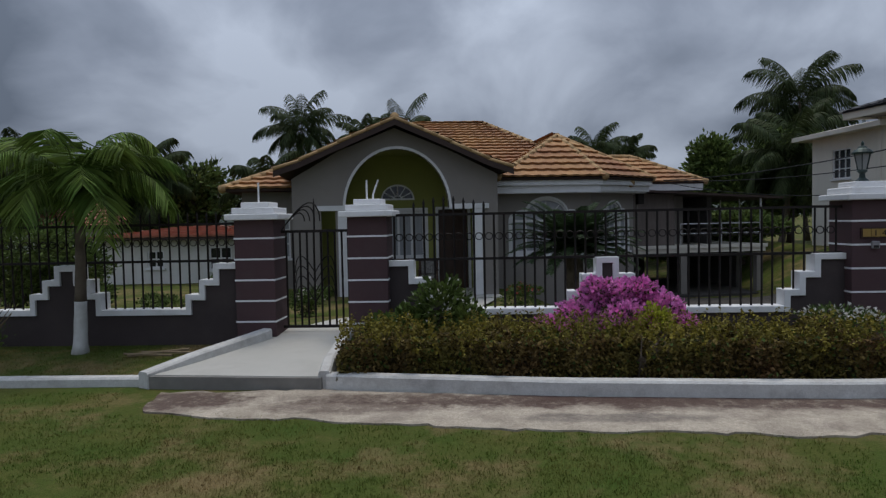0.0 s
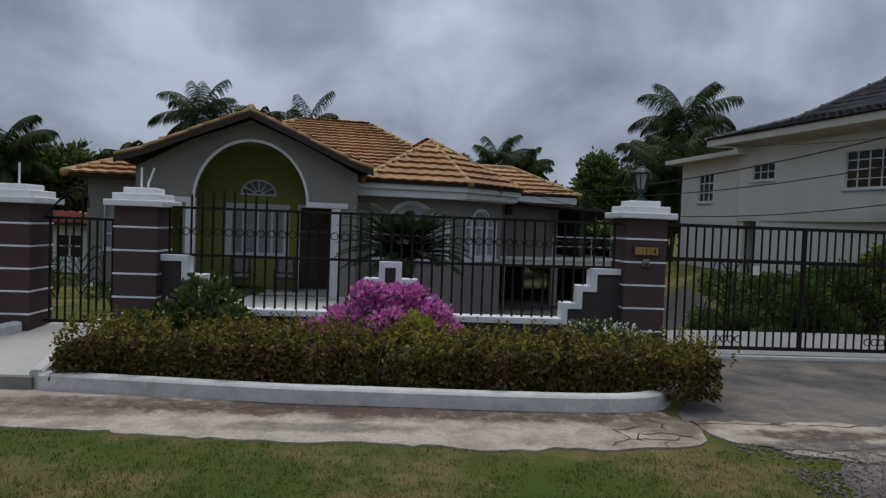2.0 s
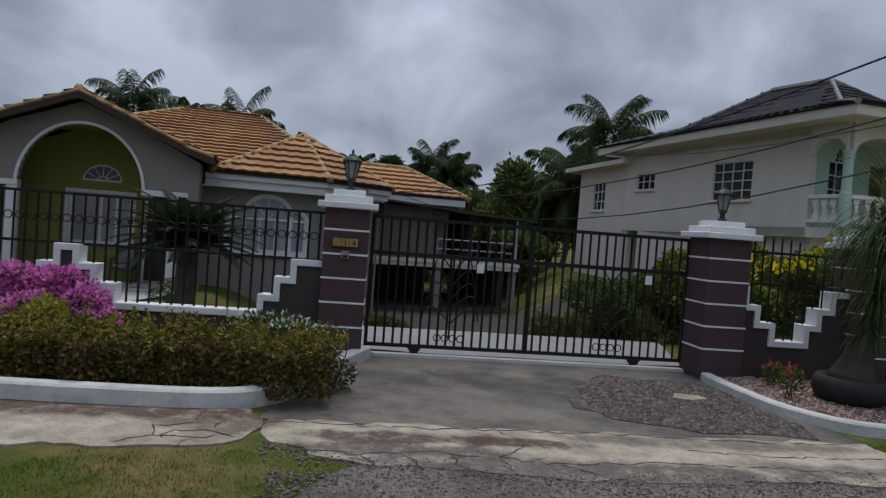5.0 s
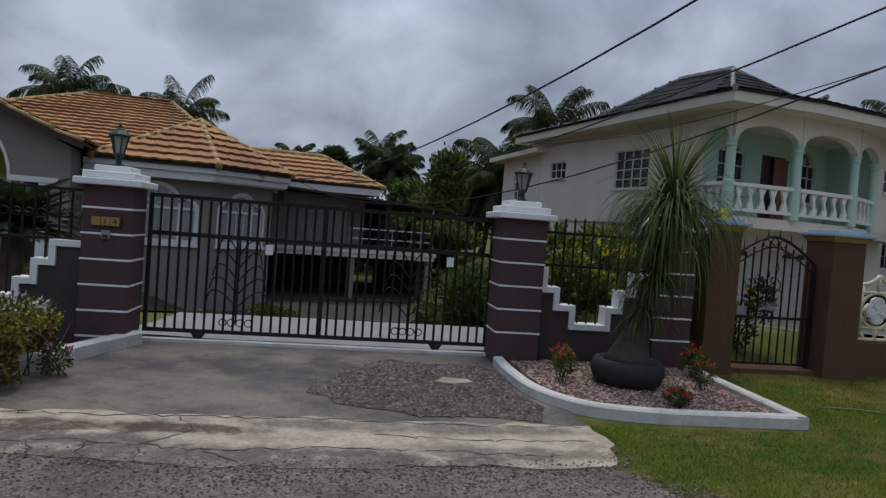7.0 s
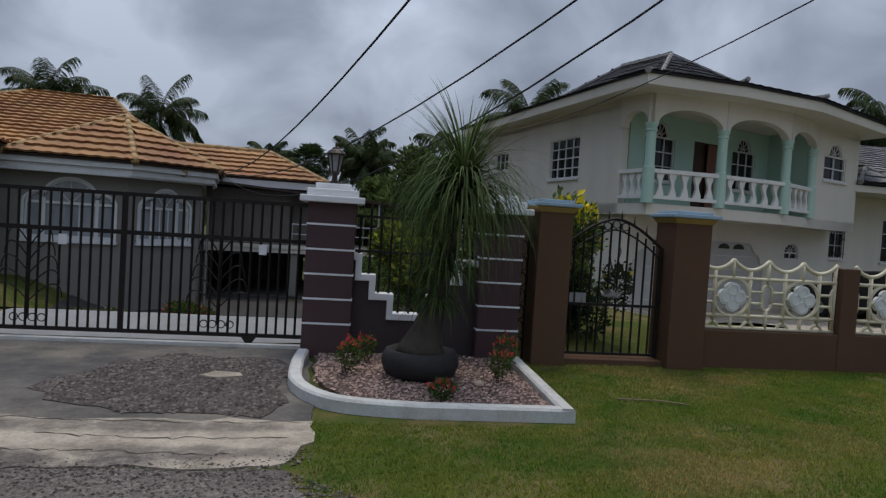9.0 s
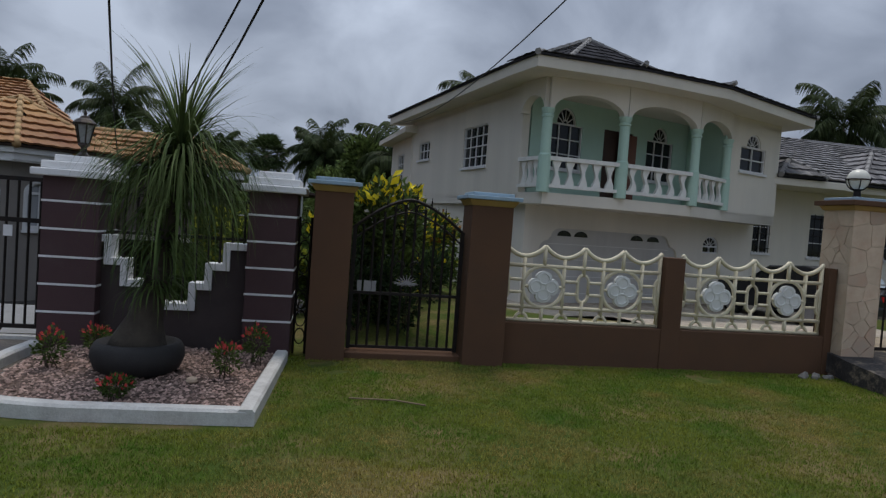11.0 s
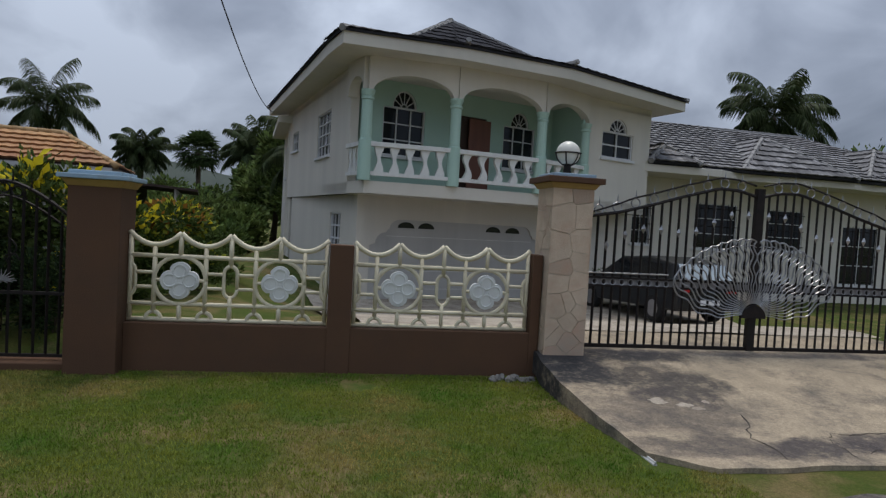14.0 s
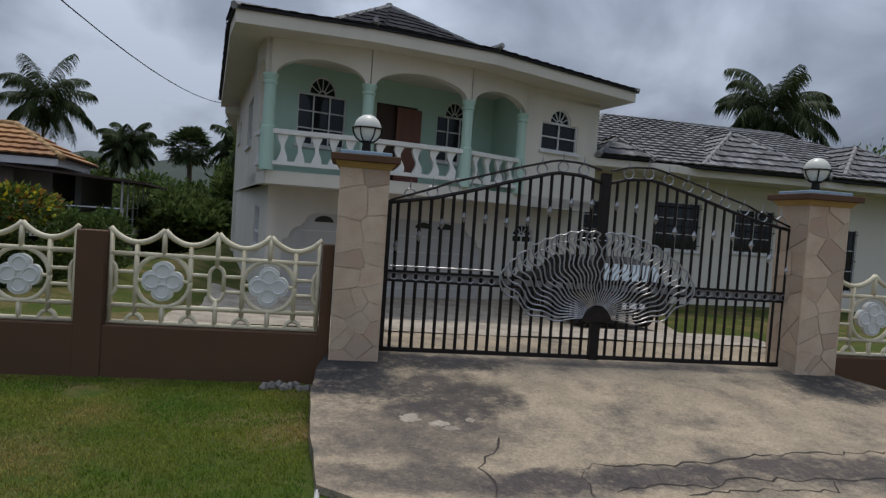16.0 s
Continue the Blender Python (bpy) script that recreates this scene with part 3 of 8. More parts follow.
def spline(pts, k=6):
    """Points on a smooth line through pts."""
    P = [Vector((*p, 0)) if len(p) == 2 else Vector(p) for p in pts]
    out = []
    for i in range(len(P) - 1):
        a, b, c, d = P[max(i - 1, 0)], P[i], P[i + 1], P[min(i + 2, len(P) - 1)]
        for j in range(k):
            t = j / k
            out.append(0.5 * ((2 * b) + (c - a) * t + (2 * a - 5 * b + 4 * c - d) * t * t + (3 * b - a - 3 * c + d) * t ** 3))
    out.append(P[-1])
    return [tuple(p)[:2] if len(pts[0]) == 2 else tuple(p) for p in out]


kerb("kerb_1", [(-1.55, 6.38), (0.7, 6.08), (2.5, 5.98)] + spline([(2.5, 5.98), (3.7, 5.98), (4.2, 6.25), (4.5, 6.9), (4.72, 7.6), (5.0, 8.35)], 5)[1:], 0.15, -0.03, 0.16, "white-painted kerb along the flower bed, scuffed")
kerb("kerb_2", [(-14, 6.35), (-8, 6.5), (-3.45, 6.55)], 0.14, -0.03, 0.10, "white-painted low kerb beside the lawn")
kerb("kerb_3", spline([(9.22, 8.02), (9.2, 7.4), (9.27, 6.6), (9.62, 6.06), (10.3, 5.88)], 6) + [(11.58, 5.85)], 0.13, -0.03, 0.12, "white-painted kerb round the pebble bed")
kerb("kerb_4", [(11.58, 5.79), (11.66, 7.95)], 0.13, -0.03, 0.125, "white-painted kerb closing the pebble bed")
kerb("kerb_5", [(18.50, 5.62), (18.5, 5.95), (18.47, 6.25)], 0.03, -0.03, 0.03, "pale chipped kerb edge beside the ramp")

# walk slab to the small gate
slab_base = thing("walk_ramp", (-2.4, 7.3, 0), "pale painted concrete ramp to the small gate", "ramp", kind="structure")
sh = Shape()
prof = [(-3.42, 6.45), (-1.62, 6.33), (-1.70, 8.75), (-2.72, 8.75)]
zt = [0.135, 0.135, 0.255, 0.255]
sh.add([(x, y, -0.03) for x, y in prof] + [(x, y, z) for (x, y), z in zip(prof, zt)], [(3, 2, 1, 0), (4, 5, 6, 7), (0, 1, 5, 4), (1, 2, 6, 5), (2, 3, 7, 6), (3, 0, 4, 7)])
part("ramp_slab", sh, M_SLAB, slab_base)
a, b = Vector((-3.44, 6.40)), Vector((-1.6, 6.285))
sh = Shape().add([(a.x, a.y, -0.02), (b.x, b.y, -0.02), (b.x, b.y + 0.05, -0.02), (a.x, a.y + 0.05, -0.02), (a.x, a.y, 0.128), (b.x, b.y, 0.128), (b.x, b.y + 0.05, 0.128), (a.x, a.y + 0.05, 0.128)], [(3, 2, 1, 0), (4, 5, 6, 7), (0, 1, 5, 4), (1, 2, 6, 5), (2, 3, 7, 6), (3, 0, 4, 7)])
part("ramp_front", sh, M_SLABSIDE, slab_base, "bare concrete front edge")
kerb("kerb_6", [(-3.48, 6.42), (-3.2, 6.95), (-2.72, 8.05)], 0.15, -0.03, [0.17, 0.25, 0.34], "white-painted sloping kerb of the ramp")
kerb("kerb_7", [(-1.58, 6.33), (-1.62, 6.7), (-1.68, 8.05)], 0.12, -0.03, [0.19, 0.25, 0.34], "white-painted sloping kerb beside the hedge")


def stair_wall(name, steps, y, zb, depth, label):
    """A low wall whose top climbs in steps; steps: (x0, x1, z) from left to right."""
    x0, x1 = steps[0][0], steps[-1][1]
    t = thing(name, ((x0 + x1) / 2, y + depth / 2, zb), label, "garden wall", kind="structure")
    sh = Shape().plate([(x0, zb)] + top_inset(steps, 0.03) + [(x1, zb)], (), y, y + depth)
    part("wall", sh, M_DARK, t)
    band = top_inset(steps, 0.0)
    low = top_inset(steps, 0.075)
    low[0], low[-1] = (band[0][0], low[0][1]), (band[-1][0], low[-1][1])
    sh = Shape().plate(band + low[::-1], (), y - 0.035, y + depth + 0.035)
    part("coping", sh, M_WHITE, t, "white-painted stepped coping", bevel=0.006)
    return t


def top_inset(steps, d):
    """The step line moved inwards by d, down and sideways into the wall."""
    out = []
    for i, (a, b, z) in enumerate(steps):
        za = steps[i - 1][2] if i else z
        zb = steps[i + 1][2] if i + 1 < len(steps) else z
        xa = a + (d if za < z else (-d if za > z else 0))
        xb = b - (d if zb < z else (-d if zb > z else 0))
        out += [(xa, z - d), (xb, z - d)]
    return out


def pyramid(c, lo):
    """Steps of the small stepped peak round x = c."""
    return [(c - 0.50, c - 0.32, lo + 0.21), (c - 0.32, c - 0.14, lo + 0.42), (c - 0.14, c + 0.14, lo + 0.63), (c + 0.14, c + 0.34, lo + 0.42), (c + 0.34, c + 0.54, lo + 0.21)]


steps1 = [(-1.20, -0.86, 1.16), (-0.86, -0.66, 0.93), (-0.66, -0.44, 0.73), (-0.44, 1.06, 0.53)] + pyramid(1.56, 0.53) + [(2.10, 3.70, 0.52), (3.70, 3.88, 0.72), (3.88, 4.06, 0.94), (4.06, 4.45, 1.16)]
stair_wall("garden_wall", steps1, 8.25, -0.05, 0.16, "dark plum garden wall with white stepped coping")
steps0 = [(-8.6, -5.95, 0.58), (-5.95, -5.77, 0.79), (-5.77, -5.60, 0.97), (-5.60, -5.27, 1.16), (-5.27, -5.12, 0.97), (-5.12, -4.98, 0.79), (-4.98, -3.85, 0.57), (-3.85, -3.66, 0.76), (-3.66, -3.47, 0.95), (-3.47, -3.1, 1.16)]
stair_wall("garden_wall", steps0, 8.25, -0.05, 0.16, "dark plum garden wall beside the lawn, white stepped coping")
steps2 = [(9.70, 9.83, 1.22), (9.83, 10.0, 0.98), (10.0, 10.22, 0.76), (10.22, 10.62, 0.53), (10.62, 10.78, 0.76), (10.78, 10.96, 0.98), (10.96, 11.24, 1.21)]
stair_wall("garden_wall", steps2, 8.25, -0.05, 0.16, "dark plum garden wall with a stepped notch")


def pillar(x0, x1, z0, zc, gap, label):
    w, y0 = x1 - x0, 8.1
    t = thing("gate_pillar", ((x0 + x1) / 2, y0 + w / 2, z0), label, "gate pillar", "plum gate pillars")
    part("shaft", Shape().box(x0, x1, y0, y0 + w, z0, zc), M_PLUM, t, bevel=0.008)
    z = zc - gap * 0.88
    while z > z0 + 0.12:
        part("band", Shape().box(x0 - 0.006, x1 + 0.006, y0 - 0.006, y0 + w + 0.006, z - 0.011, z + 0.011), M_WHITE, t, "thin white band")
        z -= gap
    c = Shape()
    for o, a, b in ((0.09, 0.0, 0.075), (0.02, 0.075, 0.155), (-0.07, 0.155, 0.225)):
        c.box(x0 - o, x1 + o, y0 - o, y0 + w + o, zc + a, zc + b)
    part("cap", c, M_WHITE, t, "white three-tiered cap", bevel=0.012)
    return t


PL = [(-3.13, -2.62, 0.1, 1.71, 0.265), (-1.68, -1.18, 0.0, 1.72, 0.275), (4.43, 4.95, 0.0, 1.80, 0.285), (9.18, 9.73, 0.0, 1.79, 0.285), (11.22, 11.72, 0.0, 1.79, 0.285)]
for x0, x1, z0, zc, g in PL:
    pillar(x0, x1, z0, zc, g, "plum painted gate pillar with white bands and cap")


# brown wall pillars with ochre and pale blue caps
def brown_pillar(x0, x1, y0, y1, zc):
    t = thing("gate_pillar", ((x0 + x1) / 2, (y0 + y1) / 2, -0.05), "brown masonry gate pillar with ochre and pale blue cap", "gate pillar", "brown gate pillars")
    part("shaft", Shape().box(x0, x1, y0, y1, -0.05, zc), M_BROWN, t, bevel=0.01)
    c = Shape()
    c.frustum((x0 - 0.005, x1 + 0.005, y0 - 0.005, y1 + 0.005), (x0 - 0.05, x1 + 0.05, y0 - 0.05, y1 + 0.05), zc - 0.05, zc + 0.02)
    part("moulding", c, M_YEL, t, "ochre moulding", bevel=0.008)
    c = Shape().box(x0 - 0.08, x1 + 0.08, y0 - 0.08, y1 + 0.08, zc + 0.02, zc + 0.065)
    c.box(x0 - 0.0, x1 + 0.0, y0 - 0.0, y1 + 0.0, zc + 0.065, zc + 0.105)
    part("cap", c, M_BLUE, t, "pale blue weathered cap", bevel=0.008)
    return t


brown_pillar(11.90, 12.32, 8.08, 8.72, 1.90)
brown_pillar(13.64, 14.12, 8.08, 8.60, 1.87)


def block_wall(x0, x1, posts, label):
    t = thing("garden_wall", ((x0 + x1) / 2, 8.36, -0.1), label, "garden wall", kind="structure")
    part("wall", Shape().box(x0, x1, 8.28, 8.46, -0.1, 0.49), M_BROWN, t, bevel=0.01)
    for a, b in posts:
        part("post", Shape().box(a, b, 8.265, 8.475, -0.1, 1.37), M_BROWN, t, bevel=0.008)
    return t


block_wall(14.12, 18.47, [(16.13, 16.38), (18.36, 18.47)], "brown rendered wall carrying pierced block panels")
block_wall(23.92, 32.0, [(25.99, 26.21)], "brown rendered wall beyond the stone pillar")
sh = Shape().box(12.32, 13.64, 8.2, 8.5, -0.06, 0.075)
solid("threshold", sh, M_BROWN, "low brown threshold under the narrow gate", "threshold", "structure", bevel=0.01)


# ---- houses ----
def place(o, deg):
    return pose(o[0], o[1], 0, 0, 0, deg)


def roof_plane(tiles, deck, poly, tw, tl, roll=0.014, thick=0.07, step=0.085, singles=None, lift=0.0):
    """Tiles on one roof plane: poly's first edge is the eave, in world metres."""
    P = [Vector(p) for p in poly]
    o = P[0]
    u = (P[1] - P[0]).normalized()
    nrm = Vector((0, 0, 0))
    for i in range(len(P)):
        nrm += (P[i] - o).cross(P[(i + 1) % len(P)] - o)
    nrm.normalize()
    if nrm.z < 0:
        nrm = -nrm
    u = (u - nrm * u.dot(nrm)).normalized()
    v = nrm.cross(u)
    if v.z < 0:
        v = -v
    k = len(P)
    deck.add(list(P) + [p - nrm * thick for p in P], [tuple(range(k)), tuple(range(k, 2 * k))] + [(i, (i + 1) % k, k + (i + 1) % k, k + i) for i in range(k)])
    q = [((p - o).dot(u), (p - o).dot(v)) for p in P]

    def span(y):
        xs = []
        for i in range(k):
            (xa, ya), (xb, yb) = q[i], q[(i + 1) % k]
            if (ya - y) * (yb - y) < 0:
                xs.append(xa + (xb - xa) * (y - ya) / (yb - ya))
        return (min(xs), max(xs)) if len(xs) > 1 else None

    top = max(b for _, b in q)
    r = random.Random(int(abs(P[0].x * 100) + abs(P[0].y * 10)))
    y = 0.0
    while y < top - 0.08:
        s = span(y + tl * 0.45)
        if s and s[1] - s[0] > tw * 0.5:
            x = math.floor(s[0] / tw) * tw
            while x < s[1]:
                a, b = max(x, s[0]), min(x + tw, s[1])
                if b - a > tw * 0.25:
                    f = (b - a) / tw
                    j = r.uniform(-0.006, 0.006)
                    pro = ((0.0, roll * 0.5), (0.14, roll * 1.25), (0.30, roll * 1.4), (0.48, roll * 0.6), (0.66, 0.0), (0.85, 0.0), (1.0, roll * 0.5))
                    lo = [o + u * (a + c * f * tw) + v * (y + j - 0.03) + nrm * (h + step + lift) for c, h in pro]
                    hi = [o + u * (a + c * f * tw) + v * (y + tl) + nrm * (h + 0.008 + lift) for c, h in pro]
                    ed = [p - nrm * step * 0.8 + v * 0.02 for p in lo]
                    n = len(pro)
                    faces = [(i, i + 1, n + i + 1, n + i) for i in range(n - 1)] + [(2 * n + i, 2 * n + i + 1, i + 1, i) for i in range(n - 1)]
                    if singles is not None:
                        singles.append(Shape().add(lo + hi + ed, faces))
                    else:
                        tiles.add(lo + hi + ed, faces)
                x += tw
        y += tl


def ridge(sh, a, b, r=0.11, n=8):
    """Half-round caps, one after another along a ridge or hip."""
    a, b = Vector(a), Vector(b)
    k = max(1, int((b - a).length / 0.4))
    d = (b - a) / k
    for i in range(k):
        sh.append(Shape().tube([a + d * i, a + d * (i + 1.08)], [r * 1.12, r * 0.94], n))


def window_on(house, m, x0, x1, z0, z1, arch=0.0, cols=2, rows=2, frame_m=None, pane_m=None, sill=True, y=0.0, fw=0.05, trim=0.0, fan=True, head=1.0):
    """A window set into an opening: frame and glazing bars, its pane, and a sill; m maps x along the wall, y inwards."""
    fm, pm = frame_m or M_TRIM, pane_m or M_GLASS
    sh = Shape()
    outer = hole(x0, x1, z0, z1, arch, head)
    cx, cz = (x0 + x1) / 2, (z0 + z1 + arch) / 2
    kx, kz = 1 - 2 * fw / (x1 - x0), 1 - 2 * fw / (z1 - z0 + arch)
    inner = [(cx + (x - cx) * kx, cz + (z - cz) * kz) for x, z in outer]
    fl = Shape() if arch else sh
    if head < 1:
        inner = hole(x0 + fw, x1 - fw, z0 + fw, z1 - fw * 0.4, arch, 0)
        fl.plate(arc(cx, z1, (x1 - x0) / 2 * head, arch, 0, 180, 14), [arc(cx, z1 + fw * 0.4, (x1 - x0) / 2 * head - fw, arch - fw * 1.4, 0, 180, 14)], y + 0.03, y + 0.09, m)
        outer_f = hole(x0, x1, z0, z1)
    else:
        outer_f = outer
    sh.plate(outer_f, [inner], y + 0.03, y + 0.09, m)
    b = fw * 0.45
    bars = []
    for i in range(1, cols):
        x = x0 + (x1 - x0) * i / cols
        bars.append(Shape().box(x - b, x + b, y + 0.045, y + 0.08, z0 + fw, z1 - (0 if arch else fw), m))
    for i in range(1, rows):
        z = z0 + (z1 - z0) * i / rows
        bars.append(Shape().box(x0 + fw, x1 - fw, y + 0.047, y + 0.078, z - b, z + b, m))
    if arch:
        sh.box(x0 + fw, x1 - fw, y + 0.04, y + 0.085, z1 - b * 1.6, z1 + b * 1.6, m)
        if fan:
            for aa in (30, 60, 90, 120, 150):
                c, s = math.cos(radians(aa)), math.sin(radians(aa))
                e = ((x1 - x0) / 2 * 0.93 * head * c, arch * 0.93 * s)
                fl.tube([m @ Vector((cx + e[0] * 0.22, y + 0.06, z1 + e[1] * 0.22)), m @ Vector((cx + e[0], y + 0.06, z1 + e[1]))], b * 0.9, 4)
            ar = arc(cx, z1, (x1 - x0) * 0.13 * head, arch * 0.26, 0, 180, 8)
            fl.tube([m @ Vector((x, y + 0.06, z)) for x, z in ar], b * 0.9, 4)
    w = part("window", sh, fm, house)
    for s_ in bars:
        part("glazing_bar", s_, fm, w)
    if arch and (fan or head < 1):
        part("fanlight", fl, fm, w)
    part("pane", Shape().plate(outer, (), y + 0.094, y + 0.104, m), pm, w)
    if trim:
        kx, kz = 1 + 2 * trim / (x1 - x0), 1 + 2 * trim / (z1 - z0 + arch)
        ot = [(cx + (x - cx) * kx, cz + (z - cz) * kz) for x, z in outer]
        part("surround", Shape().plate(ot, [outer], y - 0.03, y + 0.03, m), M_TRIM, w)
    if sill:
        part("sill", Shape().box(x0 - 0.06, x1 + 0.06, y - 0.06, y + 0.04, z0 - 0.07, z0 - 0.002, m), M_TRIM, w)
    return w


def palladian(x0, x1, z0, zs, zc, half):
    """Outline of a tall arched light between lower quarter-arched side lights."""
    c, r = (x0 + x1) / 2, half
    side = [(x0, z0), (x1, z0), (x1, zs)] + arc(c + r, zs, x1 - c - r, 0.30, 0, 90, 6)[1:] + [(c + r, zc)]
    return side + arc(c, zc, r, r * 0.8, 0, 180, 14)[1:-1] + [(c - r, zc)] + arc(c - r, zs, c - r - x0, 0.30, 90, 180, 6)


def palladian_window(house, m, x0, x1, z0, zs, zc, half):
    """White-framed tall arched window with side lights, curtains behind the glass."""
    c, r, fw = (x0 + x1) / 2, half, 0.055
    ol = palladian(x0, x1, z0, zs, zc, half)
    cz = (z0 + zc + r * 0.8) / 2
    kx, kz = 1 - 2 * fw / (x1 - x0), 1 - 2 * fw / (zc + r * 0.8 - z0)
    sh = Shape().plate(ol, [[(c + (x - c) * kx, cz + (z - cz) * kz) for x, z in ol]], 0.03, 0.09, m)
    w = part("window", sh, M_TRIM, house)
    for x in (c - r, c + r):
        part("mullion", Shape().box(x - 0.045, x + 0.045, 0.035, 0.092, z0 + 0.02, zc, m), M_TRIM, w)
    part("transom", Shape().box(x0 + 0.03, x1 - 0.03, 0.04, 0.088, zs - 0.035, zs + 0.035, m), M_TRIM, w)
    for x in ((c - r / 3), (c + r / 3)):
        part("glazing_bar", Shape().box(x - 0.014, x + 0.014, 0.05, 0.08, z0 + 0.03, zs, m), M_TRIM, w)
    for a in (45, 90, 135):
        part("glazing_bar", Shape().tube([m @ Vector((c, 0.06, zs)), m @ Vector((c + r * 0.95 * math.cos(radians(a)), 0.06, zc + r * 0.76 * math.sin(radians(a))))], 0.014, 4), M_TRIM, w)
    part("pane", Shape().plate(ol, (), 0.094, 0.104, m), M_CURT, w)
    kx, kz = 1 + 0.14 / (x1 - x0), 1 + 0.14 / (zc + r * 0.8 - z0)
    part("surround", Shape().plate([(c + (x - c) * kx, cz + (z - cz) * kz) for x, z in ol], [ol], -0.03, 0.03, m), M_TRIM, w)
    part("sill", Shape().box(x0 - 0.1, x1 + 0.1, -0.09, 0.04, z0 - 0.14, z0 - 0.07, m), M_TRIM, w)


def hole(x0, x1, z0, z1, arch=0.0, head=1.0):
    """An opening with an optional arched head, whose width is a share of the opening's."""
    top = arc((x0 + x1) / 2, z1, (x1 - x0) / 2 * head, arch, 0, 180, 14) if arch and head else []
    return [(x0, z0), (x1, z0), (x1, z1)] + (top[1:-1] if head == 1 else top) + [(x0, z1)]


def along(p, q):
    """A wall's frame: x runs from p to q, y inwards (to the left of that way)."""
    d = math.degrees(math.atan2(q[1] - p[1], q[0] - p[0]))
    return pose(p[0], p[1], 0, 0, 0, d), math.hypot(q[0] - p[0], q[1] - p[1])


# --- bungalow with the clay roof ---
H1 = place((-2.2, 17.6), 10.0)


def w1(u, v, z=0.0):
    return H1 @ Vector((u, v, z))


bung = thing("bungalow", (-2.2, 17.6, -1.5), "taupe bungalow with arched porch and clay tile roof", "house")
ZF = -0.42
# gable front with its big arch
sh = Shape()
gab = [(-2.85, -1.5), (2.7, -1.5), (2.7, 2.9), (1.4, 3.55), (-0.1, 4.16), (-1.6, 3.55), (-2.85, 2.82)]
arch_hole = [(-1.45, ZF), (-1.45, 2.0)] + arc(-0.05, 2.0, 1.40, 1.60, 180, 0, 24)[1:-1] + [(1.35, 2.0), (2.05, 2.0), (2.05, ZF)]
left_hole = [(-2.1, ZF), (-2.1, 2.0), (-1.72, 2.0), (-1.72, ZF)]
sh.plate(gab, [arch_hole, left_hole], 0, 0.22, H1)
part("wall", sh, M_H1, bung, "taupe rendered gable wall with an arched opening")
tr = Shape()
oa = [(-1.45 - 0.07, 2.0)] + arc(-0.05, 2.0, 1.47, 1.67, 180, 0, 28)[1:-1] + [(1.42, 2.0)]
ia = [(-1.45, 2.0)] + arc(-0.05, 2.0, 1.40, 1.60, 180, 0, 28)[1:-1] + [(1.35, 2.0)]
tr.plate(oa + ia[::-1], (), -0.05, 0.1, H1)
part("arch_trim", tr, M_TRIM, bung, "pale arch moulding")
for a, b in ((1.35, 2.45), (-2.2, -1.42)):
    part("beam", Shape().box(a, b, -0.06, 0.24, 1.96, 2.10, H1), M_TRIM, bung, "pale porch beam", bevel=0.008)
for a in (2.02, -1.66):
    part("column", Shape().box(a, a + 0.24, -0.04, 0.22, ZF, 1.96, H1), M_TRIM, bung, "pale square column", bevel=0.015)
# porch inside: back wall, side walls, floor, ceiling
sh = Shape().plate([(-2.6, -1.5), (2.45, -1.5), (2.45, 2.85), (-0.1, 3.9), (-2.6, 2.8)], [hole(-0.75, 0.85, 0.55, 1.95), hole(1.25, 2.15, ZF, 1.98), hole(-0.45, 0.55, 2.28, 2.30, 0.45)], 1.9, 2.1, H1)
part("porch_wall", sh, M_LIME, bung, "olive green porch wall")
for q_ in ((-2.63, -2.55, 0.22, 1.9, -1.5, 2.8), (2.40, 2.48, 0.22, 1.9, -1.5, 2.9)):
    part("wall", Shape().box(*q_, H1), M_LIME, bung)
part("porch_floor", Shape().box(-2.9, 2.7, -0.6, 1.9, -1.0, ZF, H1), M_SLAB, bung)
part("porch_ceiling", Shape().box(-1.35, 1.15, 0.22, 1.9, 3.60, 3.64, H1), M_LIME, bung)
window_on(bung, H1, -0.75, 0.85, 0.55, 1.95, 0, 4, 1, pane_m=M_CURT, y=1.9, trim=0.09, fw=0.075)
window_on(bung, H1, -0.45, 0.55, 2.28, 2.30, 0.45, 1, 1, y=1.9, sill=False)
d = part("door", Shape().box(1.27, 2.13, 1.96, 2.02, ZF, 1.95, H1), M_DOOR, bung, "dark wooden front door")
part("door_frame", Shape().plate([(1.17, ZF), (2.23, ZF), (2.23, 2.06), (1.17, 2.06)], [[(1.25, ZF + 0.001), (2.15, ZF + 0.001), (2.15, 1.98), (1.25, 1.98)]], 1.86, 1.96, H1), M_TRIM, bung)
# side walls of the gable block and the recessed left wing
for q_ in ((2.5, 2.7, 0.22, 3.0, -1.5, 2.9), (-2.85, -2.65, 0.22, 3.0, -1.5, 2.8)):
    part("wall", Shape().box(*q_, H1), M_H1, bung)
sh = Shape().plate([(-4.6, -1.5), (-2.85, -1.5), (-2.85, 2.6), (-4.6, 2.6)], [hole(-4.2, -3.2, 0.6, 1.9)], 2.5, 2.7, H1)
part("wall", sh, M_H1, bung)
for q_ in ((-4.6, -4.4, 2.7, 17, -1.5, 2.6), (-4.6, 7.0, 17, 17.2, -1.5, 2.6)):
    part("wall", Shape().box(*q_, H1), M_H1, bung)
window_on(bung, H1, -4.2, -3.2, 0.6, 1.9, 0, 2, 3, pane_m=M_CURT, y=2.5)
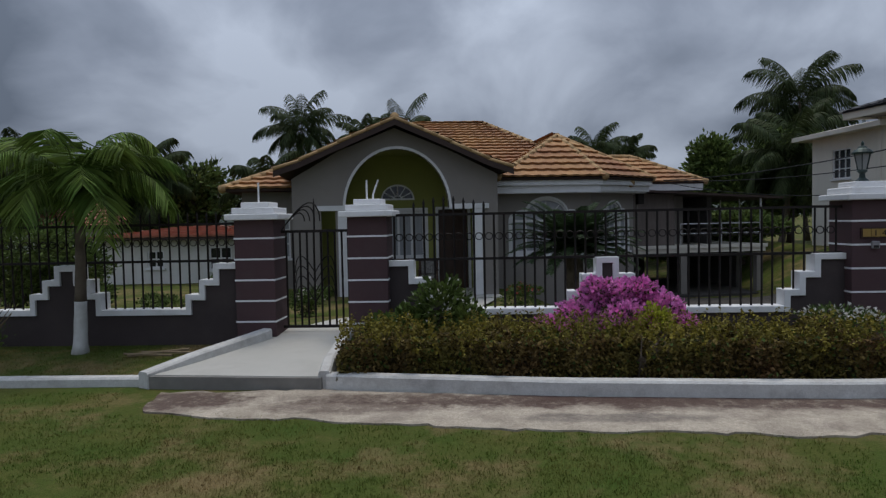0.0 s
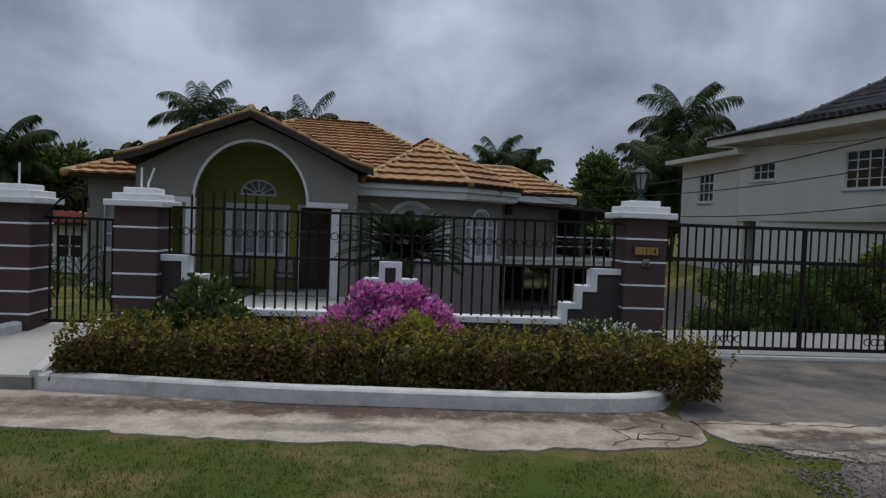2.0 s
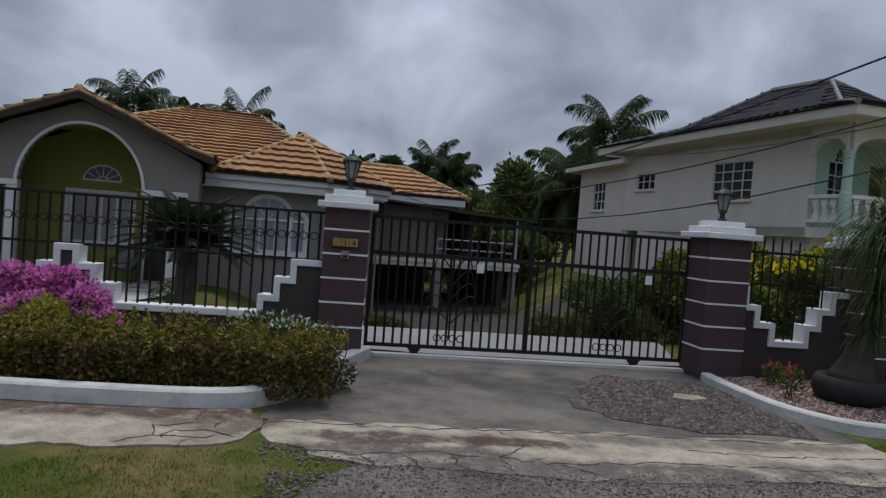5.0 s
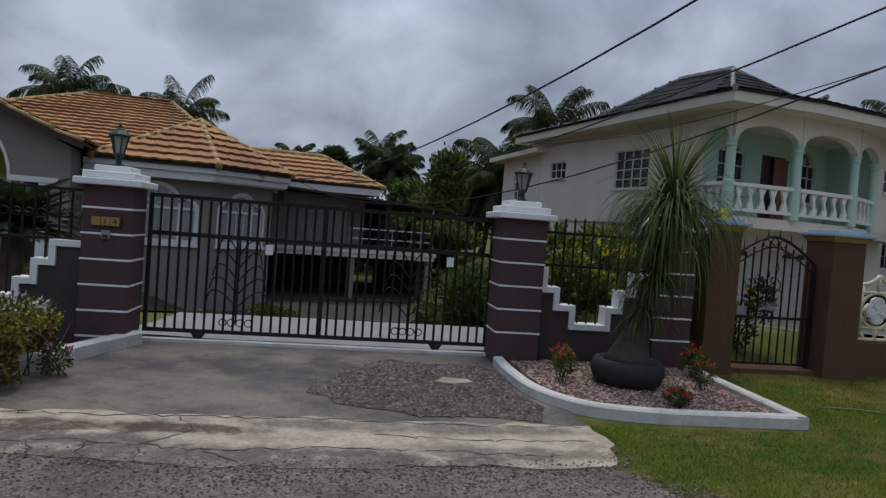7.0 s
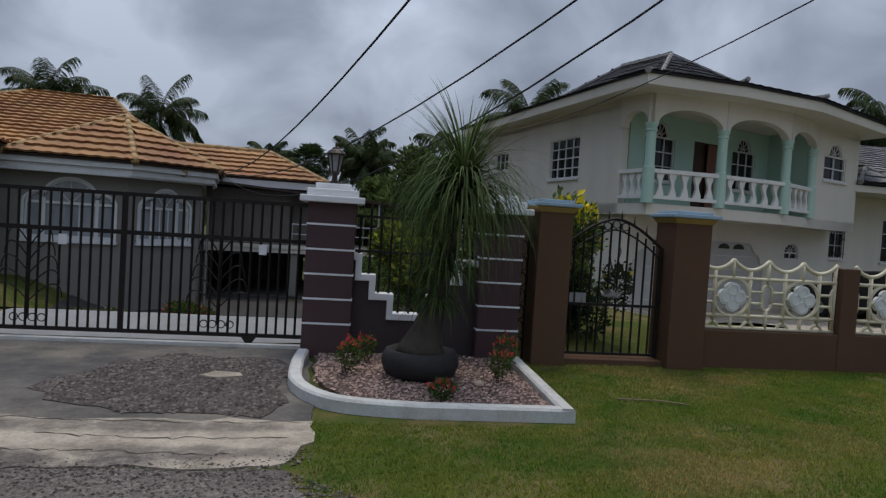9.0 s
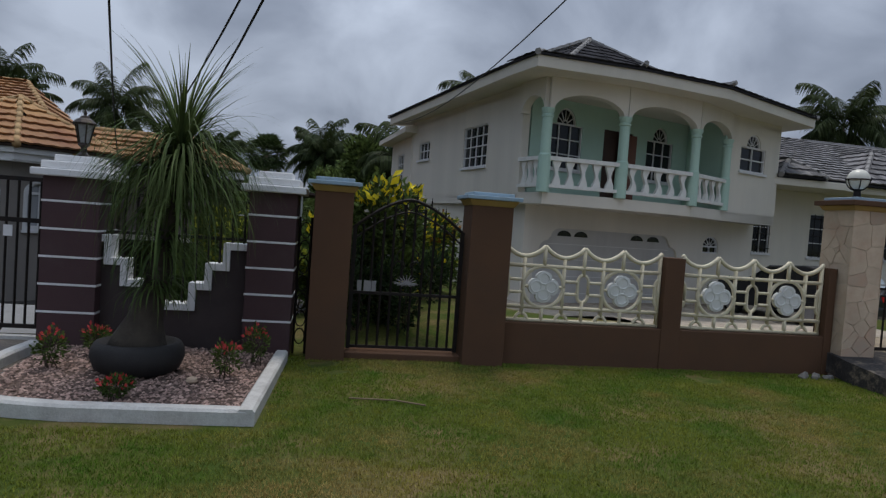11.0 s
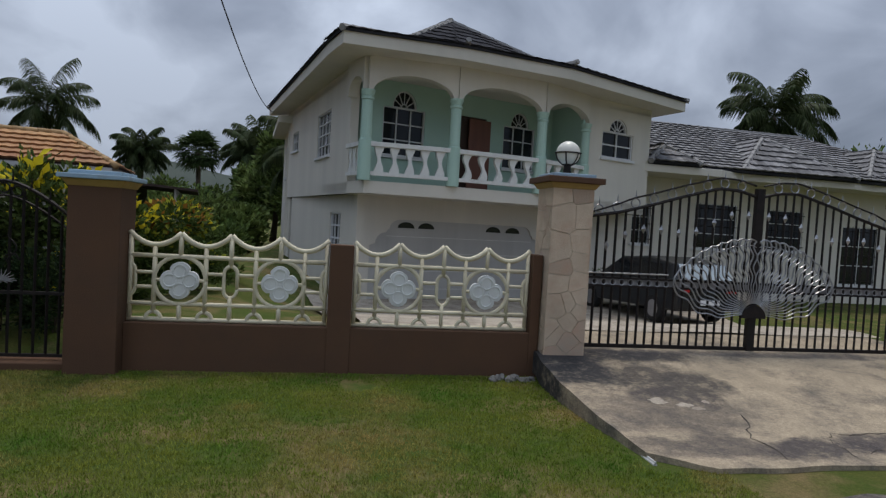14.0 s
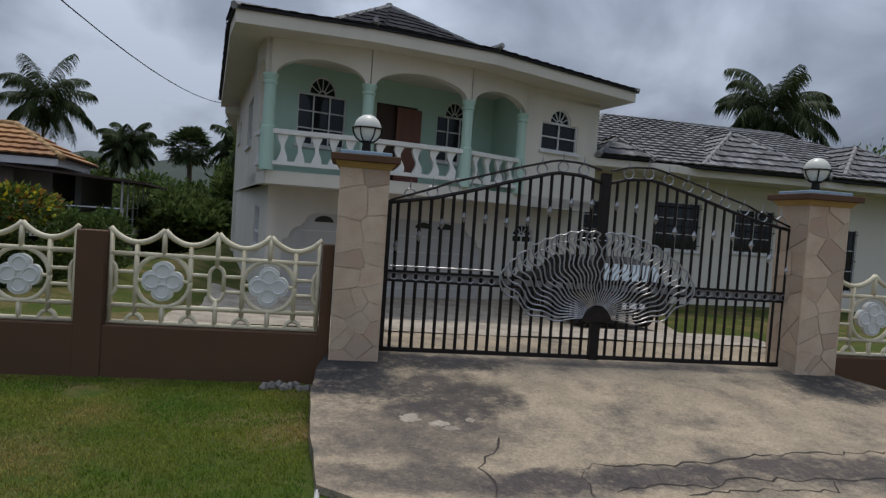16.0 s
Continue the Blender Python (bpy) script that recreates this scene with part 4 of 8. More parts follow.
# bay
BL, BA, BB, BC = (2.7, 1.65), (5.95, 1.65), (7.85, 3.0), (7.85, 7.0)
for (p, q, tall, wins) in (
    (BL, BA, (0.72, 2.95, 0.62, 1.58, 1.72, 0.66), ()),
    (BA, BB, (0.40, 1.98, 0.62, 1.58, 1.80, 0.40), ()),
    (BB, BC, None, [(1.2, 2.2, 0.7, 1.9, 0, 2, 2)]),
):
    m, ln = along(p, q)
    m = H1 @ m
    holes = [palladian(*tall)] if tall else [hole(a, b, c, d) for a, b, c, d, *_ in wins]
    part("wall", Shape().plate([(0, -1.6), (ln, -1.6), (ln, 2.62), (0, 2.62)], holes, 0, 0.2, m), M_H1, bung)
    if tall:
        palladian_window(bung, m, *tall)
    for x0, x1, z0, z1, ar, c, r in wins:
        window_on(bung, m, x0, x1, z0, z1, ar, c, r, pane_m=M_CURT, trim=0.07)
part("meter_box", Shape().box(8.02, 8.2, 2.95, 3.2, 2.05, 2.4, H1), M_IRON, bung, "black service box at the bay corner")
part("downpipe", Shape().tube([w1(8.1, 3.3, 2.4), w1(8.1, 3.3, -1.4)], 0.04, 8), M_H1, bung)
# fascia of the bay, in two mouldings
for o, z0, z1 in ((0.5, 2.62, 2.78), (0.42, 2.44, 2.62)):
    line = [(2.75, 1.65 - o), (5.95 + o * 0.35, 1.65 - o), (7.85 + o, 3.0 - o * 0.75), (7.85 + o, 6.6)]
    back = [(7.85 + o - 0.3, 6.6), (7.85 + o - 0.3, 3.0 - o * 0.2), (5.95, 1.65 - o + 0.3), (2.75, 1.65 - o + 0.3)]
    part("fascia", Shape().prism(line + back, z0, z1, H1), M_TRIM, bung, "white moulded fascia", bevel=0.01)
sh = Shape().prism([(2.7, 1.2), (6.0, 1.2), (8.2, 2.75), (8.2, 17), (2.7, 17)], 2.40, 2.44, H1)
part("soffit", sh, M_TRIM, bung)
# back wing, porch slab, carport below
sh = Shape().plate([(8.0, 0.25), (11.8, 0.25), (11.8, 2.75), (8.0, 2.75)], [hole(9.2, 10.4, 0.7, 1.9)], 7.4, 7.6, H1)
part("wall", sh, M_H1, bung)
part("wall", Shape().box(11.6, 11.8, 7.6, 12, 0.5, 2.75, H1), M_H1, bung)
window_on(bung, H1, 9.2, 10.4, 0.7, 1.9, 0, 3, 2, y=7.4)
part("fascia", Shape().box(8.0, 12.15, 6.45, 6.75, 2.62, 2.92, H1).box(11.9, 12.15, 6.75, 12, 2.62, 2.92, H1), M_TRIM, bung, "white moulded fascia", bevel=0.01)
part("porch_slab", Shape().box(7.9, 14.4, 5.9, 13.8, 0.22, 0.50, H1).box(7.9, 14.45, 5.84, 5.9, 0.38, 0.52, H1), M_H2, bung, "pale porch floor slab", bevel=0.01)
sh = Shape()
for u in (14.1, 11.0):
    sh = Shape().box(u, u + 0.25, 6.0, 6.25, -1.6, 0.22, H1)
    part("support", sh, M_H1, bung)
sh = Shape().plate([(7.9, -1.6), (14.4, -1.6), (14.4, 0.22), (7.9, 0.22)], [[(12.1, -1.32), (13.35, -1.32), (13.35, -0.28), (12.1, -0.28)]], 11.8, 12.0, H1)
part("carport_wall", sh, M_DARKIN, bung, "carport wall, shade put into its dark colour, with an opening to the garden")
# side walls added to keep light out of the carport
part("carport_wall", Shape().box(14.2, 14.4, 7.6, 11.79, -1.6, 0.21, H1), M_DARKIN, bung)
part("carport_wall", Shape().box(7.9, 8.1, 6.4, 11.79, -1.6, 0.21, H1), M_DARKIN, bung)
# the floor takes the yard's shade-darkened colour too
part("carport_floor", Shape().box(7.9, 14.6, 5.6, 12.2, -1.6, -1.36, H1), M_YARD, bung)
part("blind", Shape().plate([(8.1, 0.5), (10.9, 0.5), (10.9, 2.5), (8.1, 2.5)], (), 6.3, 6.33, H1), M_SHEET, bung, "brown hanging blind across the porch")
sh = Shape().add([w1(8.0, 5.7, 2.72), w1(15.0, 5.7, 2.30), w1(15.0, 14.2, 2.30), w1(8.0, 14.2, 2.72), w1(8.0, 5.7, 2.64), w1(15.0, 5.7, 2.22), w1(15.0, 14.2, 2.22), w1(8.0, 14.2, 2.64)], [(0, 1, 2, 3), (7, 6, 5, 4), (0, 1, 5, 4), (1, 2, 6, 5), (2, 3, 7, 6), (3, 0, 4, 7)])
part("porch_roof", sh, M_DECK, bung, "dark sloping porch roof")
rail = part("porch_rail", Shape().tube([w1(11.0, 6.0, 1.32), w1(14.3, 6.0, 1.32)], 0.025).tube([w1(11.0, 6.0, 0.95), w1(14.3, 6.0, 0.95)], 0.018), M_ALU, bung, "silver metal porch rail")
for u in (11.0, 12.65, 14.3):
    part("baluster", Shape().tube([w1(u, 6.0, 0.5), w1(u, 6.0, 1.34)], 0.022), M_ALU, rail)
part("porch_post", Shape().tube([w1(14.25, 6.0, 0.5), w1(14.25, 6.0, 2.3)], 0.04, 8), M_ALU, bung)
for k in range(5):
    v_ = 6.0 + 1.45 * (k + 1)
    part("porch_post", Shape().tube([w1(14.25, v_, 0.5), w1(14.25, v_, 2.3)], 0.03, 6), M_ALU, bung)
for z_ in (0.9, 1.32):
    part("side_rail", Shape().tube([w1(14.25, 6.0, z_), w1(14.25, 13.3, z_)], 0.02, 6), M_ALU, bung, "silver rail along the screened side")
# wall added behind the rails, its dark colour standing for the porch's shade
part("porch_wall", Shape().box(12.6, 12.8, 7.0, 13.6, 0.5, 2.5, H1), M_DARKIN, bung, "added inner porch wall, shade put into its dark colour")
# roofs
tiles, deck, caps, singles = Shape(), Shape(), [], []
ZE = 2.68
e1, e2, e3, e4 = w1(-5.1, 2.0, ZE), w1(7.4, 2.0, ZE), w1(7.4, 18, ZE), w1(-5.1, 18, ZE)
r1, r2 = w1(1.26, 10.2, 5.75), w1(4.15, 10.3, 5.80)
TW, TL = 0.38, 0.44
roof_plane(tiles, deck, [e1, e2, r2, r1], TW, TL)
roof_plane(tiles, deck, [e2, e3, r2], TW, TL)
roof_plane(tiles, deck, [e3, e4, r1, r2], TW * 1.5, TL * 1.5)
roof_plane(tiles, deck, [e4, e1, r1], TW, TL)
ridge(caps, r1, r2)
ridge(caps, e2, r2)
ridge(caps, e1, r1)
# gable roof, bell-cast towards the eaves
gp = [(0.0, 4.34), (1.5, 3.69), (2.5, 3.24), (3.15, 3.02)]
for sgn in (1, -1):
    for (a, za), (b, zb) in zip(gp, gp[1:]):
        vb = lambda z: 2.0 + (z - ZE) / 0.38
        poly = [w1(-0.1 + sgn * b, -0.50, zb), w1(-0.1 + sgn * b, vb(zb) + 0.3, zb), w1(-0.1 + sgn * a, vb(za) + 0.3, za), w1(-0.1 + sgn * a, -0.50, za)]
        if sgn > 0:
            roof_plane(tiles, deck, poly, TW, TL, lift=0.03)
        else:
            roof_plane(tiles, deck, [poly[1], poly[0], poly[3], poly[2]], TW, TL, lift=0.03)
        ridge(caps, w1(-0.1 + sgn * b, -0.50, zb + 0.04), w1(-0.1 + sgn * a, -0.50, za + 0.02), 0.05, 6)
ridge(caps, w1(-0.1, -0.50, 4.38), w1(-0.1, 6.6, 4.38))
verge = Shape()
for sgn in (1, -1):
    for (a, za), (b, zb) in zip(gp, gp[1:]):
        verge.add([w1(-0.1 + sgn * a, -0.53, za - 0.02), w1(-0.1 + sgn * b, -0.53, zb - 0.02), w1(-0.1 + sgn * b, -0.53, zb - 0.17), w1(-0.1 + sgn * a, -0.53, za - 0.17), w1(-0.1 + sgn * a, -0.48, za - 0.02), w1(-0.1 + sgn * b, -0.48, zb - 0.02), w1(-0.1 + sgn * b, -0.48, zb - 0.17), w1(-0.1 + sgn * a, -0.48, za - 0.17)], [(0, 1, 2, 3), (7, 6, 5, 4), (0, 1, 5, 4), (1, 2, 6, 5), (2, 3, 7, 6), (3, 0, 4, 7)])
part("bargeboard", verge, M_DECK, bung, "dark bargeboard")
# bay roof
ba = w1(5.55, 3.85, 4.40)
b1, b2, b3, b4 = w1(2.9, 1.05, 2.84), w1(6.2, 1.05, 2.84), w1(8.45, 2.6, 2.84), w1(8.45, 6.5, 2.84)
bk = w1(5.55, 6.5, 4.40)
roof_plane(tiles, deck, [b1, b2, ba], TW, TL, singles=singles, lift=0.02)
roof_plane(tiles, deck, [b2, b3, ba], TW, TL, singles=singles, lift=0.02)
roof_plane(tiles, deck, [b3, b4, bk, ba], TW, TL, lift=0.02)
roof_plane(tiles, deck, [w1(2.9, 5.0, 2.84), b1, ba], TW, TL, lift=0.02)
for p in (b1, b2, b3):
    ridge(caps, p, ba, 0.10)
ridge(caps, ba, bk)
# back wing roof
c1, c2, c3 = w1(7.9, 6.4, 2.94), w1(12.3, 6.4, 2.94), w1(12.3, 13, 2.94)
c4, c5 = w1(6.5, 8.9, 4.15), w1(10.2, 8.9, 4.15)
roof_plane(tiles, deck, [c1, c2, c5, c4], TW, TL)
roof_plane(tiles, deck, [c2, c3, c5], TW, TL)
ridge(caps, c4, c5)
ridge(caps, c2, c5)
roof = part("roof", deck, M_DECK, bung, "dark roof deck and eaves")
part("roof_tiles", tiles, M_TILE, roof, "weathered orange clay tiles", kind="stuff")
for c_ in caps:
    part("ridge_cap", c_, M_HIPCAP, roof, smooth=True)
for s in singles:
    part("roof_tile", s, M_TILE1, roof)

# --- two-storey house with the balcony ---
h2 = thing("two_storey_house", (20, 20, 0.2), "cream two-storey house with mint balcony and dark tiled roof", "house")
SW0, SW1 = (16.53, 16.72), (14.68, 25.2)
FR = [(16.85, 15.74), (18.86, 15.92), (21.13, 16.60), (22.66, 17.62), (25.05, 18.70)]
ZU, ZT, ZR, ZC = 2.20, 5.22, 3.33, 4.44
GL = (16.80, 16.85)


def box_between(p, q, y0, y1, z0, z1):
    m, ln = along(p, q)
    return Shape().box(0, ln, y0, y1, z0, z1, m)


# side wall with its windows
m, ln = along(SW1, SW0)
wins = [(0.92, 2.02, 3.73, 4.34, 3, 2), (4.98, 6.66, 3.25, 4.44, 4, 4)]
part("wall", Shape().plate([(0, ZU), (ln, ZU), (ln, ZT), (0, ZT)], [hole(a, b, c, d) for a, b, c, d, _, _ in wins], 0, 0.2, m), M_H2, h2, "cream side wall")
for a, b, c, d, k, r in wins:
    window_on(h2, m, a, b, c, d, 0, k, r, sill=True, fw=0.035)
# lower storey, set back
gm, gln = along((14.95, 24.0), GL)
part("wall", Shape().plate([(0, -0.6), (gln, -0.6), (gln, ZU), (0, ZU)], [hole(5.0, 6.0, 0.75, 1.75)], 0, 0.2, gm), M_H2, h2)
window_on(h2, gm, 5.0, 6.0, 0.75, 1.75, 0, 3, 3)
fm, fln = along(GL, (25.0, 19.6))
gl, gr_ = 0.36, 5.58
gar = [(gl, -0.38), (gr_, -0.38), (gr_, 1.02), (gr_ - 0.10, 1.05)] + arc(gr_ - 0.42, 1.06, 0.28, 0.28, 0, 90, 5) + [(gr_ - 0.46, 1.42)] + arc(gr_ - 0.80, 1.42, 0.30, 0.24, 0, 90, 5) + arc(gl + 0.80, 1.42, 0.30, 0.24, 90, 180, 5) + [(gl + 0.46, 1.42)] + arc(gl + 0.42, 1.06, 0.28, 0.28, 90, 180, 5) + [(gl + 0.10, 1.05), (gl, 1.02)]
part("wall", Shape().plate([(0, -0.6), (fln, -0.6), (fln, ZU), (0, ZU)], [gar, hole(6.5, 7.16, 1.24, 1.44, 0.3)], 0, 0.2, fm), M_H2, h2, "cream front wall round the garage")
gd = part("garage_door", Shape().plate(gar, (), 0.06, 0.11, fm), M_GARAGE, h2, "pale panelled garage door")
for x in (1.10, 1.66, 3.66, 4.28):
    s = Shape().plate([(x, 1.46), (x + 0.46, 1.46)] + arc(x + 0.23, 1.46, 0.23, 0.15, 0, 180, 8)[1:-1], (), 0.045, 0.06, fm)
    part("fan_light", s, M_GLASS, gd)
for z in (-0.05, 0.4, 0.85, 1.25):
    part("panel_joint", Shape().box(gl + 0.45, gr_ - 0.45, 0.056, 0.06, z - 0.006, z + 0.006, fm), M_RAIL, gd)
window_on(h2, fm, 6.5, 7.16, 1.24, 1.44, 0.3, 2, 1, sill=False, fw=0.035)
# balcony floor and soffit
outline = [SW0] + FR + [(24.2, 21.0), SW1]
part("floor_slab", Shape().prism(outline, ZU, ZU + 0.28), M_H2, h2, "cream overhanging upper floor edge", bevel=0.01)
part("upper_ceiling", Shape().prism(outline, ZT - 0.25, ZT - 0.17), M_H2, h2)
# arcade in front: facets with arched openings
fac = [(SW0, FR[0], 0.10, 0.02), (FR[0], FR[1], 0.10, 0.10), (FR[1], FR[2], 0.10, 0.10), (FR[2], FR[3], 0.10, 0.0)]
for i, (p, q, ia_, ib_) in enumerate(fac):
    m, ln = along(p, q)
    a, b = ia_, ln - ib_
    top = 0.40 if i in (1, 2) else 0.37
    ol = [(0, ZC - 0.02), (a, ZC - 0.02)] + arc((a + b) / 2, ZC - 0.02, (b - a) / 2, top, 180, 0, 18)[1:-1] + [(b, ZC - 0.02), (ln, ZC - 0.02), (ln, ZT), (0, ZT)]
    part("arch", Shape().plate(ol, (), -0.11, 0.11, m), M_H2, h2, "cream segmental balcony arch")
    # balustrade of this bay
    bal = part("balustrade", Shape().box(0.05, ln - 0.02, -0.10, 0.08, ZR - 0.10, ZR, m), M_RAIL, h2, "white balcony balustrade", bevel=0.008)
    part("bottom_rail", Shape().box(0.05, ln - 0.02, -0.08, 0.06, ZU + 0.40, ZU + 0.48, m), M_RAIL, bal)
    n = (3, 5, 5, 4)[i]
    for k in range(n):
        x = 0.14 + (ln - 0.28) * (k + 0.5) / n
        z0, hh = ZU + 0.48, ZR - 0.10 - ZU - 0.48
        left, right = [], []
        for j in range(13):
            t = j / 12
            w = 0.07 + 0.035 * math.cos(2 * math.pi * t)
            off = (0.04 if i > 1 else 0.012) * math.sin(2 * math.pi * t)
            left.append((x + off - w, z0 + hh * t))
            right.append((x + off + w, z0 + hh * t))
        part("baluster", Shape().plate(left + right[::-1], (), -0.05, 0.03, m), M_RAIL, bal)
m, ln = along(FR[3], FR[4])
part("wall", Shape().plate([(0, ZU), (ln, ZU), (ln, ZT), (0, ZT)], [hole(0.66, 1.90, 3.66, 4.36, 0.38, 0.58)], 0, 0.2, m), M_H2, h2)
window_on(h2, m, 0.66, 1.90, 3.66, 4.36, 0.38, 2, 2, fw=0.04, head=0.58)
part("wall", Shape().plate([(0, ZU), (6.0, ZU), (6.0, ZT), (0, ZT)], (), 0, 0.2, along(FR[4], (23.6, 24.7))[0]), M_H2, h2)
part("wall", box_between((23.6, 24.7), SW1, 0, 0.2, -0.6, ZT), M_H2, h2)
for i, (x, y) in enumerate(FR[:4]):
    col = Shape().lathe([(0.15, ZU + 0.282), (0.15, ZR + 0.02), (0.125, ZR + 0.06), (0.12, ZC - 0.22), (0.145, ZC - 0.20), (0.145, ZC - 0.16), (0.12, ZC - 0.14), (0.16, ZC - 0.03), (0.16, ZC)], 16, pose(x, y, 0))
    part("column", col, M_MINT, h2, "mint green balcony column", smooth=False)
# recessed balcony wall with door and windows
IB = [(16.55, 16.74), (18.6, 17.55), (21.5, 18.7), (22.3, 19.03)]
m, ln = along(IB[0], IB[3])
part("balcony_wall", Shape().plate([(0.25, ZU + 0.28), (ln, ZU + 0.28), (ln, ZT - 0.2), (0.25, ZT - 0.2)], [hole(0.82, 1.98, 3.2, 4.36, 0.42, 0.58), hole(2.75, 3.85, ZU + 0.28, 4.42), hole(4.42, 5.50, 3.2, 4.34, 0.40, 0.58)], 0, 0.15, m), M_MINT, h2, "mint green wall behind the balcony")
window_on(h2, m, 0.82, 1.98, 3.2, 4.36, 0.42, 3, 3, fw=0.032, head=0.58)
window_on(h2, m, 4.42, 5.50, 3.2, 4.34, 0.40, 3, 3, fw=0.032, head=0.58)
part("balcony_door", Shape().box(2.75, 3.85, 0.05, 0.1, ZU + 0.28, 4.42, m), M_DOOR, h2, "dark double balcony door")
part("door_leaf", Shape().box(3.28, 3.95, -0.06, -0.02, ZU + 0.3, 4.36, m), M_SHUT, h2, "reddish open shutter door")
m, ln = along(IB[3], FR[3])
part("wall", Shape().box(0, ln, -0.08, 0.08, ZU + 0.28, ZT - 0.2, along(FR[3], IB[3])[0]), M_MINT, h2)
# roof: flat fascia following the bowed front, tiled hips
EV = [(13.9, 26.1), (15.95, 16.0), (16.25, 14.85), (18.9, 15.22), (21.6, 16.0), (23.2, 16.9), (25.9, 18.4), (24.3, 25.6)]
part("fascia", Shape().prism(EV, ZT - 0.06, ZT + 0.20), M_H2, h2, "cream eaves with deep overhang", bevel=0.01)
tiles, deck, caps = Shape(), Shape(), []
apex, apexb = (19.35, 20.05, 7.42), (18.6, 22.0, 7.42)
zz = ZT + 0.24
E3 = [(x + (x - 19.5) * 0.012, y + (y - 20.5) * 0.012, zz) for x, y in EV]
tips = [apexb, apex, apex, apex, apex, apex, apex, apexb]
# bell-cast: a flatter skirt below, a steeper crown above
MID = [(p[0] + (q[0] - p[0]) * 0.52, p[1] + (q[1] - p[1]) * 0.52, 6.12) for p, q in zip(E3, tips)]
planes = []
for i in range(8):
    j = (i + 1) % 8
    planes.append([E3[i], E3[j], MID[j], MID[i]])
    planes.append([MID[i], MID[j], tips[j]] + ([tips[i]] if tips[i] != tips[j] else []))
slopes = []
for p in planes:
    slopes.append(Shape())
    roof_plane(tiles, slopes[-1], p, 0.34, 0.36, roll=0.008, thick=0.05, step=0.035)
for i in (2, 6, 0):
    ridge(caps, E3[i], MID[i], 0.07, 6)
    ridge(caps, MID[i], tips[i], 0.07, 6)
ridge(caps, apex, apexb, 0.1, 6)
# upturned end tiles where the bowed eave bends
for i in (3, 4):
    p, q = Vector(E3[i]), Vector(MID[i])
    d = (p - q).normalized()
    caps.append(Shape().tube([p - d * 0.30 + Vector((0, 0, 0.02)), p - d * 0.05 + Vector((0, 0, 0.06)), p + d * 0.08 + Vector((0, 0, 0.13))], [0.05, 0.075, 0.06], 6))
roof = part("roof", slopes[0], M_GTILE, h2, "dark hipped roof")
for s_ in slopes[1:]:
    part("roof_slope", s_, M_GTILE, roof)
part("roof_tiles", tiles, M_GTILE, roof, "charcoal roof tiles with pale wear", kind="stuff")
for c_ in caps:
    part("ridge_cap", c_, M_RIDGE, roof)

# --- low wing beyond it ---
lw = thing("single_storey_wing", (30, 22, 0.2), "cream single-storey wing with weathered grey roof", "house")
W0, W1, W2, W3 = (24.6, 19.9), (27.6, 20.5), (32.4, 21.0), (38, 20.9)
for p, q, wins in ((W0, W1, [(0.75, 1.45, 1.35, 2.6)]), (W1, W2, [(0.12, 1.75, 1.3, 2.75), (3.0, 4.45, 1.35, 2.7)]), (W2, W3, [(1.2, 2.6, 0.3, 2.3)])):
    m, ln = along(p, q)
    part("wall", Shape().plate([(0, -0.6), (ln, -0.6), (ln, 3.45), (0, 3.45)], [hole(*w) for w in wins], 0, 0.2, m), M_H2, lw)
    for w in wins:
        win = window_on(lw, m, *w, 0, 2, 3, fw=0.03)
        g = Shape()
        for k in range(6):
            x = w[0] + (w[1] - w[0]) * (k + 0.5) / 6
            g.tube([m @ Vector((x, -0.05, w[2])), m @ Vector((x, -0.05, w[3]))], 0.012, 4)
        for z in (w[2] + 0.15, (w[2] + w[3]) / 2, w[3] - 0.15):
            g.tube([m @ Vector((w[0], -0.05, z)), m @ Vector((w[1], -0.05, z))], 0.012, 4)
        part("window_grille", g, M_IRON, win, "black iron window grille")
part("wall", Shape().box(38, 38.2, 20.6, 30, -0.6, 3.45), M_H2, lw)
part("wall", Shape().box(24.6, 24.8, 20.1, 30, -0.6, 3.45), M_H2, lw)
part("fascia", Shape().prism([(24.45, 18.62), (27.4, 18.75), (28.4, 19.3), (32.6, 19.5), (33.4, 19.7), (38.6, 19.9), (38.6, 30), (25.2, 30)], 3.45, 3.66), M_H2, lw, "cream eaves fascia", bevel=0.01)
tiles, deck, caps = Shape(), Shape(), []
ZW = 3.72
f1, f2, f3, f4 = (24.5, 18.7, ZW), (38.8, 20.0, ZW), (38.8, 31, ZW), (24.5, 31, ZW)
g1, g2 = (27.6, 25.0, 5.95), (35.2, 25.4, 5.95)
for p in ([f1, f2, g2, g1], [f2, f3, g2], [f4, f1, g1], [f3, f4, g1, g2]):
    roof_plane(tiles, deck, p, 0.34, 0.36, roll=0.012, step=0.055)
ridge(caps, g1, g2, 0.1, 6)
ridge(caps, f1, g1, 0.1, 6)
for cx, cy, hw, z in ((25.85, 18.25, 0.80, 4.30), (30.45, 18.9, 2.05, 5.08), (35.3, 19.4, 2.05, 5.10)):
    a_, b_, t_ = (cx - hw, cy + 0.3, ZW + 0.02), (cx + hw, cy + 0.3, ZW + 0.02), (cx, cy + hw * 1.0 + 0.3, z)
    k_ = (cx, cy + 5.2, z)
    for p in ([a_, b_, t_], [b_, (cx + hw, cy + 5.2, ZW + 0.02), k_, t_], [(cx - hw, cy + 5.2, ZW + 0.02), a_, t_, k_]):
        roof_plane(tiles, deck, p, 0.34, 0.36, roll=0.012, lift=0.02, step=0.055)
    ridge(caps, a_, t_, 0.08, 6)
    ridge(caps, b_, t_, 0.08, 6)
roof = part("roof", deck, M_GTILE, lw, "grey roof deck")
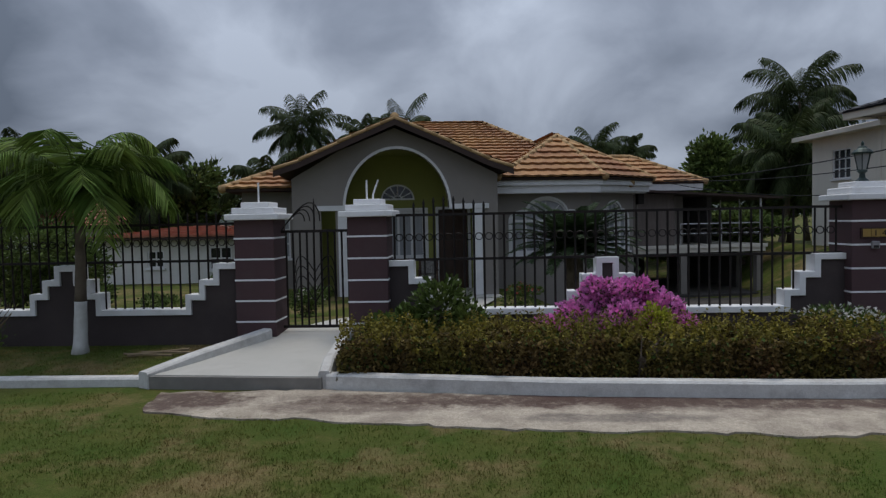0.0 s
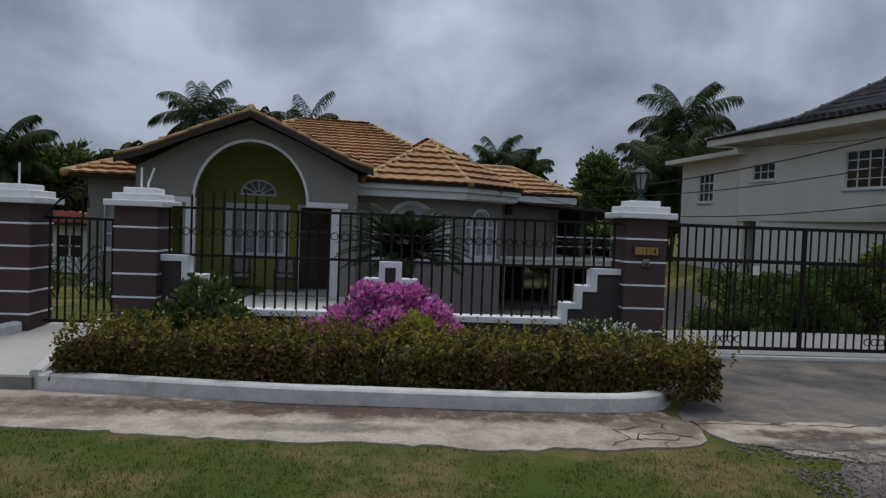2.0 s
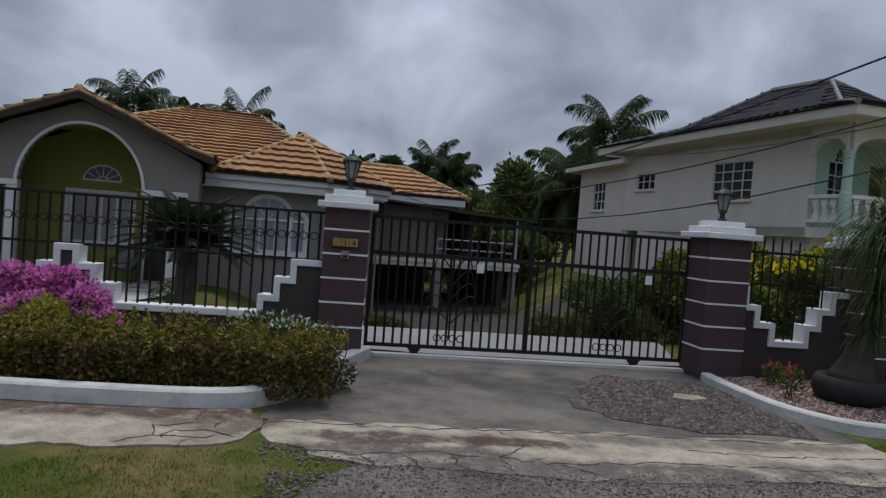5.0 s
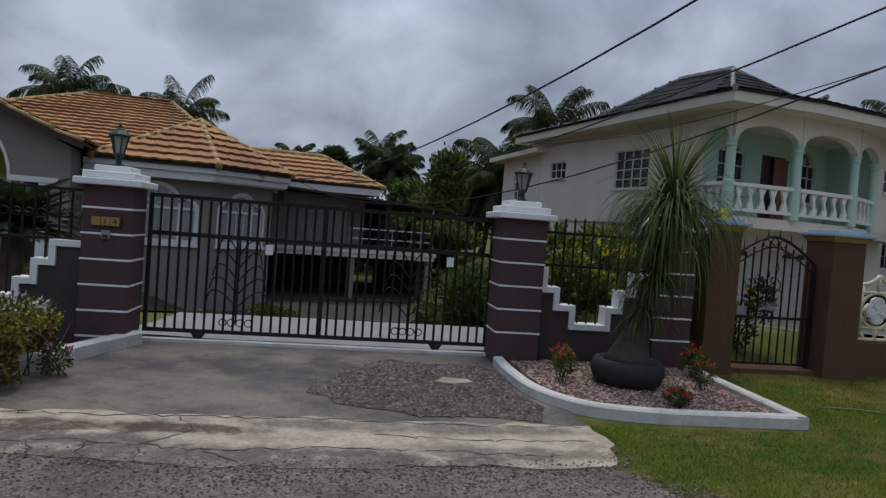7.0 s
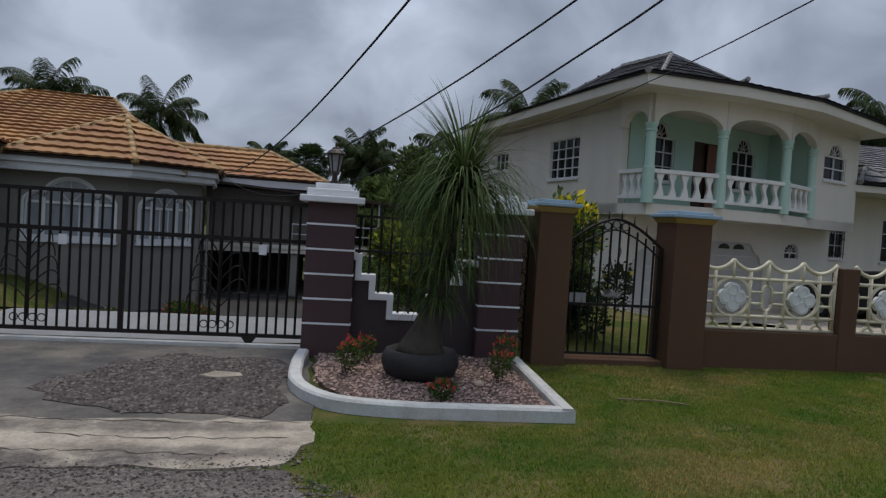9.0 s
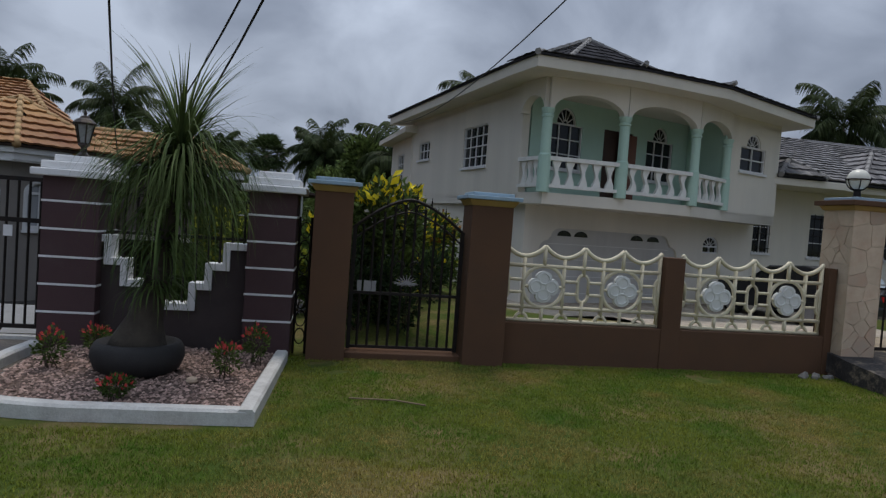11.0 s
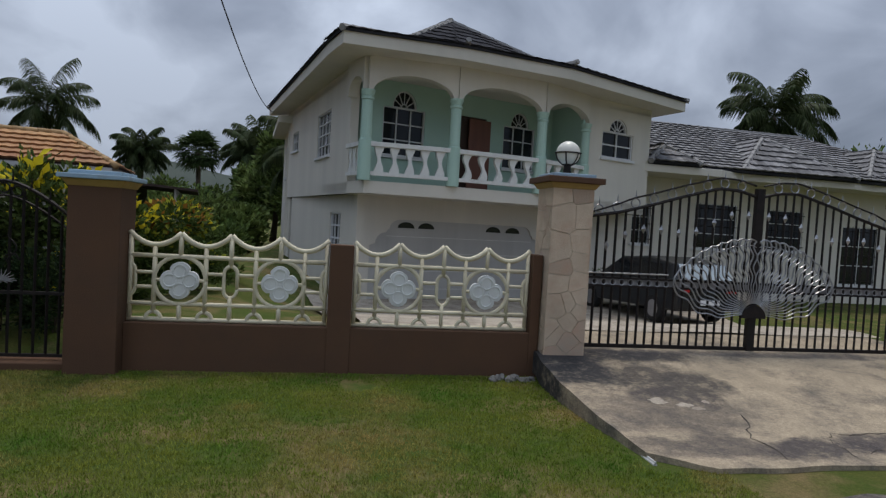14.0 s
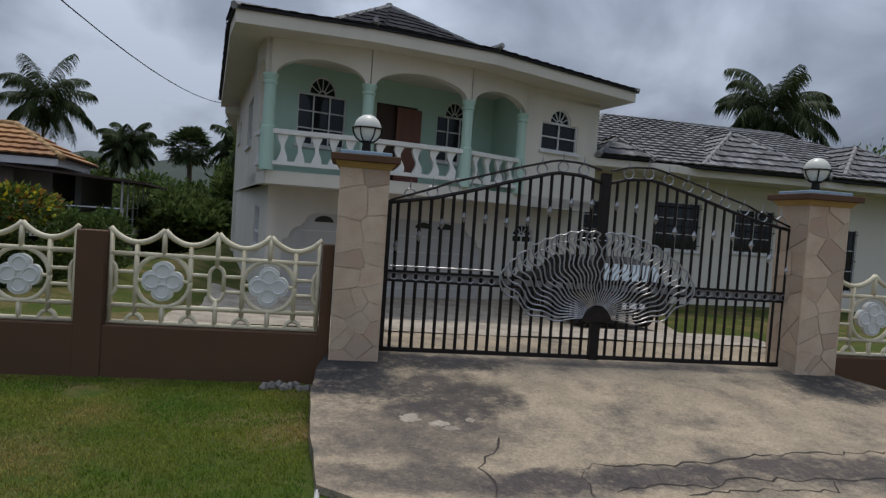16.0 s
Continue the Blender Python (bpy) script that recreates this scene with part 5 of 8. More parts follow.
part("roof_tiles", tiles, M_WTILE, roof, "grey roof tiles bleached in streaks", kind="stuff")
for c_ in caps:
    part("ridge_cap", c_, M_RIDGE, roof)


# ---- ironwork ----
def bar(p, q, r=0.011):
    return Shape().tube([p, q], r * 1.25, 4)


def top_of(steps, x):
    for a, b, z in steps:
        if a <= x <= b:
            return z
    return steps[-1][2]


def ring_pts(x, y, z, r, n=14, rz=None):
    return [(x + r * math.cos(2 * math.pi * i / n), y, z + (rz or r) * math.sin(2 * math.pi * i / n)) for i in range(n + 1)]


def fence(x0, x1, steps, zt, zm, label, gap=0.125, spikes=(), rings=True, y=8.33, spear=0.0):
    t = thing("iron_fence", ((x0 + x1) / 2, y, zm), label, "fence", "iron fences on the walls")
    for z in (zt, zm):
        part("rail", Shape().box(x0, x1, y - 0.014, y + 0.014, z - 0.016, z + 0.016), M_IRON, t)
    n = int((x1 - x0) / gap)
    for i in range(n):
        x = x0 + (x1 - x0) * (i + 0.5) / n
        z = zt + spear
        for a, b, e in spikes:
            if a <= x <= b:
                z = zt + e * (0.75 + 0.25 * math.cos((x - (a + b) / 2) * 5))
        zb = top_of(steps, x) - 0.01
        sh = bar((x, y, min(zb, zt - 0.1)), (x, y, z))
        if z > zt + 0.03:
            sh.tube([(x, y, z), (x, y, z + 0.06)], [0.02, 0.002], 4)
        part("picket", sh, M_IRON, t)
    if rings:
        for i in range(n - 1):
            x = x0 + (x1 - x0) * (i + 1.0) / n
            part("ring", Shape().tube(ring_pts(x, y, (zt + zm) / 2, 0.045, 10), 0.007, 4), M_IRON, t)
    return t


fence(-1.18, 4.43, steps1, 1.73, 1.16, "black iron railing with ring ornaments on the garden wall", spikes=((-0.95, 0.05, 0.18),))
fence(-8.6, -3.13, steps0, 1.67, 1.19, "black iron railing with speared pickets beside the lawn", spikes=(), rings=True, spear=0.10)
fence(9.73, 11.22, steps2, 1.66, 1.25, "black iron railing over the stepped notch", gap=0.12, spikes=((9.9, 10.55, 0.16),), rings=False)
# ironwork between the two properties
t = thing("iron_fence", (11.81, 8.4, 0), "narrow black scrolled iron strip between two pillars", "fence")
for x in (11.745, 11.875):
    part("upright", bar((x, 8.4, 0.0), (x, 8.4, 1.55)), M_IRON, t)
for k in range(7):
    part("scroll", Shape().tube(ring_pts(11.81, 8.4, 0.2 + 0.2 * k, 0.055, 12, 0.09), 0.008, 4), M_IRON, t)

# sliding driveway gate
GY = 8.64
g = thing("sliding_gate", (7.08, GY, 0.05), "black iron sliding driveway gate on small wheels", "gate")
part("top_rail", Shape().box(4.98, 9.2, GY - 0.02, GY + 0.02, 1.725, 1.77), M_IRON, g)
part("middle_rail", Shape().box(4.98, 9.2, GY - 0.02, GY + 0.02, 1.275, 1.325), M_IRON, g)
part("bottom_rail", Shape().box(4.98, 9.2, GY - 0.02, GY + 0.02, 0.115, 0.16), M_IRON, g)
for x in (5.0, 7.06, 9.18):
    part("stile", Shape().box(x - 0.022, x + 0.022, GY - 0.021, GY + 0.021, 0.115, 1.77), M_IRON, g)
for i in range(36):
    x = 5.0 + 4.18 * (i + 1) / 37
    part("picket", bar((x, GY, 0.15), (x, GY, 1.74), 0.012), M_IRON, g)
for cx in (6.05, 8.15):
    stem = part("leaf_stem", bar((cx, GY - 0.02, 0.25), (cx, GY - 0.02, 1.28), 0.01), M_IRON, g)
    for k in range(5):
        for s in (1, -1):
            z = 0.45 + 0.16 * k
            w = 0.36 - 0.03 * k
            pts = [(cx + s * w * math.sin(a * math.pi / 16), GY - 0.02, z + 0.20 * math.sin(a * math.pi / 8) * 0.9 + 0.05 * a / 8) for a in range(9)]
            part("leaf_bow", Shape().tube(pts, 0.0085, 4), M_IRON, stem)
    for k in (-1.5, -0.5, 0.5, 1.5):
        part("ring", Shape().tube(ring_pts(cx + k * 0.1, GY - 0.02, 0.26, 0.045, 10), 0.0075, 4), M_IRON, g)
for x in (5.62, 8.53):
    w = part("wheel_bracket", Shape().add([(x - 0.09, GY - 0.03, 0.12), (x + 0.09, GY - 0.03, 0.12), (x + 0.04, GY - 0.03, 0.05), (x - 0.04, GY - 0.03, 0.05), (x - 0.09, GY + 0.03, 0.12), (x + 0.09, GY + 0.03, 0.12), (x + 0.04, GY + 0.03, 0.05), (x - 0.04, GY + 0.03, 0.05)], [(0, 1, 2, 3), (7, 6, 5, 4), (0, 1, 5, 4), (1, 2, 6, 5), (2, 3, 7, 6), (3, 0, 4, 7)]), M_IRON, g)
    part("wheel", Shape().lathe([(0.035, -0.02), (0.045, -0.012), (0.045, 0.012), (0.035, 0.02)], 14, pose(x, GY, 0.075, 90)), M_IRON, w)
for x in (6.35, 8.6):
    part("sign_plate", Shape().box(x, x + 0.09, GY - 0.03, GY - 0.022, 1.12, 1.24), M_WHITE, g, "small white notice plate")
solid("gate_track", Shape().box(4.95, 9.25, GY - 0.02, GY + 0.02, 0.02, 0.042), M_BOX, "thin steel gate track set in the driveway", "gate track")
solid("threshold", Shape().box(4.96, 9.2, GY - 0.13, GY - 0.05, 0.0, 0.05), M_KERB, "low white strip under the sliding gate", "threshold", "structure")

# small gate of the first house
g = thing("garden_gate", (-2.2, 8.42, 0.26), "black iron pedestrian gate with an arched scroll top", "gate")
for z in (0.30, 1.55):
    part("rail", Shape().box(-2.66, -1.72, 8.405, 8.435, z - 0.018, z + 0.018), M_IRON, g)
for x in (-2.65, -1.73):
    part("stile", Shape().box(x - 0.02, x + 0.02, 8.40, 8.44, 0.27, 1.57), M_IRON, g)
for i in range(9):
    x = -2.65 + 0.92 * (i + 1) / 10
    part("picket", bar((x, 8.42, 0.3), (x, 8.42, 1.55)), M_IRON, g)
for k in range(4):
    pts = [(-2.62 + 0.52 * math.sin(a * math.pi / 20) * (1 - 0.13 * k), 8.41, 1.56 + 0.30 * math.sin(a * math.pi / 10) * (1 - 0.15 * k) + 0.012 * a) for a in range(11)]
    part("scroll", Shape().tube(pts, 0.0085, 4), M_IRON, g)
part("spike", Shape().tube([(-2.18, 8.42, 1.55), (-2.18, 8.42, 1.9), (-2.18, 8.42, 1.98)], [0.012, 0.012, 0.002], 4), M_IRON, g)
for k in range(4):
    for s in (1, -1):
        pts = [(-2.18 + s * 0.26 * math.sin(a * math.pi / 16), 8.40, 0.62 + 0.13 * k + 0.22 * math.sin(a * math.pi / 8)) for a in range(9)]
        part("leaf_bow", Shape().tube(pts, 0.0075, 4), M_IRON, g)

# arched gate between the brown pillars
g = thing("garden_gate", (12.98, 8.36, 0.08), "black iron arched gate with thin scrolls and small plates", "gate")
gx0, gx1 = 12.34, 13.62


def gtop(x):
    s = (x - (gx0 + gx1) / 2) / ((gx1 - gx0) / 2)
    return 1.47 + 0.36 * (1 - abs(s) ** 1.6)


for x in (gx0 + 0.02, gx1 - 0.02):
    part("stile", Shape().box(x - 0.022, x + 0.022, 8.34, 8.385, 0.09, 1.5), M_IRON, g)
for z in (0.12, 0.74):
    part("rail", Shape().box(gx0, gx1, 8.345, 8.38, z - 0.016, z + 0.016), M_IRON, g)
part("top_arch", Shape().tube([(gx0 + (gx1 - gx0) * i / 20, 8.36, gtop(gx0 + (gx1 - gx0) * i / 20)) for i in range(21)], 0.02, 5), M_IRON, g)
part("top_arch", Shape().tube([(gx0 + (gx1 - gx0) * i / 20, 8.36, gtop(gx0 + (gx1 - gx0) * i / 20) - 0.14) for i in range(21)], 0.012, 5), M_IRON, g)
for i in range(10):
    x = gx0 + (gx1 - gx0) * (i + 1) / 11
    part("picket", bar((x, 8.36, 0.12), (x, 8.36, gtop(x) - 0.05), 0.012), M_IRON, g)
for i in range(3):
    x = 12.98 + 0.12 * (i - 1)
    part("ring", Shape().tube(ring_pts(x, 8.35, gtop(x) - 0.07, 0.05, 12), 0.008, 4), M_IRON, g)
for s in (1, -1):
    pts = [(12.98 + s * (0.03 + 0.10 * abs(math.sin(a * 0.42))) * (1 if a < 9 else 0.6), 8.34, 1.06 + 0.032 * a) for a in range(14)]
    part("scroll", Shape().tube(pts, 0.007, 5), M_IRON, g)
    pts = [(12.98 + s * (0.09 - 0.012 * a) * math.cos(a * 0.75) + s * 0.07, 8.34, 1.06 + (0.09 - 0.012 * a) * math.sin(a * 0.75)) for a in range(7)]
    part("scroll", Shape().tube(pts, 0.007, 5), M_IRON, g)
for k in range(8):
    a = math.pi * k / 8
    part("leaf", Shape().tube([(12.98 - 0.15 * math.cos(a), 8.34, 0.88 - 0.05 * math.sin(a)), (12.98, 8.34, 0.86), (12.98 + 0.12 * math.cos(a), 8.34, 0.88 + 0.09 * math.sin(a))], [0.003, 0.010, 0.003], 4), M_BOX, g)
for i in range(6):
    x = gx0 + 0.2 + 0.17 * i
    part("spear", Shape().tube([(x, 8.36, gtop(x)), (x, 8.36, gtop(x) + 0.12)], [0.014, 0.002], 4), M_IRON, g)
for i, w in ((0, 0.05), (1, 0.085), (2, 0.05)):
    x = 12.42 + (0, 0.075, 0.165)[i]
    part("letter_plate", Shape().box(x, x + w, 8.33, 8.338, 0.76, 0.88), M_BOX, g, "small pale metal plate")


# pierced block panels
def block_panel(x0, x1):
    w = (x1 - x0) / 4
    y = 8.37
    t = thing("block_panel", ((x0 + x1) / 2, y, 0.49), "cream pierced concrete panel with quatrefoil medallions", "wall panel", "pierced panels on the brown wall")
    r = 0.024

    def tb(pts, rr=r):
        return Shape().tube(pts, rr, 6)

    for k in range(4):
        pts = [(x0 + w * (k + i / 10), y, 1.405 - 0.13 * math.sin(math.pi * i / 10) ** 0.8) for i in range(11)]
        part("scallop", tb(pts, 0.027), M_CREAM, t, smooth=True)
    for z in (1.165, 0.675, 0.515):
        part("rail", tb([(x0, y, z), (x1, y, z)]), M_CREAM, t, smooth=True)
    for x in (x0 + 0.02, x1 - 0.02):
        part("upright", tb([(x, y, 0.50), (x, y, 1.39)]), M_CREAM, t, smooth=True)
    for k in range(7):
        x = x0 + w * (k + 1) / 2
        zt = 1.39 if k % 2 else 1.29
        if k in (1, 5):
            part("upright", tb([(x, y, 1.165), (x, y, zt)]), M_CREAM, t, smooth=True)
            part("upright", tb([(x, y, 0.50), (x, y, 0.675)]), M_CREAM, t, smooth=True)
        elif k == 3:
            part("upright", tb([(x, y, 1.08), (x, y, zt)]), M_CREAM, t, smooth=True)
            part("upright", tb([(x, y, 0.50), (x, y, 0.76)]), M_CREAM, t, smooth=True)
        else:
            part("upright", tb([(x, y, 0.58 if k % 2 == 0 else 0.5), (x, y, zt)]), M_CREAM, t, smooth=True)
    for k in (1, 3):
        cx = x0 + w * k
        part("ring", tb(ring_pts(cx, y, 0.92, w * 0.51, 24, 0.25)), M_CREAM, t, smooth=True)
        med = []
        for i in range(48):
            a = 2 * math.pi * i / 48
            rr = 0.132 + 0.058 * abs(math.cos(2 * a)) ** 0.55
            med.append((cx + rr * math.cos(a), 0.92 + rr * math.sin(a)))
        md = part("medallion", Shape().plate(med, (), y - 0.03, y + 0.03), M_RAIL, t, "grey-white quatrefoil medallion", bevel=0.008)
        for a in (0, 90, 180, 270):
            px, pz = cx + 0.096 * math.cos(radians(a)), 0.92 + 0.096 * math.sin(radians(a))
            part("petal", Shape().tube(ring_pts(px, y - 0.030, pz, 0.066, 14), 0.011, 5), M_RAIL, md)
        for s in (1, -1):
            part("arm", tb([(cx + s * 0.17, y, 0.92), (cx + s * w * 0.5, y, 0.92)], 0.018), M_CREAM, t, smooth=True)
    for k, half in ((0, 1), (2, 0), (4, -1)):
        cx = x0 + w * k
        pts = []
        for i in range(25):
            a = 2 * math.pi * i / 24
            px = 0.068 * math.cos(a)
            pz = 0.09 * math.sin(a) + (0.075 if math.sin(a) > 0 else -0.075)
            if half and px * half < 0:
                continue
            pts.append((a, (cx + px, y, 0.92 + pz)))
        if half == 1:
            pts = sorted(pts, key=lambda q: (q[0] + math.pi) % (2 * math.pi))
        part("oval", tb([q for _, q in pts], 0.02), M_CREAM, t, smooth=True)
    for a, b in ((0.07, w * 0.5 + 0.02), (w * 1.5 - 0.02, w * 2 - 0.07), (w * 2 + 0.07, w * 2.5 + 0.02), (w * 3.5 - 0.02, w * 4 - 0.07)):
        for z in (0.845, 0.995):
            part("link", tb([(x0 + a, y, z), (x0 + b, y, z)], 0.018), M_CREAM, t, smooth=True)
    for k in (0.5, 1.5, 2.5, 3.5):
        cx = x0 + w * k
        part("half_ring", tb([(cx + 0.075 * math.cos(math.pi * i / 10), y, 0.51 + 0.085 * math.sin(math.pi * i / 10)) for i in range(11)], 0.022), M_CREAM, t, smooth=True)
    return t


block_panel(14.13, 16.12)
block_panel(16.39, 18.35)
block_panel(23.94, 25.98)


# flagstone pillars of the double gate
def flag(c, others, box, joint=0.004):
    """The part of the box x0, x1, z0, z1 nearer to c than to any other site, drawn in by half a joint."""
    x0, x1, z0, z1 = box
    poly = [(x0, z0), (x1, z0), (x1, z1), (x0, z1)]
    for o in others:
        nx, nz = o[0] - c[0], o[1] - c[1]
        ln = math.hypot(nx, nz) + 1e-9
        nx, nz = nx / ln, nz / ln
        lim = ln / 2 - joint
        out = []
        for i, a in enumerate(poly):
            b = poly[(i + 1) % len(poly)]
            da = (a[0] - c[0]) * nx + (a[1] - c[1]) * nz - lim
            db = (b[0] - c[0]) * nx + (b[1] - c[1]) * nz - lim
            if da <= 0:
                out.append(a)
            if da * db < 0:
                f = da / (da - db)
                out.append((a[0] + (b[0] - a[0]) * f, a[1] + (b[1] - a[1]) * f))
        poly = out
        if len(poly) < 3:
            return []
    return poly


def stone_pillar(x0, x1, seed, y0=8.1):
    y1, zb, zt = y0 + 0.52, 0.0, 2.12
    r = random.Random(seed)
    t = thing("gate_pillar", ((x0 + x1) / 2, (y0 + y1) / 2, zb), "flagstone-clad gate pillar with ochre and blue cap", "gate pillar", "stone gate pillars")
    part("core", Shape().box(x0 + 0.012, x1 - 0.012, y0 + 0.012, y1 - 0.012, zb, zt), M_MORTAR, t)
    for face, w in ((0, x1 - x0), (1, y1 - y0), (2, y1 - y0)):
        rows = 9
        sites = [((i + r.uniform(0.12, 0.88)) * w / 2, zb + (j + r.uniform(0.1, 0.9)) * (zt - zb) / rows) for j in range(rows) for i in range(2)]
        sites += [(r.uniform(0.1, 0.9) * w, r.uniform(zb + 0.1, zt - 0.1)) for _ in range(5)]
        for k, c in enumerate(sites):
            poly = flag(c, [q for n, q in enumerate(sites) if n != k], (0.0, w, zb, zt))
            if len(poly) < 3:
                continue
            d = r.uniform(0.004, 0.014)
            st = Shape()
            if face == 0:
                st.plate([(x0 + u, v) for u, v in poly], (), y0 - d + 0.012, y0 + 0.013)
            elif face == 1:
                st.plate(poly, (), -d + 0.012, 0.013, pose(x1, y0, 0, 0, 0, 90))
            else:
                st.plate(poly, (), -0.013, d - 0.012, pose(x0, y0, 0, 0, 0, 90))
            part("stone", st, M_STONE if r.random() < 0.88 else M_STONE2, t)
    part("moulding", Shape().frustum((x0 - 0.01, x1 + 0.01, y0 - 0.01, y1 + 0.01), (x0 - 0.05, x1 + 0.05, y0 - 0.05, y1 + 0.05), zt, zt + 0.06), M_YEL, t, "ochre moulding", bevel=0.006)
    part("cap_slab", Shape().box(x0 - 0.09, x1 + 0.09, y0 - 0.09, y1 + 0.09, zt + 0.06, zt + 0.125), M_BROWN, t, "brown cap slab", bevel=0.008)
    part("cap", Shape().box(x0 - 0.01, x1 + 0.01, y0 - 0.01, y1 + 0.01, zt + 0.125, zt + 0.165), M_BLUE, t, "pale blue top", bevel=0.008)
    cx, cy, z = (x0 + x1) / 2, (y0 + y1) / 2, zt + 0.165
    lamp = thing("gate_lamp", (cx, cy, z), "round frosted globe lamp in a black cage", "lamp", "globe lamps on the stone pillars")
    part("base", Shape().lathe([(0.075, z), (0.075, z + 0.015), (0.045, z + 0.03), (0.04, z + 0.10), (0.06, z + 0.13)], 14, pose(cx, cy, 0)), M_IRON, lamp)
    R, c = 0.135, z + 0.245
    part("globe", Shape().lathe([(0.02, c - R)] + [(R * math.cos(radians(a)), c + R * math.sin(radians(a))) for a in range(-75, 90, 15)] + [(0.01, c + R)], 20, pose(cx, cy, 0)), M_GLOBE, lamp, "frosted white globe", smooth=True)
    cage = part("cage", Shape().tube([(cx + (R + 0.008) * math.cos(2 * math.pi * i / 24), cy + (R + 0.008) * math.sin(2 * math.pi * i / 24), c) for i in range(25)], 0.009, 4), M_IRON, lamp)
    for k in range(6):
        a = math.pi * k / 3
        part("rib", Shape().tube([(cx + (R + 0.008) * math.cos(radians(e)) * math.cos(a), cy + (R + 0.008) * math.cos(radians(e)) * math.sin(a), c + (R + 0.008) * math.sin(radians(e))) for e in range(-75, 1, 15)], 0.007, 4), M_IRON, cage)
    return t


stone_pillar(18.48, 18.95, 3)
stone_pillar(23.44, 23.92, 5, 8.2)

# double gate with the shell
DY, GC = 8.5, 21.26
g = thing("double_gate", (GC, DY, 0.3), "black iron double gate with a silver shell ornament", "gate")


def dtop(x):
    s = min(1.0, abs(x - GC) / 2.27)
    k = [(0, 2.19), (0.12, 2.26), (0.24, 2.27), (0.45, 2.14), (0.62, 2.02), (0.8, 1.91), (1.0, 1.83)]
    for (a, za), (b, zb) in zip(k, k[1:]):
        if s <= b:
            return za + (zb - za) * (s - a) / (b - a)
    return 1.83


for sgn in (1, -1):
    xs = [GC + sgn * (0.05 + 2.22 * i / 24) for i in range(25)]
    leaf = part("leaf_frame", Shape().tube([(x, DY, dtop(x)) for x in xs], 0.02, 5), M_IRON, g)
    part("top_scroll_rail", Shape().tube([(x, DY, dtop(x) + 0.13 * min(1, (1.06 - abs(x - GC) / 2.27) * 3)) for x in xs], 0.012, 5), M_IRON, leaf)
    x = GC + sgn * 2.27
    part("stile", Shape().box(x - 0.025, x + 0.025, DY - 0.025, DY + 0.025, 0.30, 1.85), M_IRON, leaf)
    a, b = sorted((GC + sgn * 0.05, GC + sgn * 2.27))
    for z0, z1 in ((0.31, 0.355), (1.03, 1.055), (1.125, 1.15)):
        part("rail", Shape().box(a, b, DY - 0.015, DY + 0.015, z0, z1), M_IRON, leaf)
    # grey plate added to show skylight caught on the middle rail
    part("lock_band", Shape().box(a, b, DY + 0.004, DY + 0.010, 1.056, 1.124), M_BOX, leaf, "grey band behind the rings, skylight on the rail put into its colour")
    n = 19
    for i in range(n):
        x = GC + sgn * (0.08 + 2.16 * (i + 0.5) / n)
        part("picket", bar((x, DY, 0.33), (x, DY, dtop(x)), 0.014), M_IRON, leaf)
        if i % 2 == 0:
            z = dtop(x) - 0.36 + 0.10 * math.cos(i * 0.5)
            part("diamond", Shape().tube([(x, DY - 0.015, z - 0.055), (x, DY - 0.015, z), (x, DY - 0.015, z + 0.055)], [0.003, 0.032, 0.003], 4), M_STEEL, leaf, "silver diamond ornament")
        if i % 2 == 1:
            z = dtop(x) + 0.065
            part("ring", Shape().tube(ring_pts(x, DY, z, 0.055, 12), 0.009, 4), M_STEEL, leaf)
            part("spear", Shape().tube([(x, DY, dtop(x) + 0.12), (x, DY, dtop(x) + 0.22)], [0.012, 0.001], 4), M_STEEL, leaf)
        if i > 8:
            part("ring", Shape().tube(ring_pts(x, DY - 0.012, 1.09, 0.035, 10), 0.007, 4), M_STEEL, leaf)
    # half of the shell: wavy ribs that fan out from the hub to a scalloped rim
    ribs_, out = [], []
    for k in range(19):
        ang = radians(19 + 69 * k / 18)
        L = float(np.interp(math.degrees(ang), (19, 27, 40, 60, 88), (1.13, 1.14, 1.06, 0.97, 0.90))) + 0.018 * (k % 2)
        pts = []
        for j in range(21):
            f = j / 20
            r = 0.14 + (L - 0.14) * f
            wv = 0.034 * math.sin(f * 19.0) * f ** 0.7 - 0.17 * (1 - k / 18) * math.sin(math.pi * f) - 0.05 * (1 - k / 18)
            pts.append((GC + sgn * (r * math.cos(ang) - wv * math.sin(ang)), DY - 0.045, 0.76 + r * math.sin(ang) + wv * math.cos(ang)))
        ribs_.append(pts)
        out.append(pts[-1])
    shell = part("shell_rim", Shape().tube(spline(out, 3), 0.010, 5), M_STEEL, leaf, "silver shell ornament")
    for pts in ribs_:
        part("shell_rib", Shape().tube(pts, [0.006 + 0.005 * j / 20 for j in range(21)], 5), M_STEEL, shell)
    part("inner_rim", Shape().tube(spline([(GC + (p[0] - GC) * 0.92, p[1], 0.76 + (p[2] - 0.76) * 0.92) for p in out], 3), 0.006, 5), M_STEEL, shell)
part("latch_bar", Shape().tube([(GC - 2.23, DY - 0.03, 1.19), (GC - 1.15, DY - 0.03, 1.20)], 0.009, 5), M_STEEL, g, "thin silver latch bar")
part("meeting_stile", Shape().box(GC - 0.05, GC + 0.05, DY - 0.04, DY + 0.03, 0.29, 2.30), M_IRON, g)
part("shell_hub", Shape().plate(arc(GC, 0.72, 0.16, 0.16, 0, 180, 14), (), DY - 0.07, DY - 0.035), M_IRON, g)
part("hinge_box", Shape().box(23.50, 23.64, DY - 0.09, DY + 0.02, 1.68, 1.86), M_IRON, g)
part("hinge_box", Shape().box(23.50, 23.64, DY - 0.09, DY + 0.02, 0.48, 0.60), M_IRON, g)


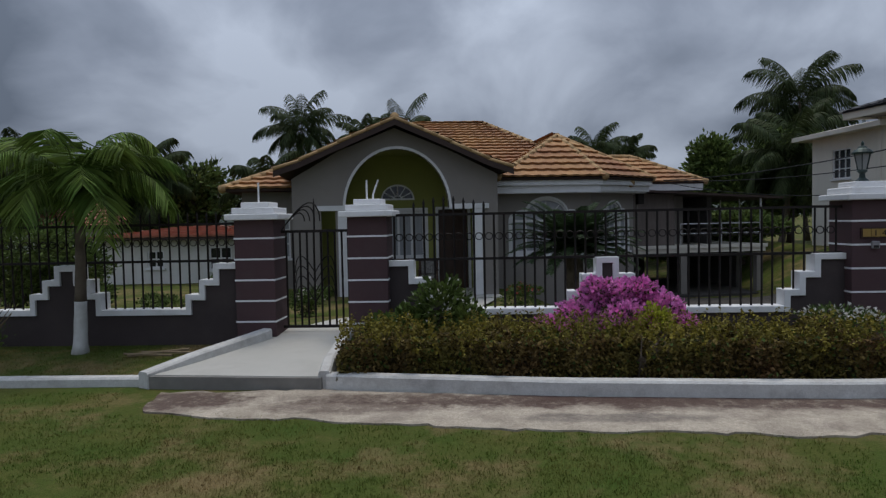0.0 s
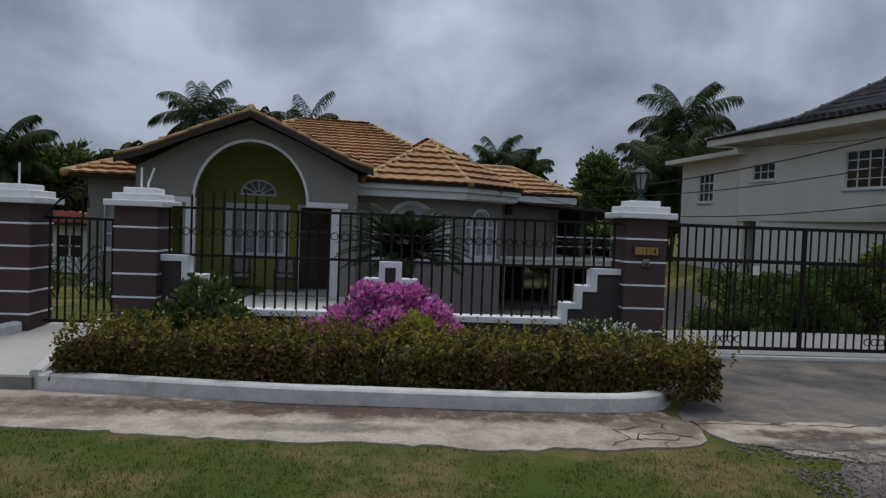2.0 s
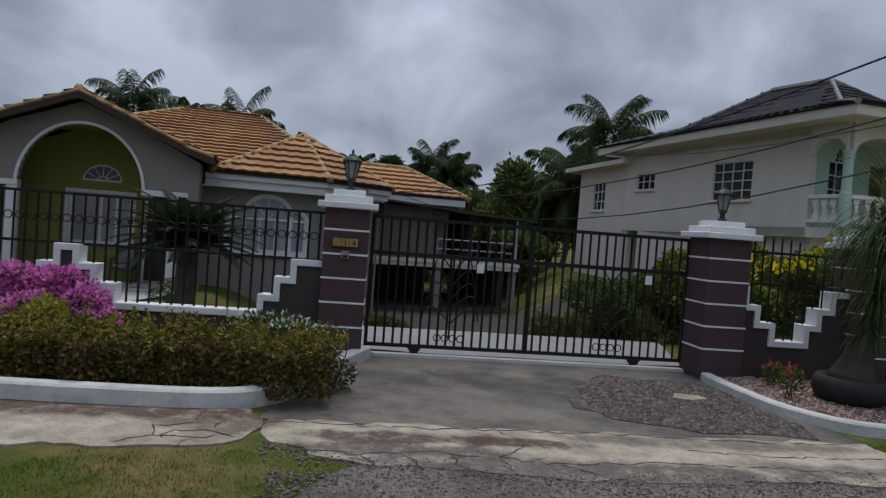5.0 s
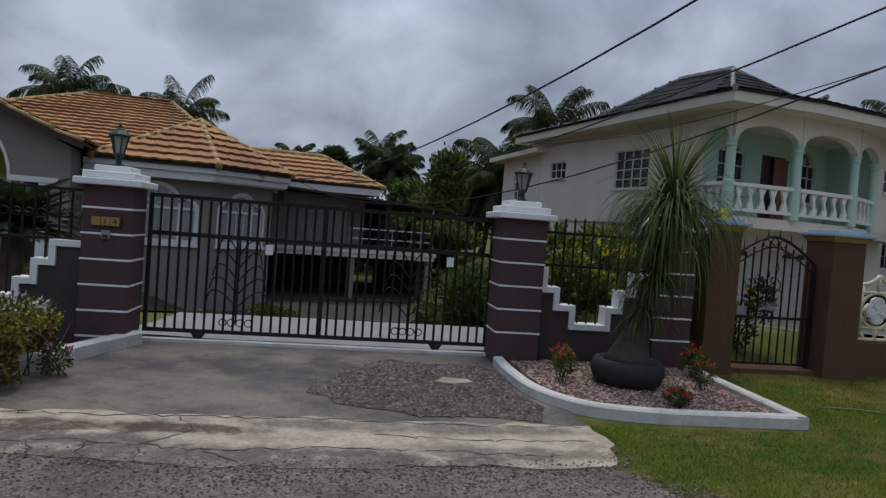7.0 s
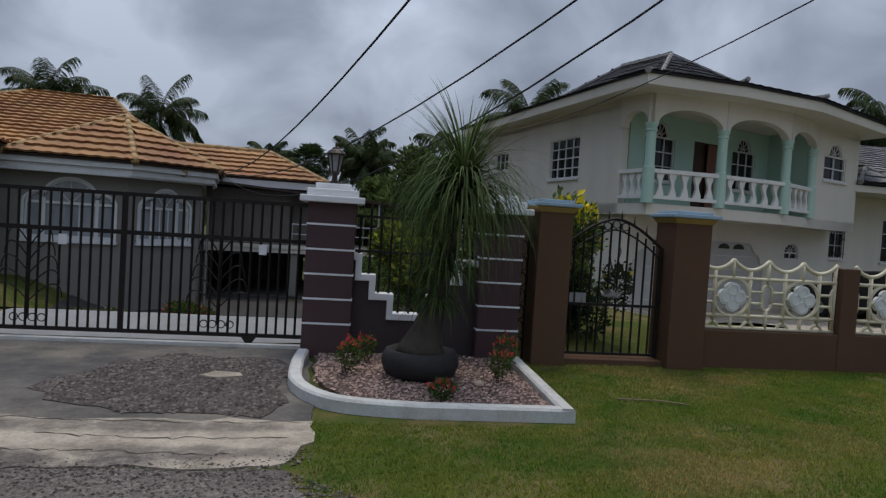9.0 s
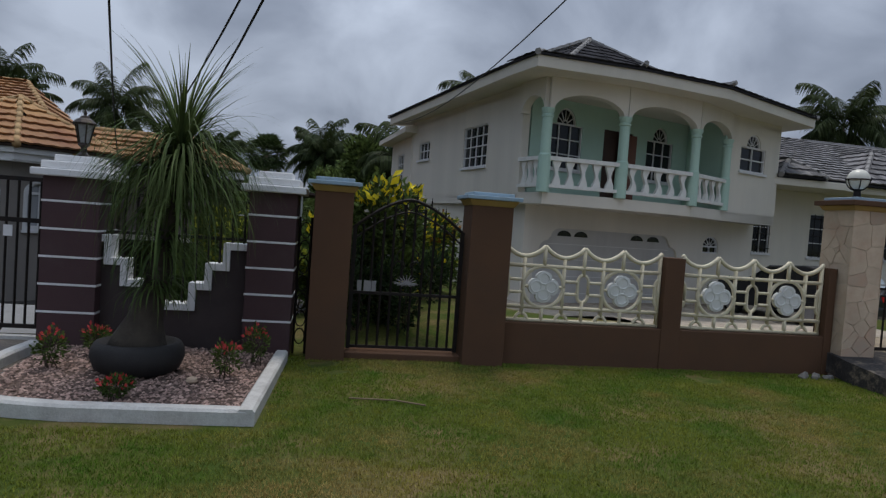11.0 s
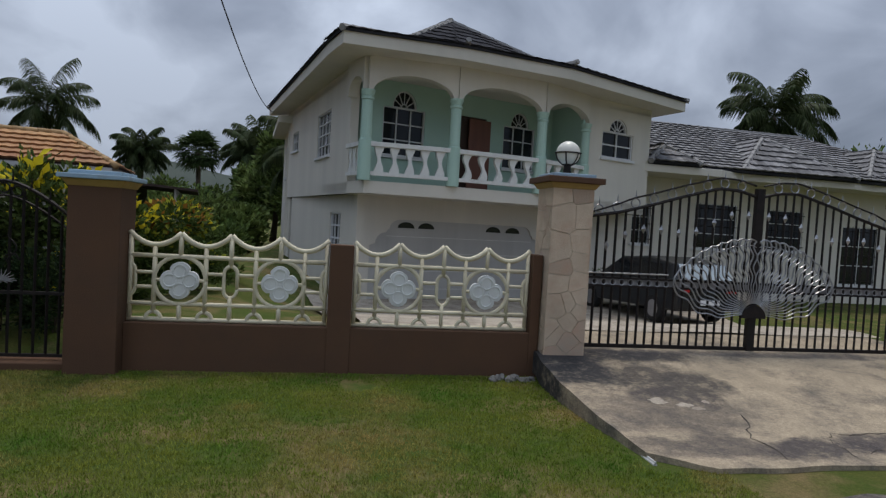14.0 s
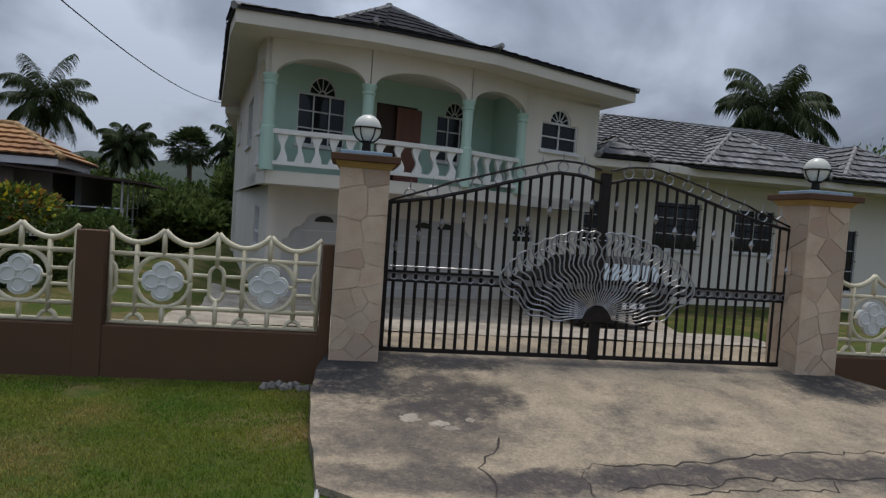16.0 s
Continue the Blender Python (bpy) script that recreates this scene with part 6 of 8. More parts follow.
# lanterns on the plum pillars
def lantern(cx, cy, z, m, label):
    t = thing("lantern", (cx, cy, z), label, "lantern", "lanterns on the plum pillars")
    o = pose(cx, cy, z)
    part("stand", Shape().lathe([(0.075, 0), (0.07, 0.02), (0.035, 0.05), (0.03, 0.10), (0.06, 0.13), (0.05, 0.15)], 12, o), m, t)
    part("glass", Shape().lathe([(0.05, 0.155), (0.09, 0.34)], 6, o), M_LGLASS, t, "seeded glass body")
    for k in range(6):
        a = math.pi * k / 3
        part("rib", Shape().tube([o @ Vector((0.055 * math.cos(a), 0.055 * math.sin(a), 0.15)), o @ Vector((0.098 * math.cos(a), 0.098 * math.sin(a), 0.35))], 0.008, 4), m, t)
    part("hood", Shape().lathe([(0.115, 0.34), (0.118, 0.36), (0.085, 0.395), (0.05, 0.415), (0.045, 0.43), (0.015, 0.445), (0.018, 0.47), (0.004, 0.50)], 12, o), m, t)
    return t


lantern(4.69, 8.36, 2.025, M_LGREEN, "dark green carriage lantern on the pillar cap")
lantern(9.455, 8.375, 2.015, M_BRONZE, "bronze carriage lantern on the pillar cap")
for x, dx in ((-2.875, 0.0), (-1.46, 0.0), (-1.38, 0.07)):
    solid("conduit", Shape().tube([(x, 8.33, 1.935), (x, 8.33, 2.0), (x + dx, 8.33, 2.19)], 0.012, 6), M_WHITE, "white electrical conduit stub on the pillar cap", "conduit", group="conduit stubs")

# number board and intercom
t = thing("house_number", (4.685, 8.09, 1.36), "dark board with three brass number tiles", "house number")
part("board", Shape().box(4.525, 4.845, 8.072, 8.093, 1.345, 1.465), M_DOOR, t)
for i in range(3):
    x = 4.54 + i * 0.098
    tl = part("tile", Shape().box(x, x + 0.092, 8.062, 8.0715, 1.358, 1.452), M_BRASS, t)
    if i:
        cu = bpy.data.curves.new("digit", "FONT")
        cu.body, cu.size, cu.align_x, cu.extrude = "14"[i - 1], 0.10, "CENTER", 0.002
        tmp = bpy.data.objects.new("digit", cu)
        me = bpy.data.meshes.new_from_object(tmp)
        bpy.data.objects.remove(tmp)
        ob = new("digit", me)
        ob.data.materials.append(M_BLACK)
        ob.parent = tl
        ob.matrix_basis = Matrix.Translation(Vector((x + 0.046, 8.058, 1.37)) - where(tl)) @ pose(0, 0, 0, 90)
t = thing("intercom", (4.69, 8.09, 1.22), "small grey metal intercom box on the pillar", "intercom")
part("body", Shape().box(4.645, 4.735, 8.06, 8.093, 1.215, 1.305), M_BOX, t, bevel=0.008)
part("speaker_grille", Shape().box(4.66, 4.72, 8.056, 8.0595, 1.225, 1.255), M_BLACK, t)


# ---- planting ----
def leaf_mesh(name, C, length, width, rng, updir=0.35, droop=0.0, dirs=None):
    """A mesh of many small pointed leaves round the points C."""
    C = np.asarray(C)
    n = len(C)
    d = rng.normal(size=(n, 3)) if dirs is None else dirs + 0.35 * rng.normal(size=(n, 3))
    d[:, 2] = d[:, 2] * 0.7 + updir
    d /= np.linalg.norm(d, axis=1)[:, None] + 1e-9
    s = np.cross(d, rng.normal(size=(n, 3)))
    s /= np.linalg.norm(s, axis=1)[:, None] + 1e-9
    L = length * rng.uniform(0.6, 1.3, (n, 1))
    W = width * rng.uniform(0.7, 1.2, (n, 1))
    up = np.cross(s, d)
    a = C - d * L / 2
    b = C + s * W / 2 + up * W * 0.15
    c = C + d * L / 2 - np.array([0, 0, droop]) * L
    e = C - s * W / 2 + up * W * 0.15
    V = np.stack([a, b, c, e], 1).reshape(-1, 3)
    me = bpy.data.meshes.new(name)
    me.from_pydata(V.tolist(), [], (np.arange(n * 4).reshape(-1, 4)).tolist())
    return me


def attach(name, me, material, parent, label="", kind=""):
    off = where(parent)
    me.transform(Matrix.Translation(-off))
    ob = new(name, me)
    ob.data.materials.append(material)
    ob.parent = parent
    return tagged(ob, label, kind=kind)


def blob_points(rng, blobs, n, shell=0.55):
    """Points in lumpy ellipsoids: (x, y, z, rx, ry, rz), denser towards the outside."""
    w = np.array([b[3] * b[4] * b[5] for b in blobs]) ** 0.7
    k = rng.choice(len(blobs), n, p=w / w.sum())
    B = np.array(blobs)[k]
    d = rng.normal(size=(n, 3))
    d /= np.linalg.norm(d, axis=1)[:, None]
    r = rng.uniform(shell ** 3, 1, (n, 1)) ** (1 / 3)
    lump = 1 + 0.18 * np.sin(d[:, :1] * 7 + B[:, :1] * 3) * np.cos(d[:, 2:3] * 6 + B[:, 1:2] * 5) + 0.10 * rng.normal(size=(n, 1))
    return B[:, :3] + d * r * lump * B[:, 3:6], d


def shrub(name, at, blobs, n, leaf, label, category="shrub", material=None, stems=6, extra=(), seed=1, group="", width=0.5):
    """Stems and a crown of single leaves; extra: (count, size, material, part name, share of height) for flowers or coloured leaves."""
    rng = np.random.default_rng(seed)
    t = thing(name, at, label, category, group)
    for i in range(stems):
        b = blobs[i % len(blobs)]
        tip = Vector((b[0] + rng.uniform(-0.5, 0.5) * b[3], b[1] + rng.uniform(-0.5, 0.5) * b[4], b[2] + 0.3 * b[5]))
        base = Vector(at) + Vector((rng.uniform(-0.06, 0.06), rng.uniform(-0.06, 0.06), 0))
        mid = base.lerp(tip, 0.5) + Vector((rng.uniform(-0.08, 0.08), rng.uniform(-0.08, 0.08), 0.05))
        q = max(0.006, 0.035 * b[5])
        part("stem", Shape().tube([base, mid, tip], [q, q * 0.7, q * 0.3], 5), M_BARK, t)
    P, D = blob_points(rng, blobs, n)
    attach("foliage", leaf_mesh("foliage", P, leaf, leaf * width, rng, dirs=D), material or M_LEAF2, t, kind="stuff")
    for cnt, size, m, nm, lo in extra:
        P, D = blob_points(rng, blobs, cnt * 3, 0.85)
        zs = np.sort(P[:, 2])
        keep = P[:, 2] > zs[int(len(zs) * lo)]
        P, D = P[keep][:cnt], D[keep][:cnt]
        attach(nm, leaf_mesh(nm, P, size, size * 0.75, rng, dirs=D), m, t, kind="stuff")
    return t


def frond(sh_r, root, yaw, elev, length, droop, leaves, leaf_len, V, F, rng, wid=0.035, fold=0.5):
    """One feather frond: its rib, and leaflets added to V and F."""
    pts = []
    h = Vector((math.cos(yaw), math.sin(yaw), 0))
    p, e = Vector(root), elev
    k = 10
    for i in range(k + 1):
        pts.append(p.copy())
        d = h * math.cos(e) + Vector((0, 0, math.sin(e)))
        p = p + d * length / k
        e -= droop / k * (0.5 + i / k)
    sh_r.tube(pts, [max(0.003, 0.016 * length / 2 * (1 - 0.85 * i / k)) for i in range(k + 1)], 4)
    side0 = h.cross(Vector((0, 0, 1)))
    for i in range(leaves):
        t = 0.14 + 0.86 * (i + 0.5) / leaves
        f = t * k
        j = min(k - 1, int(f))
        c = pts[j].lerp(pts[j + 1], f - j)
        along_ = (pts[j + 1] - pts[j]).normalized()
        ll = leaf_len * (0.45 + 0.75 * math.sin(math.pi * min(1, t * 0.86 + 0.1))) * rng.uniform(0.85, 1.1)
        for s in (1, -1):
            d = (side0 * s * 0.85 + along_ * 0.65 + Vector((0, 0, -fold * (0.4 + 0.6 * rng.random())))).normalized()
            w = along_ * wid * 0.5
            mid, tip = c + d * ll * 0.55, c + d * ll + Vector((0, 0, -fold * ll * 0.3))
            o = len(V)
            V += [tuple(c - w * 0.6), tuple(c + w * 0.6), tuple(mid + w), tuple(tip), tuple(mid - w)]
            F.append((o, o + 1, o + 2, o + 3, o + 4))


def palm(name, at, height, label, fronds=18, flen=2.6, droop=1.7, leaf_len=0.55, leaves=26, r=0.16, lean=(0.6, 0.2), m=None, seed=1, white=0.0, wid=0.05, e0=(-0.3, 1.25), category="palm tree", crownshaft=0.0, fold=0.5):
    rng = random.Random(seed)
    t = thing(name, at, label, category, "palms" if height > 4 else "")
    base = Vector(at)
    top = base + Vector((lean[0], lean[1], height))
    n = 12
    pts = [base.lerp(top, i / n) + Vector((lean[0] * 0.25 * math.sin(math.pi * i / n), 0, 0)) for i in range(n + 1)]
    rad = [r * (1.35 if i == 0 else 1.0 - 0.45 * i / n) * (1 + 0.05 * (i % 2)) for i in range(n + 1)]
    k = int(n * white)
    if k:
        part("painted_trunk", Shape().tube(pts[:k + 1], rad[:k + 1], 10), M_WTRUNK, t, "whitewashed lower trunk", smooth=True)
    part("trunk", Shape().tube(pts[k:], rad[k:], 10), M_TRUNK, t, smooth=True)
    if crownshaft:
        part("crownshaft", Shape().tube([top, top + Vector((0, 0, crownshaft))], [r * 0.75, r * 0.45], 8), M_PALM, t, smooth=True)
        top = top + Vector((0, 0, crownshaft))
    ribs, V, F = Shape(), [], []
    for i in range(fronds):
        yaw = 2.399 * i + rng.uniform(-0.25, 0.25)
        e = e0[1] + (e0[0] - e0[1]) * (i / fronds) ** 0.9
        frond(ribs, top, yaw, e, flen * rng.uniform(0.82, 1.1), droop * rng.uniform(0.8, 1.2), leaves, leaf_len, V, F, rng, wid, fold)
    part("frond_ribs", ribs, m or M_FPALM, t, kind="stuff")
    me = bpy.data.meshes.new("fronds")
    me.from_pydata(V, [], F)
    attach("fronds", me, m or M_FPALM, t, kind="stuff")
    return t


def tree(at, height, blobs, n, leaf, label, seed=1, m=None, r=0.16, category="tree"):
    """A broadleaf tree: tapered trunk, limbs into each lobe of the crown, single leaves."""
    rng = np.random.default_rng(seed)
    t = thing("tree", at, label, category, "trees behind the houses")
    base = Vector(at)
    fork = base + Vector((rng.uniform(-0.3, 0.3), rng.uniform(-0.3, 0.3), height * 0.4))
    part("trunk", Shape().tube([base, base.lerp(fork, 0.5) + Vector((0.05, 0, 0)), fork], [r * 1.4, r, r * 0.8], 8), M_BARK, t, smooth=True)
    for b in blobs:
        tip = Vector((b[0], b[1], b[2] + 0.2 * b[5]))
        mid = fork.lerp(tip, 0.5) + Vector((rng.uniform(-0.3, 0.3), rng.uniform(-0.3, 0.3), 0.2))
        part("limb", Shape().tube([fork, mid, tip], [r * 0.6, r * 0.4, r * 0.12], 6), M_BARK, t, smooth=True)
    P, D = blob_points(rng, blobs, n, 0.5)
    attach("crown", leaf_mesh("crown", P, leaf, leaf * 0.5, rng, dirs=D), m or M_LEAF, t, kind="stuff")
    return t


def lobes(rng, cx, cy, z, rx, ry, rz, k):
    return [(cx + rng.uniform(-0.7, 0.7) * rx, cy + rng.uniform(-0.7, 0.7) * ry, z + rng.uniform(-0.5, 0.75) * rz, rx * rng.uniform(0.38, 0.6), ry * rng.uniform(0.38, 0.6), rz * rng.uniform(0.4, 0.6)) for _ in range(k)]


# hedge in the front bed
rng = np.random.default_rng(11)
hedge = thing("hedge", (1.7, 6.75, 0.05), "low clipped hedge with bronze-green and yellowish leaves", "hedge")


def hedge_pts(n, lo=0.0):
    x = rng.uniform(-1.45, 4.72, n)
    half = 0.46 + 0.07 * np.sin(x * 3.1) + 0.06 * np.sin(x * 7.7) + 0.04 * np.sin(x * 15.1) - 0.15 * np.clip(x - 4.1, 0, 1)
    th = rng.uniform(0, math.pi, n)
    rr = rng.uniform(0.75, 1.0, n) ** 0.5
    cy = 6.82 - 0.05 * x - 0.05 * np.clip(x - 3.5, 0, 2)
    top = 0.47 + 0.045 * np.sin(x * 2.3 + 1) + 0.05 * np.sin(x * 6.1) + 0.045 * np.sin(x * 13.7) + 0.04 * np.clip(x - 3.8, 0, 1)
    y = cy + half * np.cos(th) * rr
    # squarish section
    z = 0.10 + (top - 0.10) * np.clip(np.sin(th) ** 0.45 * rr, lo, 1) + rng.normal(size=n) * 0.032
    low = rng.random(n) < 0.3
    y = np.where(low, cy - half * rng.uniform(0.85, 1.05, n), y)
    z = np.where(low, rng.uniform(0.08, 0.48, n), z)
    return np.stack([x, y, z], 1)


attach("foliage", leaf_mesh("foliage", hedge_pts(34000), 0.052, 0.032, rng), M_HEDGE, hedge, kind="stuff")
P = hedge_pts(9000, 0.55)
P = P[(P[:, 2] > 0.42) & (np.sin(P[:, 0] * 2.1) + np.sin(P[:, 0] * 5.3 + 2) > -0.3)]
attach("tip_foliage", leaf_mesh("tip_foliage", P, 0.046, 0.028, rng), M_HTIP, hedge, kind="stuff")
P = hedge_pts(2600)
attach("green_leaves", leaf_mesh("green_leaves", P + [0, 0, 0.02], 0.05, 0.03, rng), M_LEAF2, hedge, kind="stuff")
sp = []
for i in range(520):
    x = rng.uniform(-1.5, 4.8)
    y = 6.82 - 0.05 * x + rng.uniform(-0.5, 0.42)
    z = 0.30 + 0.2 * rng.random() if y < 6.45 - 0.05 * x else 0.46
    dx, dy, hh = rng.normal() * 0.05, -abs(rng.normal()) * 0.06, rng.uniform(0.06, 0.25)
    for k in range(14):
        f = k / 14
        sp.append((x + dx * f + rng.normal() * 0.014, y + dy * f + rng.normal() * 0.014, z + hh * f))
attach("sprig_foliage", leaf_mesh("sprig_foliage", np.array(sp), 0.045, 0.026, rng), M_HTIP, hedge, kind="stuff")
tw = Shape()
for i in range(90):
    x = rng.uniform(-1.3, 4.8)
    y = 6.82 - 0.05 * x + rng.uniform(-0.35, 0.35)
    tw.tube([(x, y, 0.05), (x + rng.uniform(-0.1, 0.1), y + rng.uniform(-0.15, 0.1), 0.3), (x + rng.uniform(-0.15, 0.15), y + rng.uniform(-0.2, 0.15), 0.5)], [0.01, 0.007, 0.003], 4)
part("twigs", tw, M_BARK, hedge, kind="stuff")
# bark-coloured lumps added inside, standing for the hedge's inner shade
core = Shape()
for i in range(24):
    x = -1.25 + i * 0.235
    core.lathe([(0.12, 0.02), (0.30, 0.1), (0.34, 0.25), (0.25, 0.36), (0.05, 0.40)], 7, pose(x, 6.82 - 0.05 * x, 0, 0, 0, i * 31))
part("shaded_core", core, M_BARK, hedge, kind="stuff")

shrub("bougainvillea", (1.55, 7.75, 0.0), [(1.50, 7.7, 0.66, 0.34, 0.3, 0.26), (2.0, 7.6, 0.56, 0.28, 0.26, 0.22), (1.12, 7.6, 0.5, 0.26, 0.26, 0.2), (0.75, 7.5, 0.42, 0.17, 0.17, 0.12), (1.78, 7.65, 0.80, 0.22, 0.2, 0.14), (1.35, 7.6, 0.84, 0.2, 0.2, 0.12), (2.25, 7.5, 0.42, 0.18, 0.2, 0.14), (1.6, 7.35, 0.5, 0.28, 0.2, 0.2), (1.0, 7.4, 0.36, 0.18, 0.16, 0.12)], 4600, 0.05, "bougainvillea bush covered in magenta flowers", "shrub", M_LEAF2, 8, ((6800, 0.060, M_MAG, "blossom", 0.18),), 3)
shrub("golden_shrub", (1.85, 7.2, 0.0), [(1.85, 7.2, 0.5, 0.24, 0.18, 0.2)], 900, 0.055, "small yellow-green leafy shrub in the hedge", "shrub", M_YLEAF, 4, (), 4)
shrub("garden_shrub", (-0.55, 7.75, 0.0), [(-0.5, 7.75, 0.62, 0.34, 0.3, 0.34), (-0.85, 7.7, 0.42, 0.25, 0.25, 0.25), (-1.15, 7.5, 0.42, 0.25, 0.2, 0.18), (-0.2, 7.6, 0.45, 0.25, 0.25, 0.25)], 2600, 0.085, "broad-leaved green shrub beside the pillar", "shrub", M_LEAF2, 7, ((60, 0.05, M_WFLOW, "blossom", 0.5),), 5, width=0.6)
shrub("flower_clump", (4.0, 7.6, 0.0), [(3.95, 7.55, 0.5, 0.42, 0.22, 0.12), (4.2, 7.4, 0.42, 0.3, 0.25, 0.15)], 900, 0.06, "white-flowering clump behind the hedge", "flowers", M_LEAF2, 6, ((170, 0.05, M_WFLOW, "blossom", 0.6),), 6)
shrub("flower_clump", (4.78, 6.75, 0.0), [(4.78, 6.72, 0.18, 0.15, 0.15, 0.14)], 420, 0.045, "pink-flowering clump at the bed corner", "flowers", M_LEAF2, 5, ((24, 0.04, M_MAG, "blossom", 0.5), (26, 0.035, M_WFLOW, "white_blossom", 0.5)), 7)

# young palm before the fence
palm("palm_tree", (-5.05, 7.85, 0.06), 1.62, "small palm with whitewashed trunk and arching green fronds", 19, 1.35, 2.3, 0.44, 38, 0.085, (0.03, 0.05), M_PALM, 5, 0.42, 0.034, (0.25, 1.4), crownshaft=0.45, fold=0.7)
solid("cut_branches", Shape().tube([(-4.3, 7.6, 0.1), (-3.6, 7.75, 0.14)], 0.02, 5).tube([(-4.2, 7.75, 0.11), (-3.5, 7.6, 0.13)], 0.016, 5).tube([(-4.4, 7.7, 0.1), (-3.7, 7.5, 0.12)], 0.014, 5), M_STICK, "dry cut branches lying on the lawn", "branches")
t = shrub("dry_shrub", (-6.3, 7.7, 0.05), [(-6.3, 7.7, 0.35, 0.35, 0.3, 0.25)], 500, 0.05, "half-bare shrub with pale twigs before the wall", "shrub", M_LEAF2, 10, (), 8)
for i in range(14):
    a = i * 2.4
    part("twig", Shape().tube([(-6.25, 7.7, 0.05), (-6.25 + 0.25 * math.cos(a), 7.65 + 0.2 * math.sin(a), 0.4), (-6.25 + 0.5 * math.cos(a + 0.3), 7.65 + 0.3 * math.sin(a), 0.62 + 0.06 * (i % 4))], [0.012, 0.009, 0.004], 4), M_STICK, t)

# pebble bed with the ponytail palm
bed = sheet("pebble_bed", [(9.36, 8.05), (9.4, 7.3), (9.5, 6.65), (9.8, 6.15), (10.3, 5.9), (11.52, 5.86), (11.6, 8.05), (10.5, 8.2)], 0.05, M_SOIL, "soil bed under the pebbles", "flower bed", 0.05)
rng = np.random.default_rng(21)
peb = Shape()
for i in range(5200):
    x, y = rng.uniform(9.4, 11.55), rng.uniform(5.9, 8.2)
    if y < 5.92 + max(0, 9.95 - x) * 1.6:
        continue
    s = rng.uniform(0.010, 0.024)
    z = 0.052 + rng.uniform(0, 0.012)
    a = rng.uniform(0, 6.28)
    v = []
    for k in range(5):
        b = a + k * 1.2566
        rr = s * rng.uniform(0.75, 1.2)
        v.append((x + rr * math.cos(b), y + rr * math.sin(b) * 0.8, z))
    v.append((x + s * 0.2, y, z + s * 0.75))
    peb.add(v, [(0, 1, 5), (1, 2, 5), (2, 3, 5), (3, 4, 5), (4, 0, 5)])
solid("pebbles", peb, M_PEBBLE, "pink-brown pebbles covering the bed", "pebbles", "stuff")
solid("stone", Shape().lathe([(0.03, 0), (0.05, 0.015), (0.045, 0.04), (0.015, 0.055)], 8, pose(11.0, 6.75, 0.06)), M_STONE, "single pale stone on the pebbles", "stone")
PX, PY = 10.45, 7.12
t = thing("planter", (PX, PY, 0.05), "black round rubber planter on the pebble bed", "planter")
part("bowl", Shape().lathe([(0.26, 0.04), (0.36, 0.10), (0.40, 0.20), (0.39, 0.28), (0.36, 0.33), (0.32, 0.34), (0.30, 0.30)], 22, pose(PX, PY, 0)), M_POT, t, smooth=True)
t = thing("ponytail_palm", (PX, PY, 0.3), "ponytail palm with swollen base and long drooping leaves", "palm tree")
part("trunk", Shape().tube([(PX, PY, 0.27), (PX + 0.01, PY, 0.36), (PX + 0.05, PY - 0.01, 0.55), (PX + 0.12, PY - 0.03, 0.85), (PX + 0.20, PY - 0.07, 1.25), (PX + 0.26, PY - 0.10, 1.6), (PX + 0.31, PY - 0.13, 1.95)], [0.27, 0.23, 0.155, 0.105, 0.078, 0.068, 0.06], 12), M_PTRUNK, t, smooth=True)
rr = random.Random(4)
V, F = [], []


def strap(root, yaw, e, L, w, droop):
    p, h = Vector(root), Vector((math.cos(yaw), math.sin(yaw), 0))
    s = Vector((-math.sin(yaw), math.cos(yaw), 0))
    o = len(V)
    k = 7
    for i in range(k + 1):
        ww = w * (1 - (i / k) ** 2 * 0.95)
        V.extend([tuple(p - s * ww), tuple(p + s * ww)])
        p = p + (h * math.cos(e) + Vector((0, 0, math.sin(e)))) * L / k
        e = max(-1.5, e - droop / k)
    F.extend([(o + 2 * i, o + 2 * i + 1, o + 2 * i + 3, o + 2 * i + 2) for i in range(k)])


# heads of strap leaves: height, offset along the lean, count, length, droop
for cz, cx, n, L, dr in ((1.98, 0.31, 540, 1.15, 2.7), (1.82, 0.29, 260, 1.15, 3.2), (1.55, 0.25, 120, 0.95, 3.3), (1.2, 0.19, 200, 0.7, 3.0), (0.85, 0.12, 130, 0.5, 2.8)):
    for i in range(n):
        e = rr.uniform(-0.1, 1.5)
        strap((PX + cx, PY - 0.42 * cx, cz + rr.uniform(-0.08, 0.06)), rr.uniform(0, 6.283), e, L * rr.uniform(0.6, 1.12), rr.uniform(0.007, 0.012), dr * rr.uniform(0.6, 1.15) * (0.55 + 0.5 * min(1, e + 0.35)) if e < 1.25 else dr * 0.35)
me = bpy.data.meshes.new("leaves")
me.from_pydata(V, [], F)
attach("leaves", me, M_PONY, t, "long narrow drooping leaves", "stuff")
for i, (x, y, h) in enumerate(((9.72, 7.1, 0.36), (10.55, 6.2, 0.2), (11.25, 6.95, 0.34), (11.45, 7.5, 0.4), (9.9, 7.7, 0.3))):
    shrub("flowering_shrub", (x, y, 0.05), [(x, y, 0.05 + h * 0.6, 0.13, 0.13, h * 0.42)], 420, 0.04, "small thorny shrub with red flowers in the pebbles", "shrub", M_LEAF2, 6, ((26, 0.05, M_RFLOW, "blossom", 0.65),), 30 + i, "red-flowering shrubs")

